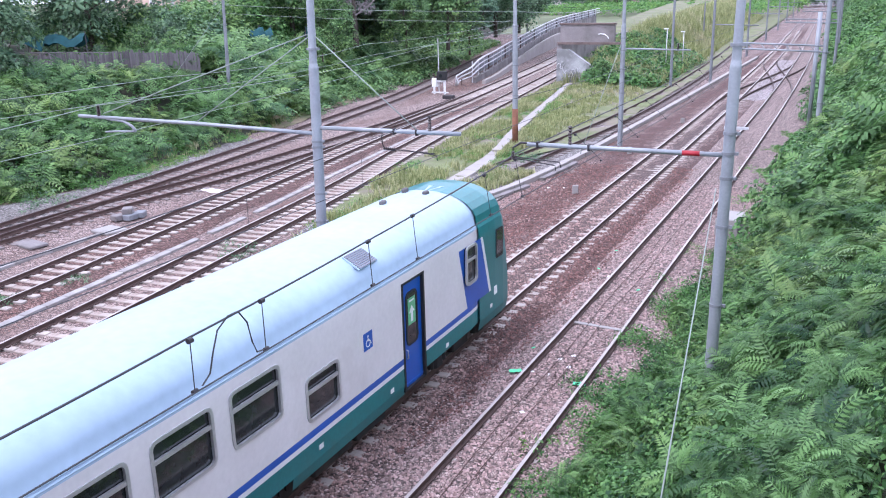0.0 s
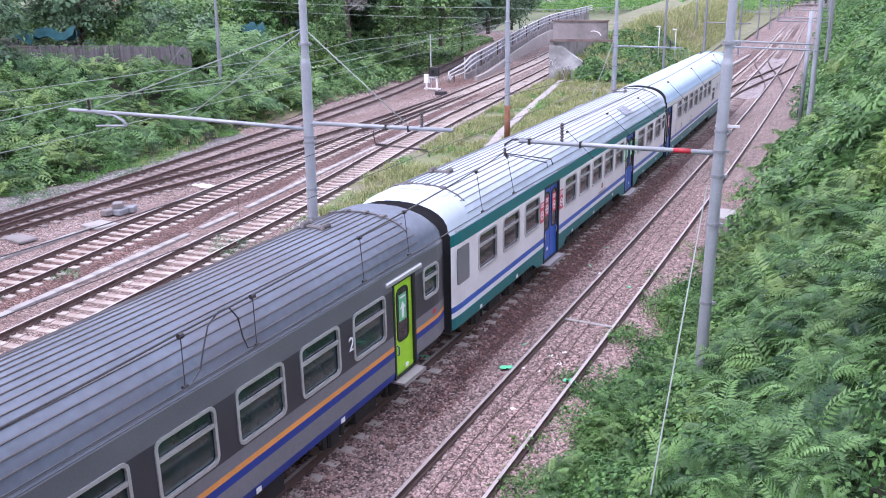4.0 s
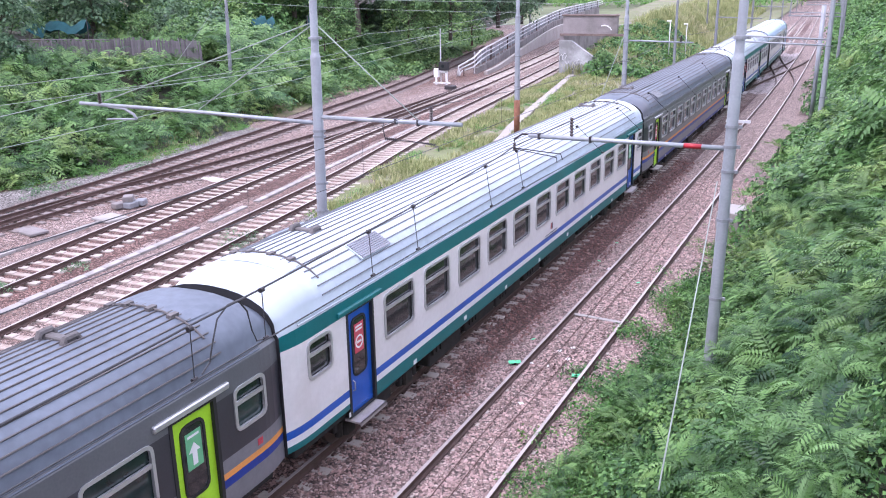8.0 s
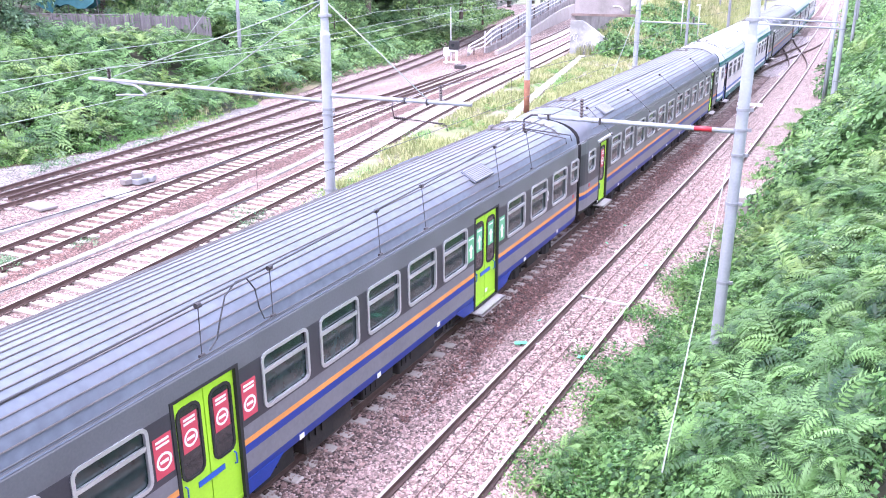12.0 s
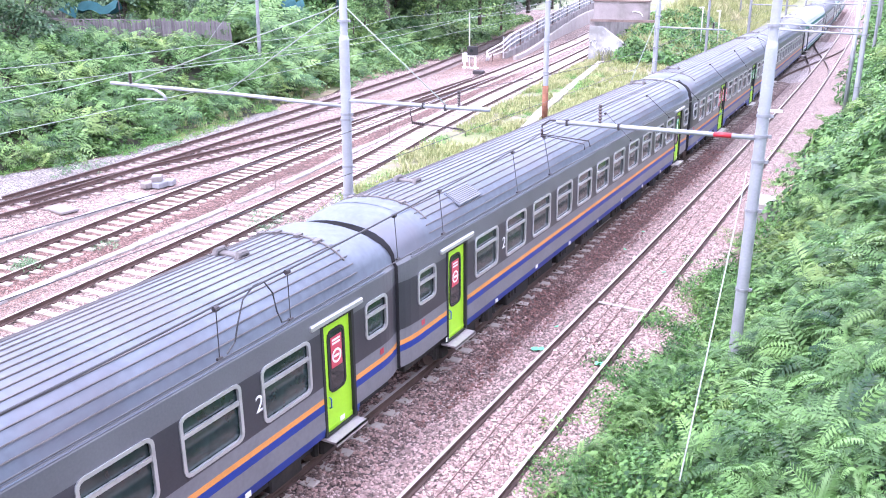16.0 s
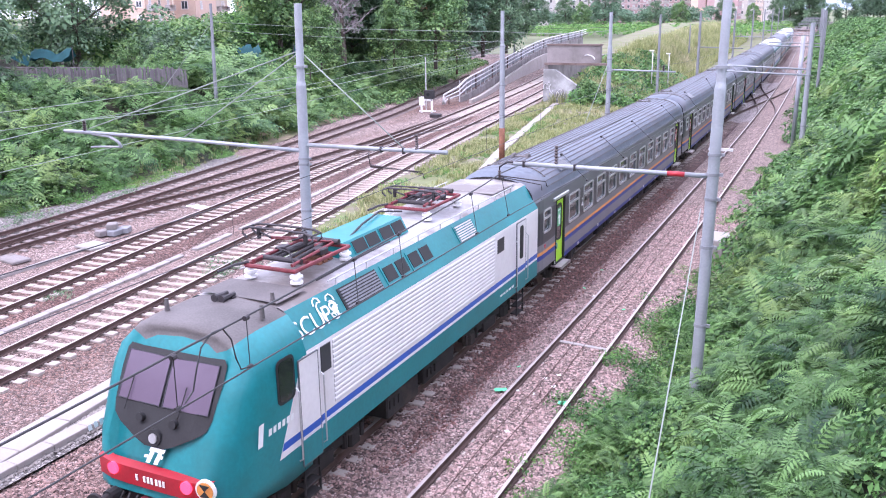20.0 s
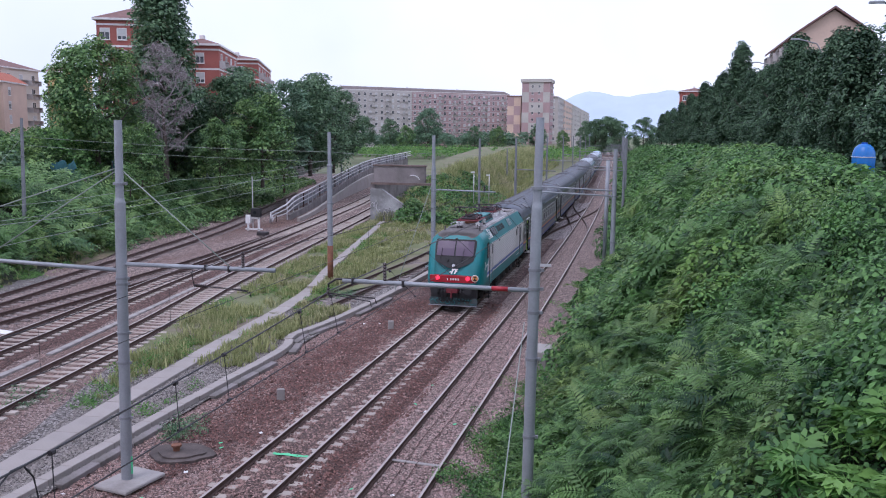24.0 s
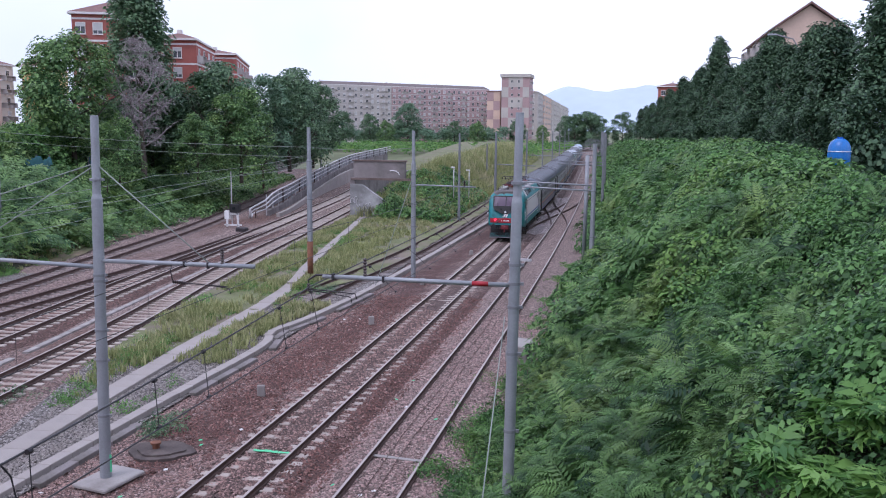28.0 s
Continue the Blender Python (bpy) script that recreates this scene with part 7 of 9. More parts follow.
# ---- the road bridge under the camera ----
rb_ = thing("road_bridge", "concrete road bridge over the tracks with a solid parapet", "bridge", kind="structure")
part("deck", Shape().box(-62, 40, -12.0, 0.3, 6.7, 7.4, cut=0.05), CONCRETE_D, rb_)
part("parapet", Shape().box(-62, 40, 0.02, 0.28, 7.4, 8.4, cut=0.03), CONCRETE_D, rb_)
part("parapet", Shape().box(-62, 40, -11.9, -11.6, 7.4, 8.4, cut=0.03), CONCRETE_D, rb_)
part("pier", Shape().box(-3.2, 20, -11, -1.0, -0.5, 6.7, cut=0.1), CONCRETE_D, rb_)
part("pier", Shape().box(-62, -44, -11, -1.0, -0.5, 6.7, cut=0.1), CONCRETE_D, rb_)

# ---- bridge end, ramp wall with railing, signal ----
bw = thing("bridge_end", "grey concrete bridge parapet with rusty edges above a painted wing wall", "bridge", kind="structure")
part("parapet", Shape().box(-28.75, -23.2, 85.0, 85.5, 3.95, 5.65, cut=0.03), CONCRETE_D, bw)
part("parapet_cap", Shape().box(-28.85, -23.1, 84.9, 85.6, 5.65, 5.8, cut=0.03), BROWN_C, bw, "brown-stained cap")
part("deck_edge", Shape().box(-29.0, -22.2, 84.8, 85.3, 3.72, 3.95, cut=0.02), BROWN_C, bw, "brown-stained deck edge")
wing = Shape()
wing.prism([(0, -0.4), (0, 3.3), (1.2, 3.3), (3.9, 1.5), (4.6, -0.4)], -0.25, 0.25, 0, Matrix.Translation((-28.9, 84.6, 0)) @ Matrix(((1, 0, 0), (0, 0, 1), (0, 1, 0))).to_4x4())
part("wing_wall", wing, GALV_W, bw, "white-painted wing wall with scribbles")
part("side_wall", Shape().box(-29.1, -28.6, 85.0, 130, -0.4, 3.7), CONCRETE_D, bw)
gm = Shape()
rng = random.Random(4)
for k in range(11):
    u, z = 0.3 + 0.3 * k, 1.5 - 0.12 * k + 0.35 * math.sin(k * 1.3)
    gm.tube([(u + rng.uniform(0.1, 0.3) * math.cos(a), z + rng.uniform(0.3, 0.55) * math.sin(a), 0.0) for a in [k + 0.9 * j for j in range(5)]], 0.045, 5)
part("graffiti", gm, GALV, bw, "white looping graffiti strokes", m=Matrix.Translation((-28.9, 84.33, 0)) @ Matrix(((1, 0, 0), (0, 0, 1), (0, 1, 0))).to_4x4())
gm2 = Shape()
gm2.tube([(0.75 * math.cos(a), 0.55 * math.sin(a), 0) for a in [0.2 + 0.45 * j for j in range(5)]], 0.05, 5)
part("graffiti", gm2, MARK, bw, "white curved graffiti strokes", m=Matrix.Translation((-24.5, 84.96, 4.2)) @ Matrix.Rotation(math.pi / 2, 4, "X"))
ramp = line([(80.5, -38.4), (85, -38.5), (111, -44.4), (150, -52.0), (230, -66.5)])
rw = thing("ramp_wall", "low grey concrete ramp wall beside the yard tracks", "wall", kind="structure")
for k in range(24):
    y = 85 + k * 5.5
    x0, x1 = ramp(y), ramp(y + 5.5)
    h0, h1 = 0.2 + 2.3 * smooth((y - 85) / 80), 0.2 + 2.3 * smooth((y - 79.5) / 80)
    s = Shape()
    s.add([(x0 - 0.2, y, -0.4), (x0 + 0.2, y, -0.4), (x1 + 0.2, y + 5.46, -0.4), (x1 - 0.2, y + 5.46, -0.4), (x0 - 0.2, y, h0), (x0 + 0.2, y, h0), (x1 + 0.2, y + 5.46, h1), (x1 - 0.2, y + 5.46, h1)],
          [(3, 2, 1, 0), (4, 5, 6, 7), (0, 1, 5, 4), (1, 2, 6, 5), (2, 3, 7, 6), (3, 0, 4, 7)])
    part("wall_panel", s, CONCRETE_D, rw)
fence = thing("railing", "pale galvanised pipe railing bending down at its near end", "railing")
for k, dz in enumerate((1.95, 1.45, 0.95)):
    pts = [(-38.6, 80.8 + 0.25 * k, -0.2), (-38.55, 81.0 + 0.3 * k, 0.2 + 0.28 * (2 - k)), (-38.2 - 0.15 * k, 84.0 + 0.3 * k, dz - 0.55), (-38.4, 86.2, dz)]
    for i in range(1, 29):
        y = 86.2 + i * 5.0
        pts.append((ramp(y) - 0.05, y, dz + 2.3 * smooth((y - 85) / 80) * 0.9))
    part("rail_pipe", Shape().tube(pts, 0.10 if k == 0 else 0.07, 8), GALV, fence, smooth=True)
for i in range(46):
    y = 82.0 + i * 3.0
    z = 2.3 * smooth((y - 85) / 80) * 0.9
    if y < 84:
        z = -1.6
    part("post", Shape().box(ramp(y) - 0.11, ramp(y) - 0.01, y - 0.05, y + 0.05, -0.3, 1.95 + z), GALV if i % 4 else RAIL_R, fence)
for i in range(44):
    y = 86.4 + i * 3.0
    z0, z1 = 2.3 * smooth((y - 85) / 80) * 0.9, 2.3 * smooth((y - 82) / 80) * 0.9
    xa, xb = ramp(y) - 0.12, ramp(y + 2.9) - 0.12
    part("infill_panel", Shape().add([(xa, y, z0 + 0.45), (xb, y + 2.86, z1 + 0.45), (xb, y + 2.86, z1 + 1.72), (xa, y, z0 + 1.72), (xa - 0.03, y, z0 + 0.45), (xb - 0.03, y + 2.86, z1 + 0.45), (xb - 0.03, y + 2.86, z1 + 1.72), (xa - 0.03, y, z0 + 1.72)],
                                     [(0, 1, 2, 3), (7, 6, 5, 4), (3, 2, 6, 7), (0, 4, 5, 1)]), MAST_D, fence)
lg_ = thing("ramp_ledge", "pale low concrete ledge beside the yard track", "kerb", kind="structure")
for k in range(16):
    y = 84.0 + k * 4.0
    x0, x1 = ramp(y) + 1.55, ramp(y + 4) + 1.55
    h0, h1 = 0.05 + 1.7 * smooth((y - 86) / 60), 0.05 + 1.7 * smooth((y - 82) / 60)
    part("slab", Shape().add([(x0 - 0.18, y, -0.4), (x0 + 0.18, y, -0.4), (x1 + 0.18, y + 3.97, -0.4), (x1 - 0.18, y + 3.97, -0.4), (x0 - 0.18, y, h0), (x0 + 0.18, y, h0), (x1 + 0.18, y + 3.97, h1), (x1 - 0.18, y + 3.97, h1)],
                             [(3, 2, 1, 0), (4, 5, 6, 7), (0, 1, 5, 4), (1, 2, 6, 5), (2, 3, 7, 6), (3, 0, 4, 7)]), CONCRETE_P, lg_)
sg = thing("ground_signal", "low white shunting signal with a black lamp box", "signal", pose(-37.0, 73.9, -0.25))
for dx in (-0.55, 0.55):
    part("leg", Shape().box(dx - 0.07, dx + 0.07, -0.1, 0.1, 0, 1.35), MARK, sg)
part("crossbar", Shape().box(-0.8, 0.9, -0.1, 0.1, 0.1, 0.22), MARK, sg)
part("crossbar", Shape().box(-0.6, 0.6, -0.1, 0.1, 1.15, 1.3), MARK, sg)
part("lamp_box", Shape().box(-0.2, 0.75, -0.2, 0.25, 1.35, 2.15, cut=0.04), RUBBER, sg, "black lamp box")
part("lens", Shape().disc((0.25, -0.22, 1.75), (0, 1, 0), 0.16, 0.05, 12), GLASS, sg)
part("cabinet", Shape().box(-0.75, -0.25, -0.18, 0.18, 0.7, 1.5, cut=0.03), MARK, sg, "white cabinet")
pm = thing("point_motor", "small dark point motor beside the rails", "point machine", pose(-34.4, 70.5, -0.22), shape=Shape().box(-0.5, 0.5, -0.3, 0.3, 0, 0.35, cut=0.06), mats=IRON)

# ---- west side: paling fence, netting, shed ----
pf = thing("paling_fence", "old grey fence of uneven wooden boards", "fence")
rng = random.Random(9)
for k in range(150):
    u = k / 149
    x, y = -62.0 + 15.5 * u, 44.6 + 7.2 * u
    z = bank_left(x, y) - 0.3
    h = rng.uniform(1.65, 1.95)
    part("board", Shape().box(-0.058, 0.058, -0.012, 0.012, -0.3, h), WOOD, pf, m=Matrix.LocRotScale((x, y, z), Euler((rng.uniform(-0.03, 0.03), rng.uniform(-0.025, 0.025), 0.45 + rng.uniform(-0.1, 0.1))), None))
for z in (0.6, 1.6):
    part("cross_rail", Shape().tube([(-62.0, 44.7, bank_left(-62, 44.6) + z), (-54.2, 48.3, bank_left(-54.2, 48.2) + z), (-46.5, 51.9, bank_left(-46.5, 51.8) + z)], 0.04, 6), WOOD, pf)
pf2 = thing("corrugated_fence", "dark red-brown sheet fence with faded graffiti", "fence")
for k in range(16):
    u = k / 15
    x, y = -50.5 - 6.5 * u, 66 + 16 * u
    part("sheet", Shape().box(-0.6, 0.6, -0.02, 0.02, -0.2, 2.3), [RAIL_R, WOOD, CONCRETE_D][k % 3], pf2, m=pose(x, y, bank_left(x, y), 0, 0, 112 + (k % 2) * 4))
gq = Shape()
for k in range(3):
    gq.tube([(0.45 * k + 0.25 * math.cos(a), 0.45 * math.sin(a), 0) for a in [0.6 + 0.8 * j for j in range(6)]], 0.05, 5)
part("graffiti", gq, MARK, pf2, "white looping graffiti strokes", m=Matrix.Translation((-51.3, 68.6, bank_left(-51.5, 69) + 1.4)) @ Matrix(((-0.38, 0, 0.92), (0.92, 0, 0.38), (0, 1, 0))).to_4x4())


def net(x, y, z, w, d, turn, seed):
    """A slack sheet of netting on a few poles."""
    rng = np.random.default_rng(seed)
    t = thing("shade_net", "turquoise netting slung over garden poles", "netting", pose(x, y, z, 0, 0, turn), group="garden nets")
    n = 14
    v = [((i / n - 0.5) * w, (j / 5 - 0.5) * d, 0.5 * math.cos(i * 0.9) * 0.4 - 0.35 * abs(j - 2.5) + 0.12 * rng.normal()) for i in range(n + 1) for j in range(6)]
    f = [(i * 6 + j, (i + 1) * 6 + j, (i + 1) * 6 + j + 1, i * 6 + j + 1) for i in range(n) for j in range(5)]
    part("net", Shape().add(v, f), NETTING, t, smooth=True)
    for q in (-w / 2, 0, w / 2):
        part("pole", Shape().tube([(q, 0, 0.2), (q, 0, -2.6)], 0.035, 6), WOOD, t)


net(-62, 52, 6.5, 5.0, 1.4, 25, 1)
net(-54, 69, 6.2, 2.4, 1.2, 60, 2)
net(-52.5, 76, 5.8, 1.8, 1.0, 60, 3)

# ---- east street edge: blue sign, grey panel, street lamps ----
bt = thing("water_tank", "blue plastic water tank with a rounded top behind the hedge", "tank", pose(8.37, 39.4, 6.9))
prof_t = [(0.40, 0.0), (0.45, 0.05), (0.45, 0.55), (0.43, 0.58), (0.46, 0.62), (0.46, 1.35), (0.44, 1.55), (0.36, 1.75), (0.22, 1.88), (0.0, 1.93)]
tv_ = [(r * math.cos(2 * math.pi * k / 24), r * math.sin(2 * math.pi * k / 24), z) for r, z in prof_t for k in range(24)]
part("drum", Shape().add(tv_, [(i * 24 + k, i * 24 + (k + 1) % 24, (i + 1) * 24 + (k + 1) % 24, (i + 1) * 24 + k) for i in range(len(prof_t) - 1) for k in range(24)]), BLUE_TANK, bt, smooth=True)
part("lid", Shape().disc((0, 0, 1.93), (0, 0, 1), 0.12, 0.08, 16), BLUE, bt)
part("hoop", Shape().tube([(0.465 * math.cos(2 * math.pi * k / 24), 0.465 * math.sin(2 * math.pi * k / 24), 1.36) for k in range(25)], 0.02, 6), GALV, bt)
gp = thing("grey_panel", "weathered grey upright panel on the crest of the bank", "panel", pose(7.2, 37.5, 6.3, 0, 0, -10))
for k in range(4):
    part("board", Shape().box(-0.34 + 0.17 * k, -0.18 + 0.17 * k, -0.03, 0.03, 0, 1.5 + 0.03 * (k % 2), cut=0.008), WOOD, gp)
for y, top in ((46, 15.5), (72, 16.5), (100, 17.0), (130, 17.0)):
    sl = thing("street_lamp", "tall street lamp with a bent arm among the trees", "street lamp", pose(11.8, y, 7.0), group="street lamps")
    h = top - 7.0
    part("pole", Shape().tube([(0, 0, 0), (0, 0, h - 1), (-0.4, 0, h - 0.35), (-1.7, 0, h)], 0.05, 8), MAST_D, sl, smooth=True)
    part("lamp_head", Shape().box(-2.3, -1.6, -0.12, 0.12, h - 0.05, h + 0.07, cut=0.04), MAST, sl)


# ---- vegetation ----
def frond(length, pairs, leaf, droop, rng, wide=0.3):
    """A feathered leaf along +x: an arching stalk with leaflets hanging in a rank to each side."""
    v, f = [], []

    def stalk(u):
        return np.array([length * u * (1 - 0.12 * droop * u), 0.0, length * (0.42 * u - droop * u * u * 0.55)])
    for k in range(pairs):
        u = 0.12 + 0.88 * k / (pairs - 1)
        p, o = stalk(u), len(v)
        size = leaf * (0.55 + 0.6 * math.sin(math.pi * min(1.0, 0.25 + 0.72 * u))) * rng.uniform(0.88, 1.1)
        for side in (1, -1):
            base = p + np.array([0, 0.005 * side, 0])
            a = side * (1.25 - 0.35 * u + rng.normal(0, 0.06))
            d = np.array([math.cos(a), math.sin(a), 0.0])
            w = np.array([-math.sin(a), math.cos(a), 0.0]) * size * wide * 0.5
            sag = 0.20 + rng.normal(0, 0.08)
            v += [base, base + d * size * 0.42 + w + np.array([0, 0, size * 0.02]), base + d * size - np.array([0, 0, size * (sag + 0.12)]), base + d * size * 0.42 - w - np.array([0, 0, size * 0.06])]
        f += [(o, o + 1, o + 2, o + 3), (o + 4, o + 5, o + 6, o + 7)]
        if k:
            f.append((o - 8, o, o + 4, o - 4))
    return np.array(v), np.array(f)


def plant(seed, fronds, length, pairs, leaf, height, wide=0.3):
    """Feathered leaves in a spiral round a short stem."""
    rng = np.random.default_rng(seed)
    vs, fs, o = [], [], 0
    for k in range(fronds):
        v, f = frond(length * rng.uniform(0.7, 1.15), pairs, leaf, rng.uniform(0.75, 1.3), rng, wide)
        a, e = k * 2.4 + rng.normal(0, 0.25), rng.uniform(-0.15, 0.75)
        x, z = v[:, 0] * math.cos(e) - v[:, 2] * math.sin(e), v[:, 0] * math.sin(e) + v[:, 2] * math.cos(e)
        x, y = x * math.cos(a) - v[:, 1] * math.sin(a), x * math.sin(a) + v[:, 1] * math.cos(a)
        z = z + height * (0.55 + 0.5 * k / fronds)
        vs.append(np.stack([x, y, z], -1))
        fs.append(f + o)
        o += len(v)
    return np.concatenate(vs), np.concatenate(fs)


def clump(seed, leaves, radius, leaf, flat=0.7, wide=0.6):
    """Broad leaves over a rounded, uneven clump."""
    rng = np.random.default_rng(seed)
    d = rng.normal(0, 1, (leaves, 3))
    d[:, 2] = np.abs(d[:, 2]) * 0.9
    d /= np.linalg.norm(d, axis=1)[:, None]
    p = d * radius * rng.uniform(0.55, 1.05, (leaves, 1)) * np.array([1, 1, flat])
    n = d + rng.normal(0, 0.55, (leaves, 3)) + np.array([0, 0, 0.35])
    n /= np.linalg.norm(n, axis=1)[:, None]
    t = np.cross(n, rng.normal(0, 1, (leaves, 3)))
    t /= np.linalg.norm(t, axis=1)[:, None]
    b = np.cross(n, t)
    s = leaf * rng.uniform(0.7, 1.25, (leaves, 1))
    v = np.stack([p - t * s * 0.6 + b * s * wide * 0.25, p - b * s * wide * 0.7 + n * s * 0.08, p + t * s * 0.6], 1).reshape(-1, 3)
    return v, np.arange(leaves * 3).reshape(-1, 3)


def carpet(seed, leaves, radius, leaf, flat=0.45):
    """Broad folded leaves lying over a low mound like tiles, facing up and outwards."""
    rng = np.random.default_rng(seed)
    a, r = rng.uniform(0, 2 * np.pi, leaves), radius * np.sqrt(rng.random(leaves))
    z = flat * radius * np.cos(r / radius * 1.45) + rng.normal(0, 0.05 * radius, leaves)
    p = np.stack([r * np.cos(a), r * np.sin(a), z], -1)
    n = np.stack([np.cos(a) * r / radius * 0.8, np.sin(a) * r / radius * 0.8, np.ones(leaves)], -1) + rng.normal(0, 0.28, (leaves, 3))
    n /= np.linalg.norm(n, axis=1)[:, None]
    t = np.cross(n, rng.normal(0, 1, (leaves, 3)))
    t /= np.linalg.norm(t, axis=1)[:, None]
    b = np.cross(n, t)
    s = leaf * rng.uniform(0.65, 1.3, (leaves, 1))
    v = np.stack([p - t * s * 0.5, p + b * s * 0.36 + n * s * 0.10, p + t * s * 0.55 - n * s * 0.08, p - b * s * 0.36 + n * s * 0.10], 1).reshape(-1, 3)
    return v, np.arange(leaves * 4).reshape(-1, 4)


def tuft(seed, blades, height):
    rng = np.random.default_rng(seed)
    v, f = [], []
    for k in range(blades):
        a, h, l = rng.uniform(0, 2 * np.pi), height * rng.uniform(0.5, 1.2), rng.uniform(0.15, 0.6)
        p, d, w = rng.normal(0, 0.12, 2), np.array([math.cos(a), math.sin(a)]), 0.012 + 0.012 * rng.random()
        n = np.array([-d[1], d[0]]) * w
        o = len(v)
        m_, e = p + d * l * h * 0.35, p + d * l * h
        v += [(*(p - n), 0), (*(p + n), 0), (*(m_ + n), h * 0.65), (*(m_ - n), h * 0.65), (*(e + n * 0.25), h), (*(e - n * 0.25), h)]
        f += [(o, o + 1, o + 2, o + 3), (o + 3, o + 2, o + 4, o + 5)]
    return np.array(v), np.array(f)


def spread(n, left, right, y0, y1, height, seed, keep=None, power=1.0):
    """Random places between two lines; height: the ground."""
    rng = np.random.default_rng(seed)
    out = []
    while len(out) < n:
        y = y0 + (y1 - y0) * rng.random() ** power
        a, b = left(y), right(y)
        x = a + (b - a) * rng.random()
        if keep is None or keep(x, y, rng):
            out.append((x, y, height(x, y)))
    return np.array(out)


def stuff(name, label, templates, places, scales, mats, seed, tilt=0.22, category="shrubs", lean=(0.0, 0.0)):
    v, f = scatter(templates, places, scales, seed, tilt, lean=lean)
    return tagged(new(name, big_mesh(name, v, f, mats)), label, category, "", "stuff")


def patchy(scale, at, z=0.0):
    return lambda x, y, rng: noise.noise((x * scale, y * scale, z)) + rng.normal(0, 0.12) > at


vr = np.random.default_rng(77)
FERN = [plant(s, 9, 0.70, 11, 0.130, 0.62, 0.28) for s in range(6)]
FERN_MID = [plant(20 + s, 8, 1.0, 7, 0.24, 0.85, 0.36) for s in range(4)]
BRAMBLE = [clump(40 + s, 95, 0.50, 0.088, 0.75) for s in range(4)]
CARPET = [carpet(45 + s, 150, 0.72, 0.098) for s in range(5)]
CARPET_MID = [carpet(35 + s, 105, 1.0, 0.18, 0.7) for s in range(4)]
BUSH_MID = [carpet(50 + s, 75, 0.85, 0.20, 0.85) for s in range(4)]
BUSH_FAR = [carpet(60 + s, 80, 1.35, 0.33, 0.8) for s in range(4)]
THICKET = [carpet(65 + s, 105, 1.5, 0.36, 0.85) for s in range(4)]
LOW = [clump(70 + s, 34, 0.22, 0.065, 0.6) for s in range(3)]


def east_edge(d):
    return lambda y: foot_right(y) + d


def lump(x, y):
    """Where the thicket stands higher or lower."""
    return noise.noise((x * 0.38, y * 0.38, 9)) + 0.5 * noise.noise((x * 0.9, y * 0.9, 4))


def carpeted(x, y):
    """Where broad-leaved creepers, not ailanthus, cover the bank."""
    d = x - foot_right(y)
    return noise.noise((x * 0.2, y * 0.16, 21)) + 0.55 * smooth((d - 5.0) / 3.0) > 0.22


def rise_of(x, y, k=1.0):
    """How tall the growth stands: low at the ballast's edge, in mounds higher up."""
    return (1 - 0.4 * smooth((x - foot_right(y) - 7.5) / 2)) * (0.95 + 0.75 * max(-0.45, lump(x * k, y * k))) * (0.5 + 0.5 * smooth((x - foot_right(y) - 1.7) / 2.0)) * (0.7 + 0.3 * smooth((y - 9) / 8))


near = spread(1300, east_edge(1.6), east_edge(11.8), 6, 31, bank_right, 1, lambda x, y, r: (not carpeted(x, y) or r.random() < 0.12) and lump(x, y) > -0.24 and (y > 12.5 or x < 0.3))
near[:, 2] += 0.55 * vr.random(len(near)) ** 2
stuff("ailanthus_thicket", "dense young ailanthus shrubs with feathered green leaves", FERN, near, np.array([rise_of(p[0], p[1]) * (0.8 + 0.45 * vr.random()) for p in near]), LEAF_A, 2, tilt=0.26, lean=(-0.20, -0.10))
fill = spread(1400, east_edge(1.6), east_edge(12.8), 5, 31, bank_right, 3, lambda x, y, r: (carpeted(x, y) or r.random() < 0.15) and lump(x, y) > -0.34)
fill[:, 2] += np.array([0.25 + 0.55 * max(-0.3, lump(p[0], p[1])) for p in fill])
stuff("creeper_carpet", "carpet of broad-leaved green creepers over the bank", CARPET, fill, 0.75 + 0.5 * vr.random(len(fill)), LEAF_B, 4, tilt=0.3, lean=(-0.35, -0.15))
under = spread(1000, east_edge(1.3), east_edge(12.5), 5, 31, bank_right, 63)
stuff("bramble_thicket", "dense bramble with small green leaves covering the bank", BRAMBLE, under, np.array([0.7 * rise_of(p[0], p[1]) + 0.35 * vr.random() for p in under]), LEAF_B, 64)
lumps = spread(150, east_edge(4.0), east_edge(12), 7, 32, bank_right, 61, lambda x, y, r: lump(x, y) > 0.05)
BUSH_NEAR = [clump(55 + s, 230, 0.85, 0.12, 0.8) for s in range(3)]
stuff("bank_bushes", "rounded leafy bushes standing out of the thicket", BUSH_NEAR, lumps, 0.5 + 0.6 * vr.random(len(lumps)), LEAF_E, 62)
mid = spread(1000, east_edge(2.1), east_edge(11.8), 30, 78, bank_right, 5, lambda x, y, r: noise.noise((x * 0.15, y * 0.15, 1)) > -0.15, 1.15)
stuff("ailanthus_thicket", "dense ailanthus shrubs farther along the bank", FERN_MID, mid, np.array([rise_of(p[0], p[1], 0.6) * (0.75 + 0.5 * vr.random()) for p in mid]), LEAF_A, 6, tilt=0.28, lean=(-0.2, -0.1))
fill = spread(1500, east_edge(1.8), east_edge(12.5), 30, 85, bank_right, 7, None, 1.1)
fill[:, 2] += np.array([0.2 + 0.7 * max(-0.3, lump(p[0] * 0.6, p[1] * 0.6)) for p in fill])
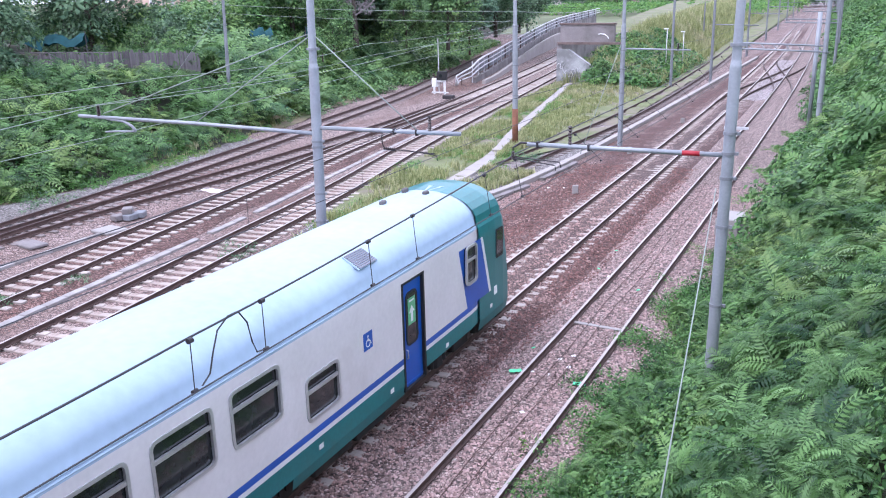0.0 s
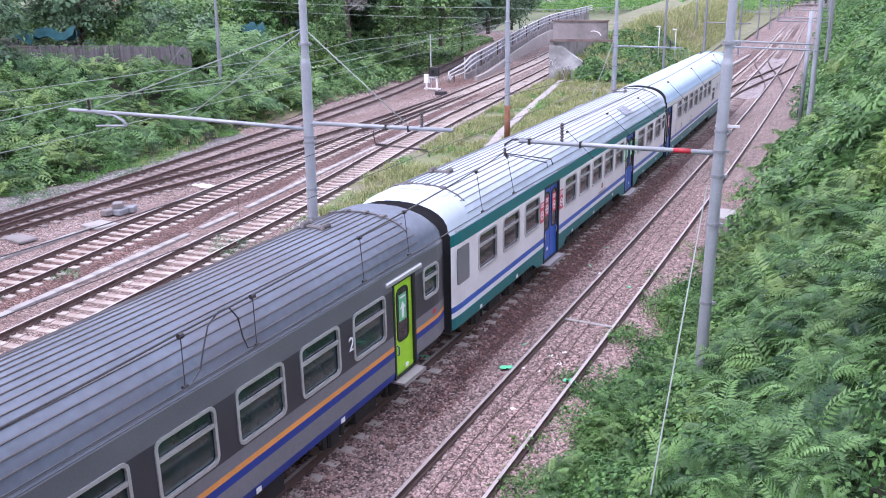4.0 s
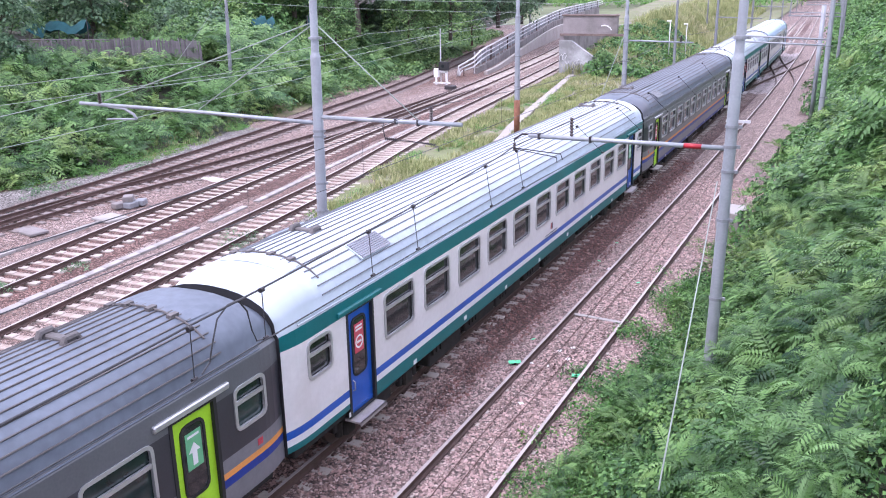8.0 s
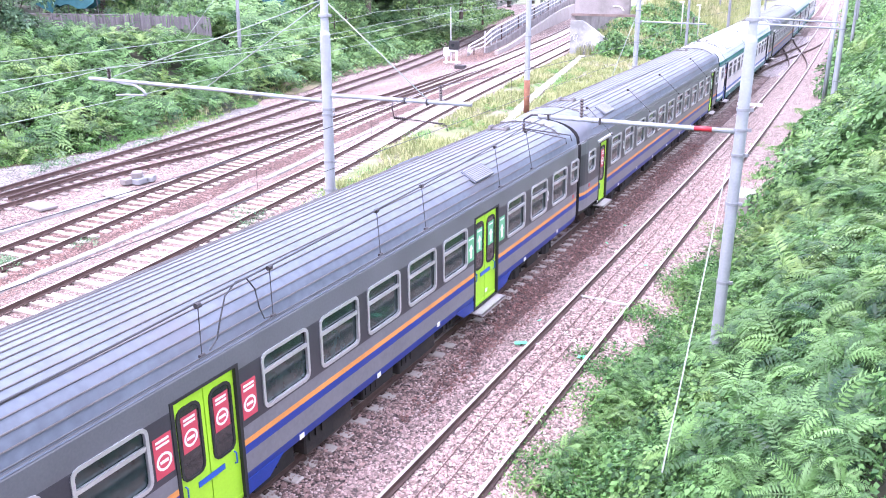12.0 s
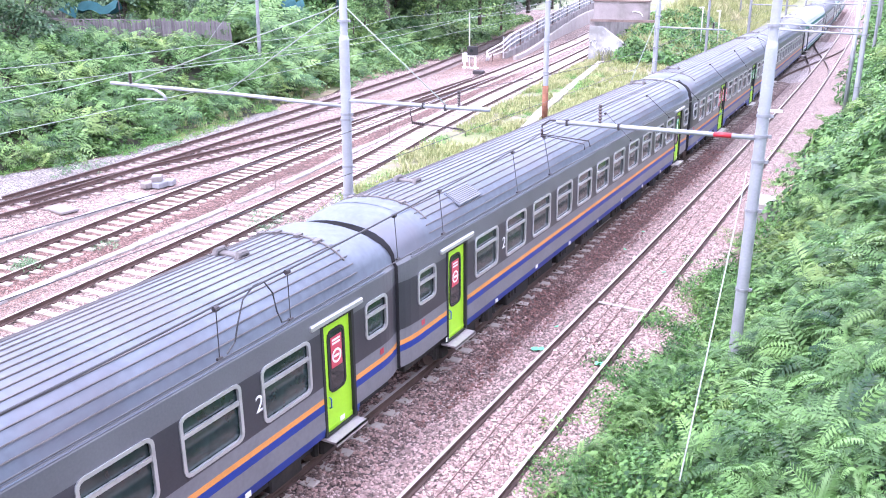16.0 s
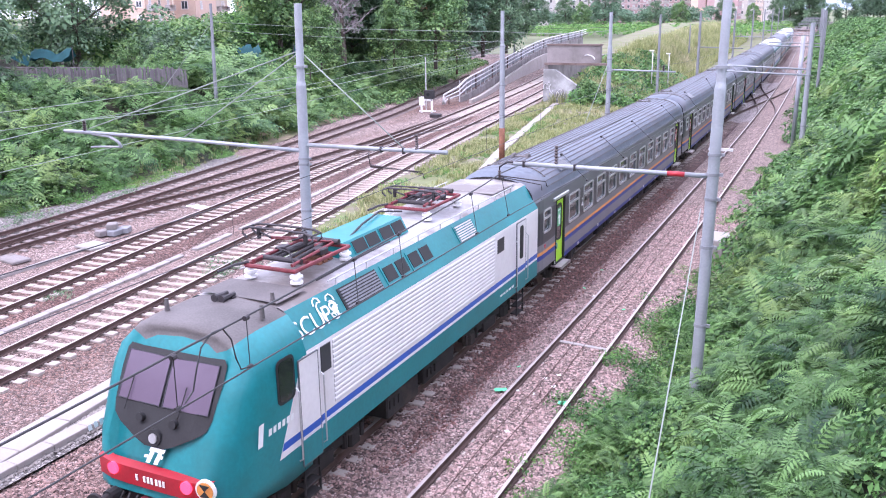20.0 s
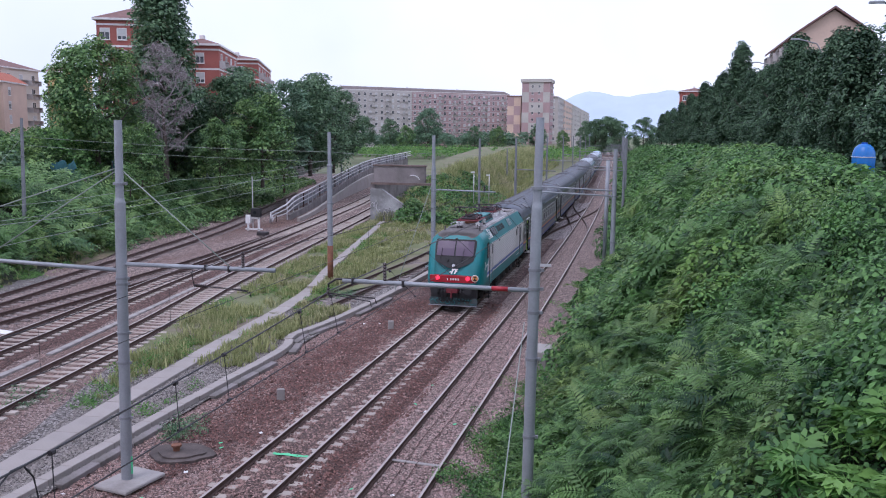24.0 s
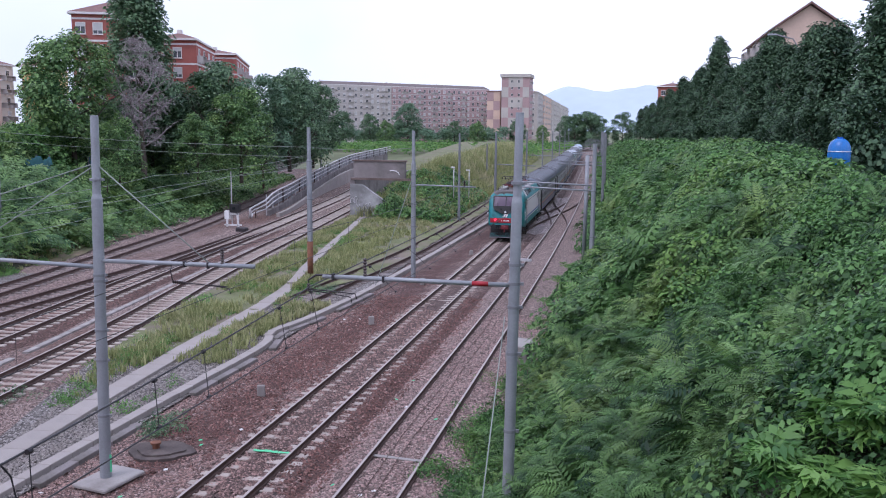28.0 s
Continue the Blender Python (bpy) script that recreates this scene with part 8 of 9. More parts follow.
stuff("creeper_carpet", "leafy creepers and shrubs covering the bank", CARPET_MID, fill, 0.6 + 0.6 * vr.random(len(fill)), LEAF_B, 8, tilt=0.3, lean=(-0.3, -0.15))
mounds = spread(420, east_edge(2.4), east_edge(12.5), 30, 90, bank_right, 65, lambda x, y, r: lump(x * 0.6, y * 0.6) > -0.05, 1.1)
stuff("bank_bushes", "rounded leafy bushes on the bank", BUSH_MID, mounds, np.array([0.5 + 0.5 * vr.random() + 0.6 * lump(p[0] * 0.6, p[1] * 0.6) for p in mounds]), LEAF_E, 66)
DOME = [carpet(95 + s_, 430, 1.3, 0.14, 0.9) for s_ in range(4)]
domes = spread(230, east_edge(3.0), east_edge(10.0), 22, 95, bank_right, 67, lambda x, y, r: lump(x * 0.6, y * 0.6) > -0.02, 1.2)
domes[:, 2] += 0.15 - 0.35 * np.array([smooth((p[0] - foot_right(p[1]) - 7.0) / 2) for p in domes])
crest_at = np.array([(7.5, 37.9, 6.75), (8.2, 38.2, 6.7), (8.9, 38.3, 6.75), (7.0, 36.9, 6.6), (9.6, 38.6, 6.7)])
stuff("bank_bushes", "leafy bushes on the crest before the blue tank", DOME, crest_at, np.array([0.6, 0.66, 0.62, 0.6, 0.65]), LEAF_B, 71, tilt=0.2)
for k, leafy in enumerate((LEAF_B, LEAF_C, LEAF_E)):
    stuff("bank_bushes", ["rounded bushes with broad green leaves on the bank", "light green rounded bushes on the bank", "darker rounded bushes on the bank"][k], DOME, domes[k::3], 0.55 + 0.6 * vr.random(len(domes[k::3])), leafy, 68 + k, tilt=0.3, lean=(-0.3, -0.15))
far = spread(1500, east_edge(0.8), east_edge(13), 80, 330, bank_right, 9, None, 1.3)
stuff("bank_shrubs", "far leafy shrubs on the bank", BUSH_FAR, far, 0.6 + 0.6 * vr.random(len(far)), LEAF_B, 10)
edge = spread(4600, east_edge(-0.6), east_edge(3.2), 7, 60, lambda x, y: max(-0.27, bank_right(x, y)), 11,
              lambda x, y, r: noise.noise((x * 0.75, y * 0.5, 3)) + r.normal(0, 0.06) > 0.17 - 0.6 * smooth((x - foot_right(y) + 0.1) / 1.9) - 0.25 * smooth((20 - y) / 6), 1.5)
stuff("edge_weeds", "low bright green weeds creeping over the ballast's edge", LOW, edge, 0.45 + 0.65 * vr.random(len(edge)), LEAF_C, 12)

patch = spread(1050, east_edge(-0.95), east_edge(1.5), 11, 27.5, lambda x, y: max(-0.27, bank_right(x, y)), 13, lambda x, y, r: noise.noise((x * 0.9, y * 0.45, 33)) + r.normal(0, 0.05) > 0.12 - 0.55 * smooth((x - foot_right(y) + 0.5) / 1.6))
stuff("edge_weeds", "low green weeds in patches on the ballast's edge", LOW + BRAMBLE[:1], patch, 0.55 + 0.6 * vr.random(len(patch)), LEAF_B, 14)
skirt = spread(280, east_edge(0.3), east_edge(2.2), 9, 30, lambda x, y: max(-0.25, bank_right(x, y)), 15, lambda x, y, r: noise.noise((x * 0.6, y * 0.4, 35)) > -0.15)
stuff("ailanthus_thicket", "low ailanthus seedlings at the foot of the bank", FERN, skirt, 0.35 + 0.3 * vr.random(len(skirt)), LEAF_A, 16, tilt=0.3)

BIG = [plant(30 + s, 26, 0.42, 4, 0.23, 0.85, 0.40) for s in range(3)]
big_at = [(1.9, 9.3), (2.3, 10.2), (1.5, 10.0), (2.6, 9.3), (2.4, 11.3), (1.9, 10.9), (2.9, 10.6), (2.0, 8.6), (1.3, 9.2)]
stuff("large_leaf_shrub", "bright green shrub with broad leaves near the bridge", BIG, np.array([(x, y, bank_right(x, y) + 0.25) for x, y in big_at]), np.array([1.0, 1.1, 0.95, 1.05, 0.95, 1.0, 1.0, 0.95, 0.85]), LEAF_C, 41, tilt=0.15, category="shrub")
# the west bank
wl_ = lambda d: (lambda y: foot_left(y) - d)


def clear_of_fence(x, y, r):
    """Keeps the ground before and under the paling fence low."""
    off = (x + 62) * 7.2 / 15.5 + 44.6 - y
    return not (-66 < x < -43.5 and -1.0 < off < 6.0) or (off > 2.5 and r.random() < 0.10)


wb1 = spread(1300, wl_(19), wl_(1.6), 14, 62, bank_left, 13, lambda x, y, r: clear_of_fence(x, y, r) and lump(x * 0.6, y * 0.6) > -0.4)
stuff("ailanthus_thicket", "dense ailanthus shrubs on the west bank", FERN_MID, wb1, 0.6 + 0.6 * vr.random(len(wb1)), LEAF_A, 14, tilt=0.34, lean=(0.2, -0.1))
wb2 = spread(1800, wl_(16), wl_(1.8), 14, 110, bank_left, 15, clear_of_fence)
stuff("bramble_thicket", "leafy shrubs on the west bank", BUSH_MID, wb2, 0.5 + 0.7 * vr.random(len(wb2)), LEAF_B, 16)
wfoot = spread(1100, wl_(3.6), wl_(0.2), 14, 62, lambda x, y: max(bank_left(x, y), -0.3), 71, lambda x, y, r: noise.noise((x * 0.5, y * 0.4, 5)) + r.normal(0, 0.1) > 0.25 - 0.6 * smooth((foot_left(y) - x) / 2.5))
stuff("edge_weeds", "low green weeds at the foot of the west bank", LOW + BRAMBLE[:1], wfoot, 0.6 + 0.6 * vr.random(len(wfoot)), LEAF_C, 72)
low = spread(700, lambda y: -64.0, lambda y: -44.0, 40, 52, bank_left, 47, lambda x, y, r: -0.5 < (x + 62) * 7.2 / 15.5 + 44.6 - y < 6.0)
stuff("low_bramble", "low bramble before the paling fence", BRAMBLE, low, 0.5 + 0.5 * vr.random(len(low)), LEAF_B, 48)
wb3 = spread(800, wl_(13), wl_(2.6), 56, 160, bank_left, 17)
stuff("bank_shrubs", "far leafy shrubs on the west bank", BUSH_FAR, wb3, 0.6 + 0.7 * vr.random(len(wb3)), LEAF_E, 18)

wall = spread(2300, wl_(40), wl_(6.5), 53, 150, lambda x, y: bank_left(x, y), 33, lambda x, y, r: (y > 60 or x < -63) and (y > 66 or clear_of_fence(x, y, r)))
wall = np.array([p for p in wall if p[1] > 84 or p[0] > -64 or noise.noise((p[0] * 0.2, p[1] * 0.2, 8)) > 0.05])
wall[:, 2] += np.array([(0.35 + 0.65 * max(smooth((p[0] + 66) / 8), smooth((p[1] - 84) / 14) * smooth((p[0] + 84) / 10))) * (0.8 + 4.2 * smooth((foot_left(p[1]) - p[0] - 6.5) / 7) + 1.6 * (p[1] > 78)) * vr.random() ** 0.9 for p in wall])
pick = np.array([noise.noise((p[0] * 0.13, p[1] * 0.13, 12)) for p in wall])
for mask, leafy, nm in ((pick < -0.08, LEAF_D, "dark"), ((pick >= -0.08) & (pick < 0.16), LEAF_E, "green"), (pick >= 0.16, LEAF_B, "light green")):
    stuff("garden_thicket", "tall tangled %s shrubs behind the garden fences" % nm, THICKET, wall[mask], 0.55 + 0.6 * vr.random(int(mask.sum())), leafy, 34)
tall = spread(330, wl_(9.0), wl_(0.8), 52, 96, lambda x, y: bank_left(x, y), 37, lambda x, y, r: clear_of_fence(x, y, r) and noise.noise((x * 0.25, y * 0.25, 14)) > -0.2)
stuff("ailanthus_thicket", "tall ailanthus shrubs before the trees of the west bank", FERN_MID, tall, 1.2 + 1.0 * vr.random(len(tall)), LEAF_E, 38, tilt=0.25, lean=(0.15, -0.1))
slope = spread(1200, wl_(9.5), wl_(-4.5), 58, 150, lambda x, y: max(bank_left(x, y), -0.25), 35, lambda x, y, r: x < line_f(y) - 2.1 - 1.2 * smooth((78 - y) / 12) and noise.noise((x * 0.3, y * 0.2, 3)) > -0.3 - 0.4 * smooth((foot_left(y) - x) / 3))
stuff("bank_shrubs", "green shrubs running down to the curving siding", BUSH_FAR, slope, 0.45 + 0.5 * vr.random(len(slope)), LEAF_E, 36)

# grass
TUFT = [tuft(80 + s, 18, 0.32) for s in range(4)]
TUFT_TALL = [tuft(90 + s, 16, 0.75) for s in range(4)]


def on_island(x, y, rng):
    return rng.random() < 0.35 + 0.65 * smooth((y - 26) / 10) and abs(x - walk_line(y)) > (0.55 if y < 47 else 0.4) and abs(x - duct_line(min(y, 80))) > 0.4 and noise.noise((x * 0.35, y * 0.18, 4)) + rng.normal(0, 0.1) > -0.22


def west_of_walk(y):
    return walk_line(y) - 0.5


isl = spread(1150, lambda y: island_left(y) + 0.3, west_of_walk, 24, 84, lambda x, y: max(mound(x, y), -0.2), 19, on_island)
stuff("grass", "uneven pale green grass beside the walkway", TUFT, isl, 0.6 + 0.8 * vr.random(len(isl)), GRASS, 20, 0.12, "grass")
isl2 = spread(1300, lambda y: walk_line(y) + 0.5, lambda y: min(duct_line(y), line_k(max(y, 44)) - 1.4 if y > 42 else 9) - 0.3, 30, 84, lambda x, y: max(mound(x, y), -0.2), 21, on_island)
stuff("grass", "dry pale grass between walkway and duct", TUFT, isl2, 0.6 + 0.7 * vr.random(len(isl2)), GRASS, 22, 0.12, "grass")
hill = spread(2900, lambda y: -28.0 - 0.1 * max(y - 130, 0), lambda y: line_k(y) - 1.8, 84, 260, mound, 23, None, 1.3)
stuff("grass", "tall pale grass on the rise behind the bridge end", TUFT_TALL, hill, 0.9 + 0.9 * vr.random(len(hill)), GRASS, 24, 0.12, "grass")
iw = spread(520, lambda y: island_left(y) + 0.2, lambda y: walk_line(y) + 1.8, 24, 84, lambda x, y: max(mound(x, y), -0.2), 51, lambda x, y, r: abs(x - walk_line(y)) > 0.5 and noise.noise((x * 0.5, y * 0.3, 6)) > 0.02)
stuff("weeds", "leafy green weeds among the grass", LOW + BRAMBLE[:2], iw, 0.5 + 0.6 * vr.random(len(iw)), LEAF_C, 52, category="weeds")
wsh = np.array([(-24.9 + 1.1 * vr.random(), 83.6 + 1.2 * vr.random(), 0.2 + 1.6 * vr.random()) for _ in range(26)])
stuff("mound_shrubs", "dark leafy shrub growing beside the wing wall", BUSH_MID, wsh, 0.7 + 0.5 * vr.random(26), LEAF_E, 63)
hb = spread(420, lambda y: -27.5, lambda y: line_k(y) - 2.2, 82, 112, mound, 25, patchy(0.16, -0.12, 3))
stuff("mound_shrubs", "green shrubs on the rise behind the bridge end", BUSH_MID, hb, 0.7 + 1.0 * vr.random(len(hb)), LEAF_B, 26)
verge = spread(1500, wl_(4.5), wl_(-0.5), 35, 112, lambda x, y: bank_left(x, y), 27, None, 0.8)
stuff("grass", "pale grass at the foot of the west bank", TUFT, verge, 0.6 + 0.7 * vr.random(len(verge)), GRASS, 28, 0.12, "grass")
wd = []
wrng = np.random.default_rng(5)
for cx, cy, r, n in ((-20.5, 24.5, 1.0, 22), (-14.2, 22.9, 0.6, 16), (-24.6, 17.0, 0.6, 14), (-24.2, 19.5, 0.5, 8), (-17.2, 45.5, 0.9, 22), (-19.0, 50.5, 0.8, 14), (-14.2, 24.0, 0.5, 8), (-35.2, 27.5, 1.2, 16), (-34.9, 33.0, 0.8, 10)):
    for k in range(n):
        wd.append((cx + wrng.normal(0, r * 0.5), cy + wrng.normal(0, r * 0.6), -0.2))
stuff("weeds", "small green weeds growing in the ballast", LOW + BRAMBLE[:1], np.array(wd), 0.6 + 0.6 * vr.random(len(wd)), LEAF_D, 29, category="weeds")

# ---- trees ----
def limb(s, a, d, length, r, rng, depth):
    """A tapering limb that forks."""
    pts = [Vector(a)]
    d = Vector(d).normalized()
    for k in range(4):
        d = (d + Vector((rng.normal(0, 0.12), rng.normal(0, 0.12), 0.05))).normalized()
        pts.append(pts[-1] + d * length / 4)
    s.tube([tuple(p) for p in pts], r, 6, 0, False, r * 0.45)
    tips = [pts[-1]]
    if depth:
        for k in range(3):
            q = pts[2 + k % 3]
            nd = (d + Vector((rng.normal(0, 0.7), rng.normal(0, 0.7), rng.uniform(0.0, 0.5)))).normalized()
            tips += limb(s, q, nd, length * 0.6, r * 0.5, rng, depth - 1)
    return tips


def tree(seed, height, radius, mats, leaf=0.4, n=150, per=34, low=0.22, shape="round", bare=False):
    """A tapered trunk, forking limbs, and a crown of leaf clumps with an uneven outline. Returns the meshes."""
    rng = np.random.default_rng(seed)
    tr = Shape()
    top = height * (0.6 if shape == "round" else 0.88)
    tr.tube([(0, 0, -0.5), (rng.normal(0, 0.1), rng.normal(0, 0.1), height * 0.3), (rng.normal(0, 0.2), rng.normal(0, 0.2), top)], 0.02 * height + 0.05, 8, 0, True, 0.03 * height * 0.25)
    lb = Shape()
    for k in range(7):
        a = k * 2.4
        z = height * (low + 0.45 * k / 7)
        e = 0.5 if shape == "round" else 1.4
        limb(lb, (0, 0, z), (math.cos(a), math.sin(a), e), radius * (0.85 if shape == "round" else 0.7), 0.006 * height + 0.02, rng, 2 if bare else 1)
    cs, lumps = [], rng.uniform(0, 6.28, 6)
    if shape == "round" and not bare:
        # boughs: flattened lobes at uneven heights, with gaps of shade between them
        count = 19
        for k in range(count):
            u = (k + rng.uniform(0.2, 0.8)) / count
            w = math.sin(math.pi * min(1.0, 0.16 + 0.80 * u)) ** 0.6
            a, rl = k * 2.4 + rng.normal(0, 0.3), radius * rng.uniform(0.27, 0.44) * (1.15 - 0.45 * u)
            c = w * radius * rng.uniform(0.52, 0.74)
            for q in range(n // count):
                d = Vector((rng.normal(0, 1) + 0.5 * math.cos(a), rng.normal(0, 1) + 0.5 * math.sin(a), rng.normal(0.35, 1))).normalized() * rl * rng.uniform(0.75, 1.0)
                cs.append((c * math.cos(a) + d.x, c * math.sin(a) + d.y, height * (low + (0.95 - low) * u) + d.z * 0.72))
        n = len(cs)
    while len(cs) < n:
        u = rng.random()
        z = low + (1 - low) * u
        if shape == "round":
            w = math.sin(math.pi * min(1.0, 0.12 + 0.86 * u)) ** 0.55
        elif shape == "cone":
            w = (1 - u) ** 0.62 * min(1, u / 0.12 + 0.3) * (0.86 + 0.22 * math.sin(17 * u + lumps[2]))
        else:
            w = math.sin(math.pi * min(1.0, 0.1 + 0.88 * u)) ** 0.45
        a = rng.uniform(0, 6.28)
        w *= 0.80 + 0.2 * math.sin(2 * a + lumps[0] + 5 * u) + 0.14 * math.sin(5 * a + lumps[1] + 9 * u)
        r = w * radius * rng.uniform(0.45, 1.0) ** 0.5
        cs.append((r * math.cos(a), r * math.sin(a), height * z + rng.normal(0, 0.02 * height)))
    size = radius * {"round": 0.21, "tall": 0.34, "cone": 0.22}[shape]
    if bare:
        cl = [clump(seed * 7 + k, per, size, leaf, 0.8, 0.08) for k in range(3)]
    else:
        cl = [carpet(seed * 7 + k, per * 2 // 3, size, leaf * 1.15, 0.85) for k in range(3)]
    v, f = scatter(cl, np.array(cs), 0.65 + 0.7 * rng.random(n), seed, 0.3)
    return tr.mesh("trunk", BARK), lb.mesh("branching", BARK if not bare else TWIG), big_mesh("crown", v, f, mats)


def plant_tree(meshes, x, y, z, label, scale=1.0, turn=0, group="trees", kind="tree"):
    t = thing(kind, label, "tree", Matrix.LocRotScale((x, y, z), Euler((0, 0, turn)), (scale, scale, scale)), group=group)
    for nm, me in zip(("trunk", "branching", "crown"), meshes):
        part(nm, me, None, t)
    return t


T_ROUND = [tree(1, 12, 4.6, LEAF_D, 0.25, 300, 76, low=0.04), tree(2, 12, 4.8, LEAF_E, 0.25, 300, 76, low=0.04), tree(3, 11, 4.2, LEAF_F, 0.24, 280, 76, low=0.04)]
T_BROAD = tree(4, 12.6, 5.4, LEAF_E, 0.24, 360, 90, low=0.20)
T_TALL = [tree(5, 20, 3.5, LEAF_D, 0.26, 640, 70, low=0.06, shape="tall"), tree(6, 13, 2.5, LEAF_D, 0.26, 170, 40, low=0.1, shape="tall")]
T_CONE = [tree(7, 13, 3.3, LEAF_S, 0.20, 430, 80, low=0.04, shape="cone"), tree(8, 12, 3.9, LEAF_S, 0.17, 420, 110, low=0.02, shape="cone"), tree(11, 10, 3.9, LEAF_S, 0.17, 400, 110, low=0.02, shape="cone")]
T_BARE = tree(9, 13.5, 3.2, TWIG, 0.5, 120, 30, low=0.2, bare=True)
T_LIGHT = tree(10, 6, 3.0, LEAF_E, 0.22, 110, 40, low=0.06)

plant_tree(T_BROAD, -57.6, 79.5, 5.0, "broad green tree standing above the bank's shrubs")
plant_tree(T_TALL[0], -56.5, 90.5, 4.8, "tall dark poplar rising above the roofs", 1.12)
plant_tree(T_BARE, -50.8, 81.5, 4.2, "grey leafless tree among green shrubs", 1.0)
for k, (x, y, z, s, m_) in enumerate(((-48, 104.5, 4, 1.02, 2), (-46.8, 111, 3.5, 1.06, 0), (-47.5, 121.5, 3.5, 0.98, 0), (-52, 128, 4, 1.0, 2), (-44.8, 92, 3.0, 0.82, 1), (-50.0, 96, 4, 1.0, 0), (-53.5, 103, 4.5, 0.85, 1),
                                      (-53.0, 38, 3.5, 0.8, 0), (-58, 95, 4.5, 0.75, 1), (-62, 92, 4.5, 0.6, 0), (-66, 90, 4.5, 0.45, 1), (-57, 101, 4.5, 0.8, 0), (-61, 104, 4.5, 0.7, 1), (-64.0, 57.5, 4.5, 1.05, 0), (-72, 62, 5, 0.9, 1), (-58, 70, 4.0, 0.34, 1), (-63, 84, 4.5, 0.6, 0),
                                      (-66, 47, 5, 0.95, 0), (-47, 86, 3.5, 0.55, 1), (-49.5, 75, 3.5, 0.5, 1), (-54, 95, 4, 0.7, 0), (-56, 140, 4, 1.0, 0), (-62, 155, 4, 1.0, 2), (-72, 170, 4, 1.1, 0))):
    plant_tree(T_ROUND[m_], x, y, z, ["dark leafy tree on the west bank", "green leafy tree on the west bank", "bluish green tree on the west bank"][m_], s, k * 1.7, "trees of the west bank")
for k, (x, y, z, s) in enumerate(((-52.0, 55.5, 3.6, 0.5), (-51.5, 62.5, 3.4, 0.45), (-57.5, 57, 3.9, 0.5), (-55, 63.5, 3.8, 0.5), (-47.5, 70, 3.2, 0.45))):
    plant_tree(T_LIGHT, x, y, z, "light green rounded shrub beside the fence", s, k, "garden shrubs", "shrub")
for k, (x, y, top, c) in enumerate(((12.2, 44.5, 17.4, 1), (13.0, 50.5, 16.6, 1), (11.2, 55, 14.6, 2), (11.0, 60.5, 15.4, 1), (11.6, 66.5, 14.6, 2), (11.2, 72, 15.2, 1), (10.8, 77.5, 16.8, 1), (11.2, 84, 15.6, 2), (10.9, 91, 15.6, 1), (11.0, 99, 16.0, 1), (10.6, 107, 15.8, 2), (10.6, 116, 16.5, 1),
                                    (10.4, 125, 20.8, 0), (10.4, 134, 17.0, 1), (9.6, 143, 18.4, 0), (9.4, 152, 18.2, 0), (9.0, 163, 17.2, 1), (8.2, 175, 18.6, 0), (7.8, 188, 16.5, 1), (6.7, 202, 17.6, 1), (5.2, 226, 16.8, 0), (3.6, 250, 16.0, 1), (2.2, 270, 15.8, 0), (0.8, 300, 15.6, 1))):
    plant_tree(T_CONE[c], x, y, 6.4, ["dark dense street tree with a slender pointed crown", "dark dense street tree with a broad pointed crown", "low dark street tree with a broad crown"][c], (top - 6.4) / (13, 12, 10)[c], k * 2.1, "street trees")
for k, (x, y, z, s, m_) in enumerate(((-27, 380, 1, 1.15, 0), (-23.5, 384, 1, 1.25, 0), (-20, 378, 1, 1.2, 0), (-31, 388, 1, 1.1, 0), (-16.8, 386, 1, 1.1, 0), (-7, 400, 1, 1.25, 0), (-86, 318, 3, 1.35, 2), (-116, 330, 3, 1.0, 0), (-103, 325, 3, 0.9, 0), (-92, 310, 3, 0.7, 1),
                                      (-70, 330, 3, 0.7, 0), (-62, 335, 3, 0.7, 1), (-48, 350, 3, 0.8, 0), (-130, 330, 3, 1.1, 0), (-38, 350, 3, 0.6, 1), (-2, 410, 1, 0.9, 0))):
    plant_tree(T_ROUND[m_], x, y, z, "far dark rounded tree before the apartment blocks", s, k * 1.3, "far trees")
belt = spread(330, lambda y: -168 + (y - 352) * 0.4, lambda y: -52, 338, 352, lambda x, y: 3.5 + 5.2 * noise.noise((x * 0.07, 4, 2)) ** 2 * 4, 33)
belt[:, 2] += 3.6 * vr.random(len(belt)) ** 1.3
stuff("far_tree_belt", "far bluish green belt of trees before the apartment blocks", THICKET, belt, 1.3 + 0.9 * vr.random(len(belt)), LEAF_F, 39, category="trees")
fh = spread(420, lambda y: -120 + (y - 240) * 0.3, lambda y: -22, 235, 330, lambda x, y: 2.5, 31)
stuff("far_hedges", "far light green hedges and shrubs", BUSH_FAR, fh, 0.9 + 1.1 * vr.random(len(fh)), LEAF_C, 32)


# ---- buildings and distance ----
def win_mesh(name, w, h, kind):
    s = Shape()
    s.ring([(-w / 2 - 0.1, -h / 2 - 0.1), (w / 2 + 0.1, -h / 2 - 0.1), (w / 2 + 0.1, h / 2 + 0.1), (-w / 2 - 0.1, h / 2 + 0.1)], [(-w / 2, -h / 2), (w / 2, -h / 2), (w / 2, h / 2), (-w / 2, h / 2)], 0.0, 0.08, 0)
    s.box(-w / 2, w / 2, -h / 2, h / 2, 0.0, 0.03, 1)
    s.box(-0.04, 0.04, -h / 2, h / 2, 0.03, 0.06, 0)
    if kind:
        s.box(-w / 2, w / 2, h / 2 - h * kind, h / 2, 0.03, 0.07, 2)
    s.box(-w / 2 - 0.15, w / 2 + 0.15, -h / 2 - 0.18, -h / 2 - 0.1, 0.0, 0.16, 0)
    return s.mesh(name, [TRIM, PANE, SHUTTER])


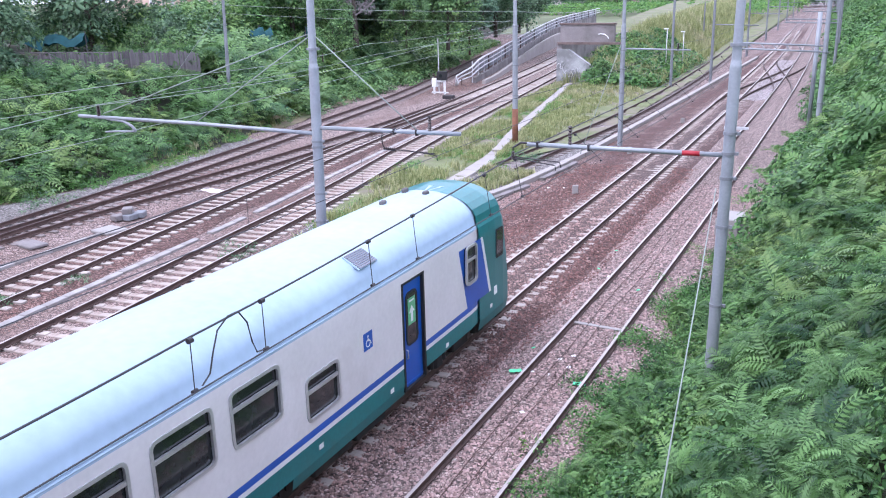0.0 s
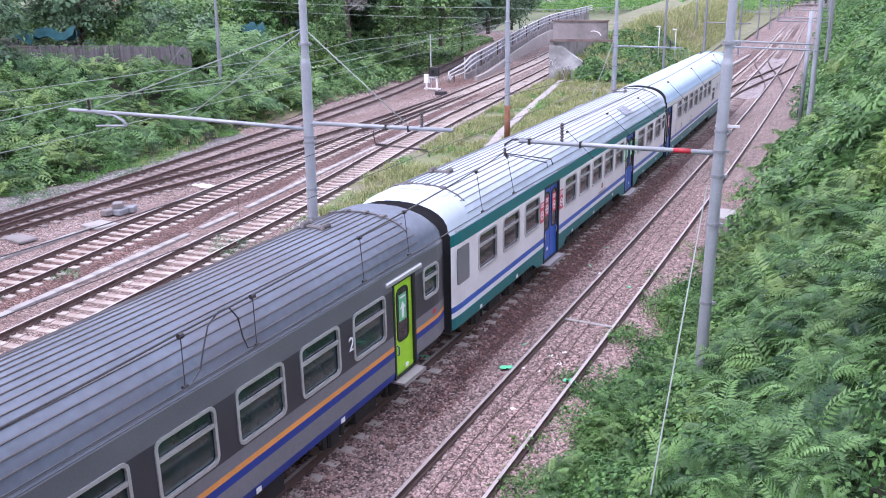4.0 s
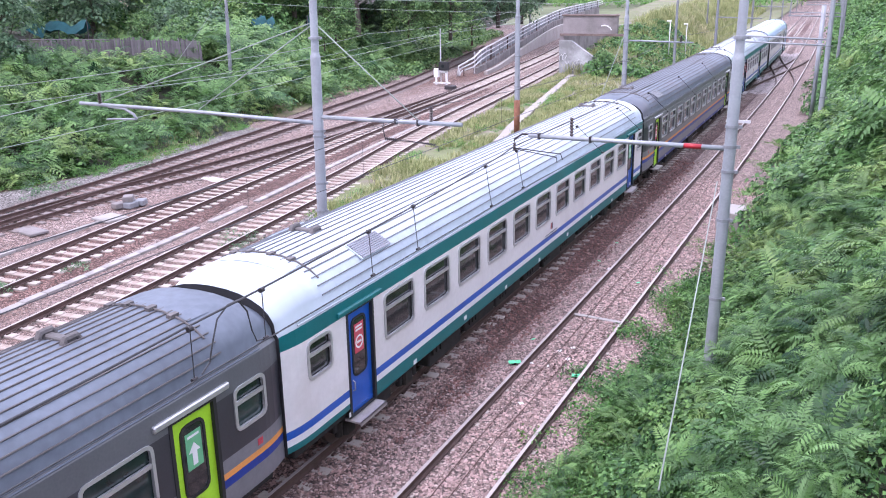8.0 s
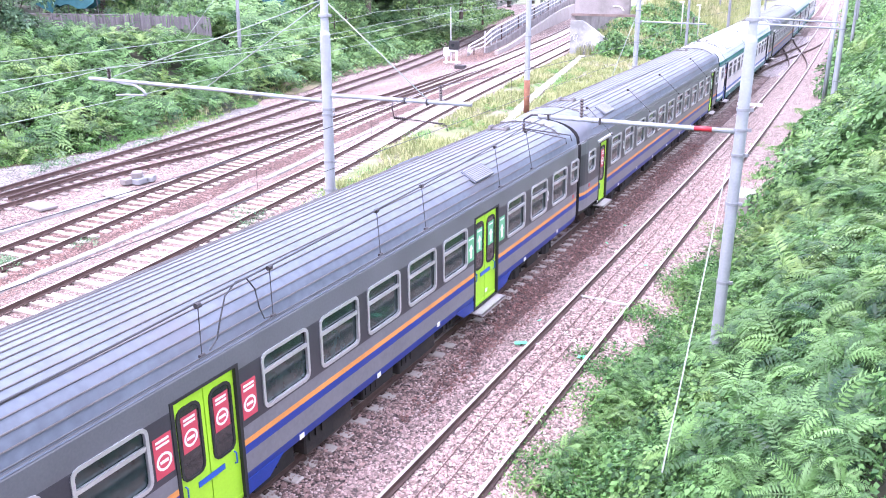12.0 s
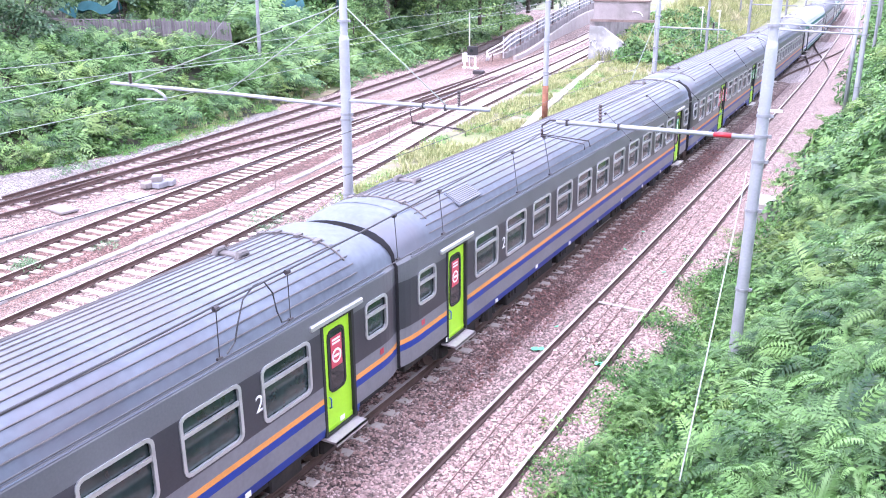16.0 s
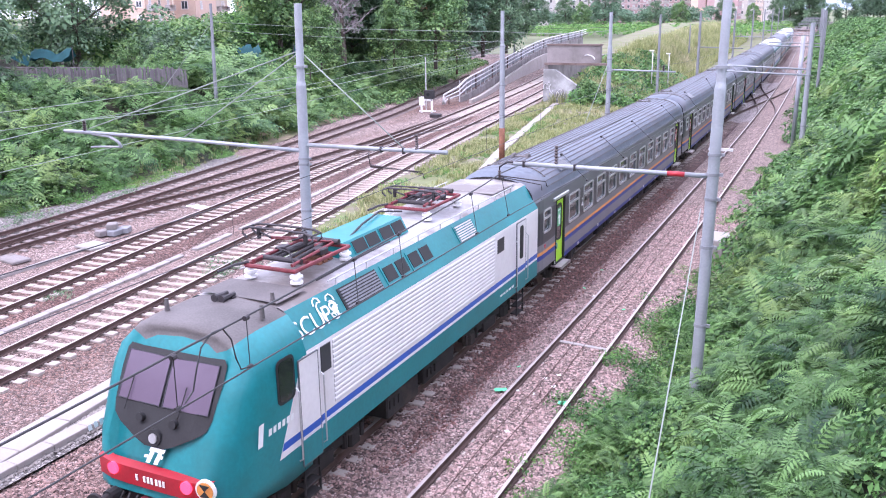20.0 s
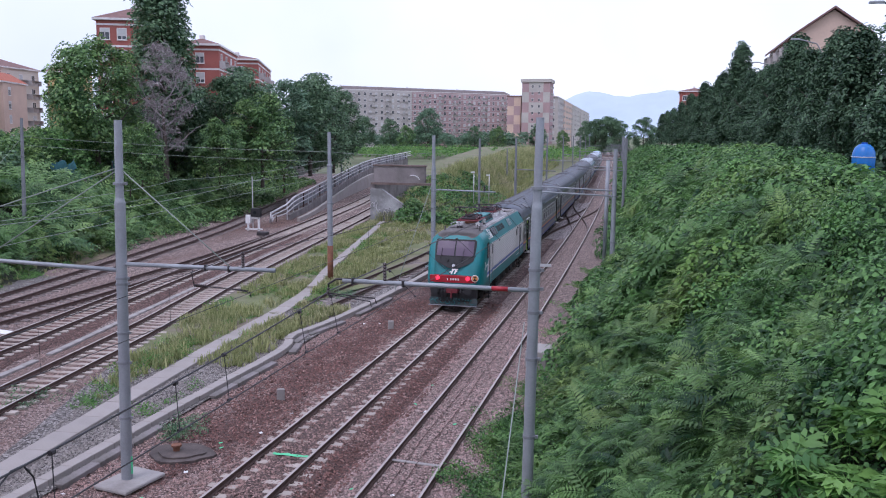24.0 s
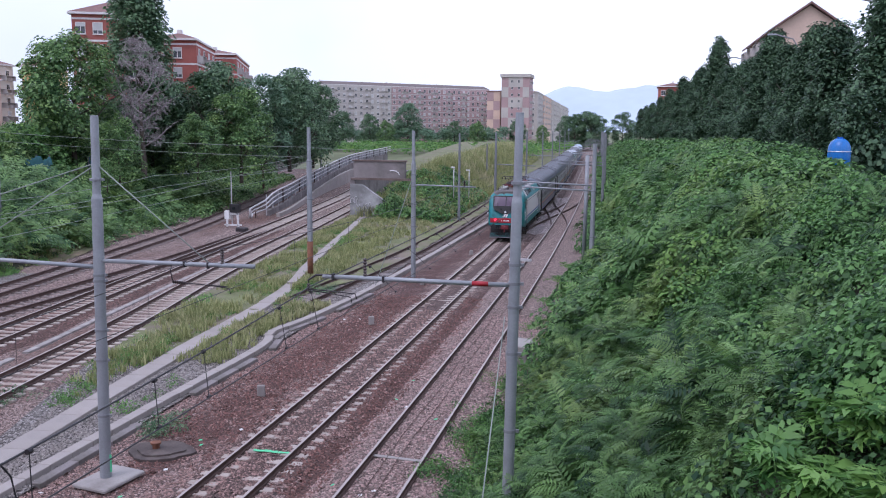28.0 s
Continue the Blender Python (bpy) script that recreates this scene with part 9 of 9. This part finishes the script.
WINDOWS = [win_mesh("window", 1.2, 1.5, k) for k in (0, 0.35, 0.7, 1.0)]
BALC = Shape().box(-1.9, 1.9, -0.1, 0.08, 0, 1.15).box(-1.9, 1.9, 0.08, 0.95, 1.08, 1.13).box(-1.9, -1.85, 0.08, 0.95, 0.05, 1.1).box(1.85, 1.9, 0.08, 0.95, 0.05, 1.1)
for q_ in range(13):
    BALC.box(-1.8 + 0.3 * q_ - 0.03, -1.8 + 0.3 * q_ + 0.03, 0.12, 0.9, 1.09, 1.12, 1)
BALC_ME = BALC.mesh("balcony", [BALCONY, MAST_D])


def face_pose(x0, y0, x1, y1, u, z):
    """On the wall that runs from (x0, y0) to (x1, y1), seen from its right hand: local x along it, y up, z outwards."""
    d = Vector((x1 - x0, y1 - y0, 0))
    l = d.length
    d.normalize()
    out = Vector((d.y, -d.x, 0))
    r = Matrix((d, (0, 0, 1), out)).transposed().to_4x4()
    return Matrix.Translation(Vector((x0, y0, z)) + d * u * l) @ r


def block(label, corners, z0, storeys, wall, roof, faces, storey=3.1, bands=None, hip=2.2, eave=0.7, group="", name="apartment_building", roof_label="", gabled=False):
    """A building on four corners (counter-clockwise from above): walls, string courses, roof, windows, balconies.
    faces: for each wall, a string with a letter a bay: w window, b balcony with its door, . blank."""
    t = thing(name, label, "building", group=group)
    h = storeys * storey + 0.6
    cx, cy = sum(c[0] for c in corners) / 4, sum(c[1] for c in corners) / 4
    part("facade", Shape().prism(corners, z0 - 7, z0 + h), wall, t)
    out = [(cx + (x - cx) * (1 + eave / max(math.hypot(x - cx, y - cy), 1)), cy + (y - cy) * (1 + eave / max(math.hypot(x - cx, y - cy), 1))) for x, y in corners]
    part("eave_board", Shape().prism(out, z0 + h, z0 + h + 0.3), TRIM, t)
    # a hipped roof with its ridge along the longer side
    e = [Vector((*c, 0)) for c in out]
    l01, l12 = (e[1] - e[0]).length, (e[2] - e[1]).length
    if l01 < l12:
        e = e[1:] + e[:1]
        l01, l12 = l12, l01
    a, b = (e[0] + e[3]) / 2, (e[1] + e[2]) / 2
    k = min(0.42, l12 / 2 / l01) if not gabled else 0.001
    ra, rb = a + (b - a) * k, b + (a - b) * k
    z = z0 + h + 0.3
    v = [(q.x, q.y, z) for q in e] + [(ra.x, ra.y, z + hip), (rb.x, rb.y, z + hip)]
    rf = part("roof", Shape().add(v, [(0, 1, 5, 4), (1, 2, 5), (2, 3, 4, 5), (3, 0, 4)]), roof, t, roof_label)
    part("chimney", Shape().box(ra.x - 0.35, ra.x + 0.35, ra.y - 0.35, ra.y + 0.35, z + hip * 0.4, z + hip + 0.5, cut=0.05), TRIM, rf)
    rng = random.Random(label)
    for k, pattern in enumerate(faces):
        if not pattern:
            continue
        (xa, ya), (xb, yb) = corners[k], corners[(k + 1) % 4]
        if bands:
            for s_ in range(1, storeys + 1):
                l = math.hypot(xb - xa, yb - ya)
                part("string_course", Shape().box(-l / 2, l / 2, -0.14, 0.14, 0, 0.06), bands, t, m=face_pose(xa, ya, xb, yb, 0.5, z0 + s_ * storey))
        n = len(pattern)
        for s_ in range(storeys):
            for i, ch in enumerate(pattern):
                zz = z0 + s_ * storey + 1.75
                if ch == ".":
                    continue
                m = face_pose(xa, ya, xb, yb, (i + 0.5) / n, zz)
                part("window", WINDOWS[rng.choice((0, 0, 1, 2, 3))], None, t, m=m)
                if ch == "b":
                    part("balcony", BALC_ME, None, t, m=m @ Matrix(((1, 0, 0, 0), (0, 0, 1, -1.5), (0, 1, 0, 0), (0, 0, 0, 1))))
    return t


def rect(cx, cy, w, d, turn):
    """Corners of a rectangle, counter-clockwise, the first side facing -y before the turn."""
    c, s = math.cos(radians(turn)), math.sin(radians(turn))
    return [(cx + x * c - y * s, cy + x * s + y * c) for x, y in ((-w / 2, -d / 2), (w / 2, -d / 2), (w / 2, d / 2), (-w / 2, d / 2))]


block("red brick apartment block with white windows and brown roof", rect(-78.0, 118.6, 9.5, 11, 22), 5.8, 6, BRICK, TILE_R, ["ww.w", "bwb", "", "www"], bands=TRIM, group="brick apartment blocks")
block("red brick apartment block with white bands and glazed balconies", [(-75.3, 126.1), (-69.6, 128), (-75.7, 146), (-81.4, 144.1)], 6.6, 5, BRICK, TILE_R, [".w.", "bwbb", "", ""], bands=TRIM, hip=1.1, group="brick apartment blocks")
block("red brick apartment block with white bands and balconies behind", [(-86.8, 156.8), (-78.4, 160), (-89.9, 190), (-98.3, 186.8)], 7.0, 5, BRICK, TILE_R, ["..w.", "bwbwb", "", ""], bands=TRIM, hip=1.1, group="brick apartment blocks")
block("peach rendered apartment block with balconies and orange roof", [(-134, 127), (-123.5, 128), (-130.4, 143), (-141, 142)], 6.6, 4, PEACH, TILE_O, ["...w", "bwb", "", ""], hip=2.0, group="rendered apartment blocks")
block("peach rendered wing with orange tiled roof", [(-131.9, 145), (-127.7, 147), (-133, 160), (-138, 158)], 6.6, 4, PEACH, TILE_O, ["w", "w.", "", ""], storey=2.8, hip=2.0, group="rendered apartment blocks")
block("cream apartment block with long balconies and brown hipped roof", [(-149, 157), (-137.4, 158), (-139.5, 172), (-151, 171)], 6.6, 5, SAND_L, TILE_R, ["w..w", "bbb", "", ""], storey=3.0, hip=2.2, group="rendered apartment blocks")
block("ochre rendered apartment block with brown roof", [(-138.0, 173), (-133.5, 175), (-137, 188), (-141.5, 186)], 6.6, 5, OCHRE, TILE_R, ["..", "w.w", "", ""], storey=3.0, hip=1.6, group="rendered apartment blocks")


def along(x0, y0, x1, y1, deep):
    """Corners of a block whose front runs from (x0, y0) to (x1, y1)."""
    d = Vector((x1 - x0, y1 - y0)).normalized()
    b = Vector((-d.y, d.x)) * deep
    return [(x0, y0), (x1, y1), (x1 + b.x, y1 + b.y), (x0 + b.x, y0 + b.y)]


for (x0, y0, x1, y1, wl2, pat) in ((-158, 421, -129.5, 447, SAND, "wbwwbwwbwwbw"), (-129.4, 447.1, -107, 469, ROSE, "wwbwwbwwbw"), (-106.9, 469.1, -84, 491, ROSE, "wbwwbwwwbw")):
    block("long %s apartment block of eight storeys" % ("sand-coloured" if wl2 is SAND else "rose brick"), along(x0, y0, x1, y1, 12), 5.5, 8, wl2, TILE_G, [pat, "", "", ""], hip=1.9, eave=0.05, bands=BALCONY, gabled=True, group="long apartment blocks")

# the chequered tower
tw = thing("tower_block", "chequered pink and white tower block with a flat roof", "building")
tx, ty, tz = -55.7, 396.0, 5.0
part("facade", Shape().box(tx - 6.4, tx + 6.4, ty, ty + 13, tz - 4, tz + 27.5), ROSE, tw)
part("roof_slab", Shape().box(tx - 7.0, tx + 7.0, ty - 0.6, ty + 13.6, tz + 27.5, tz + 29.0, cut=0.1), SAND, tw)
for j in range(6):
    for i in range(3):
        if (i + j) % 2 == 0:
            xs = (-6.4, -3.2, 3.4, 6.4)
            part("facade_panel", Shape().box(tx + xs[i], tx + xs[i + 1], ty - 0.12, ty, tz + j * 4.6, tz + (j + 1) * 4.6), [SAND, SAND][j % 2], tw)
for j in range(9):
    for x in (-1.5, 1.6):
        part("window", WINDOWS[0], None, tw, m=face_pose(tx - 6.4, ty - 0.12, tx + 6.4, ty - 0.12, 0.5 + x / 12.8, tz + 1.6 + j * 3.0) @ Matrix.Scale(0.7, 4))
    part("balcony", BALC_ME, None, tw, m=face_pose(tx + 6.4, ty, tx + 6.4, ty + 13, 0.4, tz + 0.6 + j * 3.0) @ Matrix(((1, 0, 0, 0), (0, 0, 1, 0), (0, 1, 0, 0), (0, 0, 0, 1))))
tw2 = thing("tower_annex", "lower chequered annex beside the tower block", "building")
part("facade", Shape().box(tx - 13.5, tx - 7.2, ty + 2, ty + 14, tz - 4, tz + 21), PEACH, tw2)
part("roof_slab", Shape().box(tx - 13.8, tx - 6.9, ty + 1.7, ty + 14.3, tz + 21, tz + 21.6), TILE_R, tw2)
for j in range(5):
    part("facade_panel", Shape().box(tx - 13.5 + 3.1 * (j % 2), tx - 10.4 + 3.1 * (j % 2), ty + 1.9, ty + 2, tz + j * 4.2, tz + (j + 1) * 4.2), ROSE, tw2)
for k, (y0, y1, wl2) in enumerate(((432, 470, SAND), (476, 540, PEACH), (548, 640, SAND), (650, 780, SAND))):
    xa, xb = -49.5 - (y0 - 432) * 0.035, -49.5 - (y1 - 432) * 0.035
    block("far cream apartment block with balconies along the avenue", [(xa - 14, y0), (xa, y0), (xb, y1), (xb - 14, y1)], 5.0, 7, wl2, TILE_R, ["w.w", "wbwbwb", "", ""], hip=1.5, group="avenue apartment blocks")

# the gabled house behind the street trees
gh = thing("gabled_house", "beige rendered house with a broad gable and balconies", "building")
gx0, gx1, gy0, gy1, ge, ga = 15.1, 23.1, 110.0, 135.0, 21.0, 23.7
gv = [(gx0, gy0, 5), (gx1, gy0, 5), (gx1, gy0, ge), ((gx0 + gx1) / 2, gy0, ga), (gx0, gy0, ge)]
gv += [(x, gy1, z) for x, _, z in gv]
part("facade", Shape().add(gv, [(0, 1, 2, 3, 4), (9, 8, 7, 6, 5), (0, 4, 9, 5), (1, 6, 7, 2)]), PEACH, gh)
gm_ = (gx0 + gx1) / 2
part("roof", Shape().add([(gx0 - 0.6, gy0 - 0.6, ge - 0.4), (gm_, gy0 - 0.6, ga + 0.15), (gx1 + 0.6, gy0 - 0.6, ge - 0.4), (gx1 + 0.6, gy1 + 0.6, ge - 0.4), (gm_, gy1 + 0.6, ga + 0.15), (gx0 - 0.6, gy1 + 0.6, ge - 0.4),
                          (gx0 - 0.6, gy0 - 0.6, ge - 0.15), (gm_, gy0 - 0.6, ga + 0.4), (gx1 + 0.6, gy0 - 0.6, ge - 0.15), (gx1 + 0.6, gy1 + 0.6, ge - 0.15), (gm_, gy1 + 0.6, ga + 0.4), (gx0 - 0.6, gy1 + 0.6, ge - 0.15)],
                         [(0, 1, 4, 5)[::-1], (1, 2, 3, 4)[::-1], (6, 7, 10, 11)[::1], (7, 8, 9, 10), (0, 6, 7, 1)[::-1], (1, 7, 8, 2)[::-1], (5, 11, 6, 0), (2, 8, 9, 3)]), TILE_R, gh)
for j in range(5):
    for u in (0.15, 0.4, 0.65, 0.88):
        m = face_pose(gx0, gy1, gx0, gy0, u, 8.2 + j * 3.05)
        part("window", WINDOWS[j % 4], None, gh, m=m)
        part("balcony", BALC_ME, None, gh, m=m @ Matrix(((1, 0, 0, 0), (0, 0, 1, -1.5), (0, 1, 0, 0), (0, 0, 0, 1))))
block("small red brick building behind the street trees", rect(10.5, 300, 9, 12, 0), 7, 5, BRICK, TILE_R, ["w.w", "", "", "ww"], hip=1.2)

# blue hills, their distance haze painted into the surface colour
hv, hf = [], []
NH = 160
for i in range(NH + 1):
    a = radians(-26 + 52 * i / NH)
    d = 3400
    x, y = d * math.sin(a), d * math.cos(a)
    ridge = (62 + 105 * math.exp(-((x - 10) / 230) ** 2) + 78 * math.exp(-((x + 300) / 150) ** 2) + 84 * math.exp(-((x - 300) / 170) ** 2) + 60 * math.exp(-((x - 900) / 420) ** 2)
             + 60 * math.exp(-((x + 900) / 380) ** 2) + 18 * noise.noise((x * 0.006, 3, 0)) + 6 * noise.noise((x * 0.02, 5, 0)) + 2.5 * noise.noise((x * 0.09, 7, 0)))
    for k in range(7):
        u = k / 6
        hv.append((x * (1 - 0.12 * (1 - u)), y * (1 - 0.12 * (1 - u)), -5 + (ridge + 5) * smooth(u) + (8 * noise.noise((x * 0.012, u * 4, 1)) if 0 < k < 6 else 0)))
for i in range(NH):
    for k in range(6):
        o_ = i * 7 + k
        hf.append((o_, o_ + 7, o_ + 8, o_ + 1))
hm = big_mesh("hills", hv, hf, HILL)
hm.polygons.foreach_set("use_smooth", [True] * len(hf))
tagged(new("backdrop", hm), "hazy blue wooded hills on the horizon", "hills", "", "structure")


# ---- loose stones of the ballast ----
def stone(seed):
    rng = np.random.default_rng(seed)
    v = np.array([(1, 0, 0), (0, 1, 0), (-1, 0, 0), (0, -1, 0), (0.1, 0.1, 0.85), (0, 0, -0.6)], float) * rng.uniform(0.65, 1.15, (6, 1)) + rng.normal(0, 0.12, (6, 3))
    return v * 0.034, np.array([(0, 1, 4), (1, 2, 4), (2, 3, 4), (3, 0, 4)])


STONES = [stone(s) for s in range(6)]
STONE_R = mat("rust_dusted_stones", (0.160, 0.082, 0.070), 0.9, var=0.62, scale=2.5, fine=60, island=0.9)
STONE_M = mat("ballast_stones", (0.270, 0.174, 0.155), 0.9, var=0.58, scale=2.5, fine=60, island=0.9)
STONE_P = mat("pale_ballast_stones", (0.335, 0.232, 0.216), 0.9, var=0.5, scale=2.5, fine=60, island=0.9)
STONE_G = mat("grey_ballast_stones", (0.26, 0.235, 0.22), 0.9, var=0.36, scale=2.5, fine=60, island=0.9)


def stones(name, n, left, right, y0, y1, lines, mats, seed, label, power=1.5, keep=None):
    rng = np.random.default_rng(seed)
    y = y0 + (y1 - y0) * rng.random(n) ** power
    a = np.array([left(q) for q in y])
    b = np.array([right(q) for q in y])
    x = a + (b - a) * rng.random(n)
    z = np.array([(bed(p, q, lines) if lines else -0.225) for p, q in zip(x, y)])
    ok = np.ones(n, bool)
    if keep:
        ok &= np.array([keep(p, q) for p, q in zip(x, y)])
    for q in lines or ():
        c = np.array([q(t) for t in y])
        ok &= (np.abs(np.abs(x - c) - RAIL) > 0.09)
    v, f = scatter(STONES, np.stack([x, y, z], -1)[ok], (0.6 + 0.9 * rng.random(n))[ok], seed, 0.5)
    tagged(new(name, big_mesh(name, v, f, mats)), label, "ballast stones", "", "stuff")


def rusty(x, y):
    """The two bands beside the west main track where brake dust has settled."""
    k = noise.noise((x * 0.7, y * 0.35, 6)) * 0.8 + noise.noise((x * 3.0, y * 3.0, 2)) * 0.5
    x -= bend(y)
    return k > max(abs(x + 12.75) / 1.6 - 1.0 + max(24 - y, 0) / 6, -0.45) or k > max(abs(x + 8.2) / 0.8 - 1.0 + max(21 - y, 0) / 6, -0.45)


stones("loose_stones", 42000, lambda y: -15.0, lambda y: line_b(y) - 1.75, 8, 42, (line_a, line_b), STONE_M, 1, "rusty brown loose ballast stones", keep=lambda x, y: not rusty(x, y) or noise.noise((x * 9, y * 9, 1)) > 0.22)
stones("loose_stones", 42000, lambda y: -15.0, lambda y: line_b(y) - 1.4, 14, 46, (line_a, line_b), STONE_R, 4, "dark red-brown ballast stones under brake dust", 1.3, keep=rusty)
stones("loose_stones", 32000, lambda y: line_b(y) - 1.75, lambda y: foot_right(y) + 2.0, 8, 42, (line_a, line_b), STONE_P, 2, "pale pink loose ballast stones")
stones("loose_stones", 22000, lambda y: max(island_left(y) + 0.4, -21.0), lambda y: -15.2, 10, 46, None, STONE_G, 3, "grey loose gravel stones", 1.2)


motions()
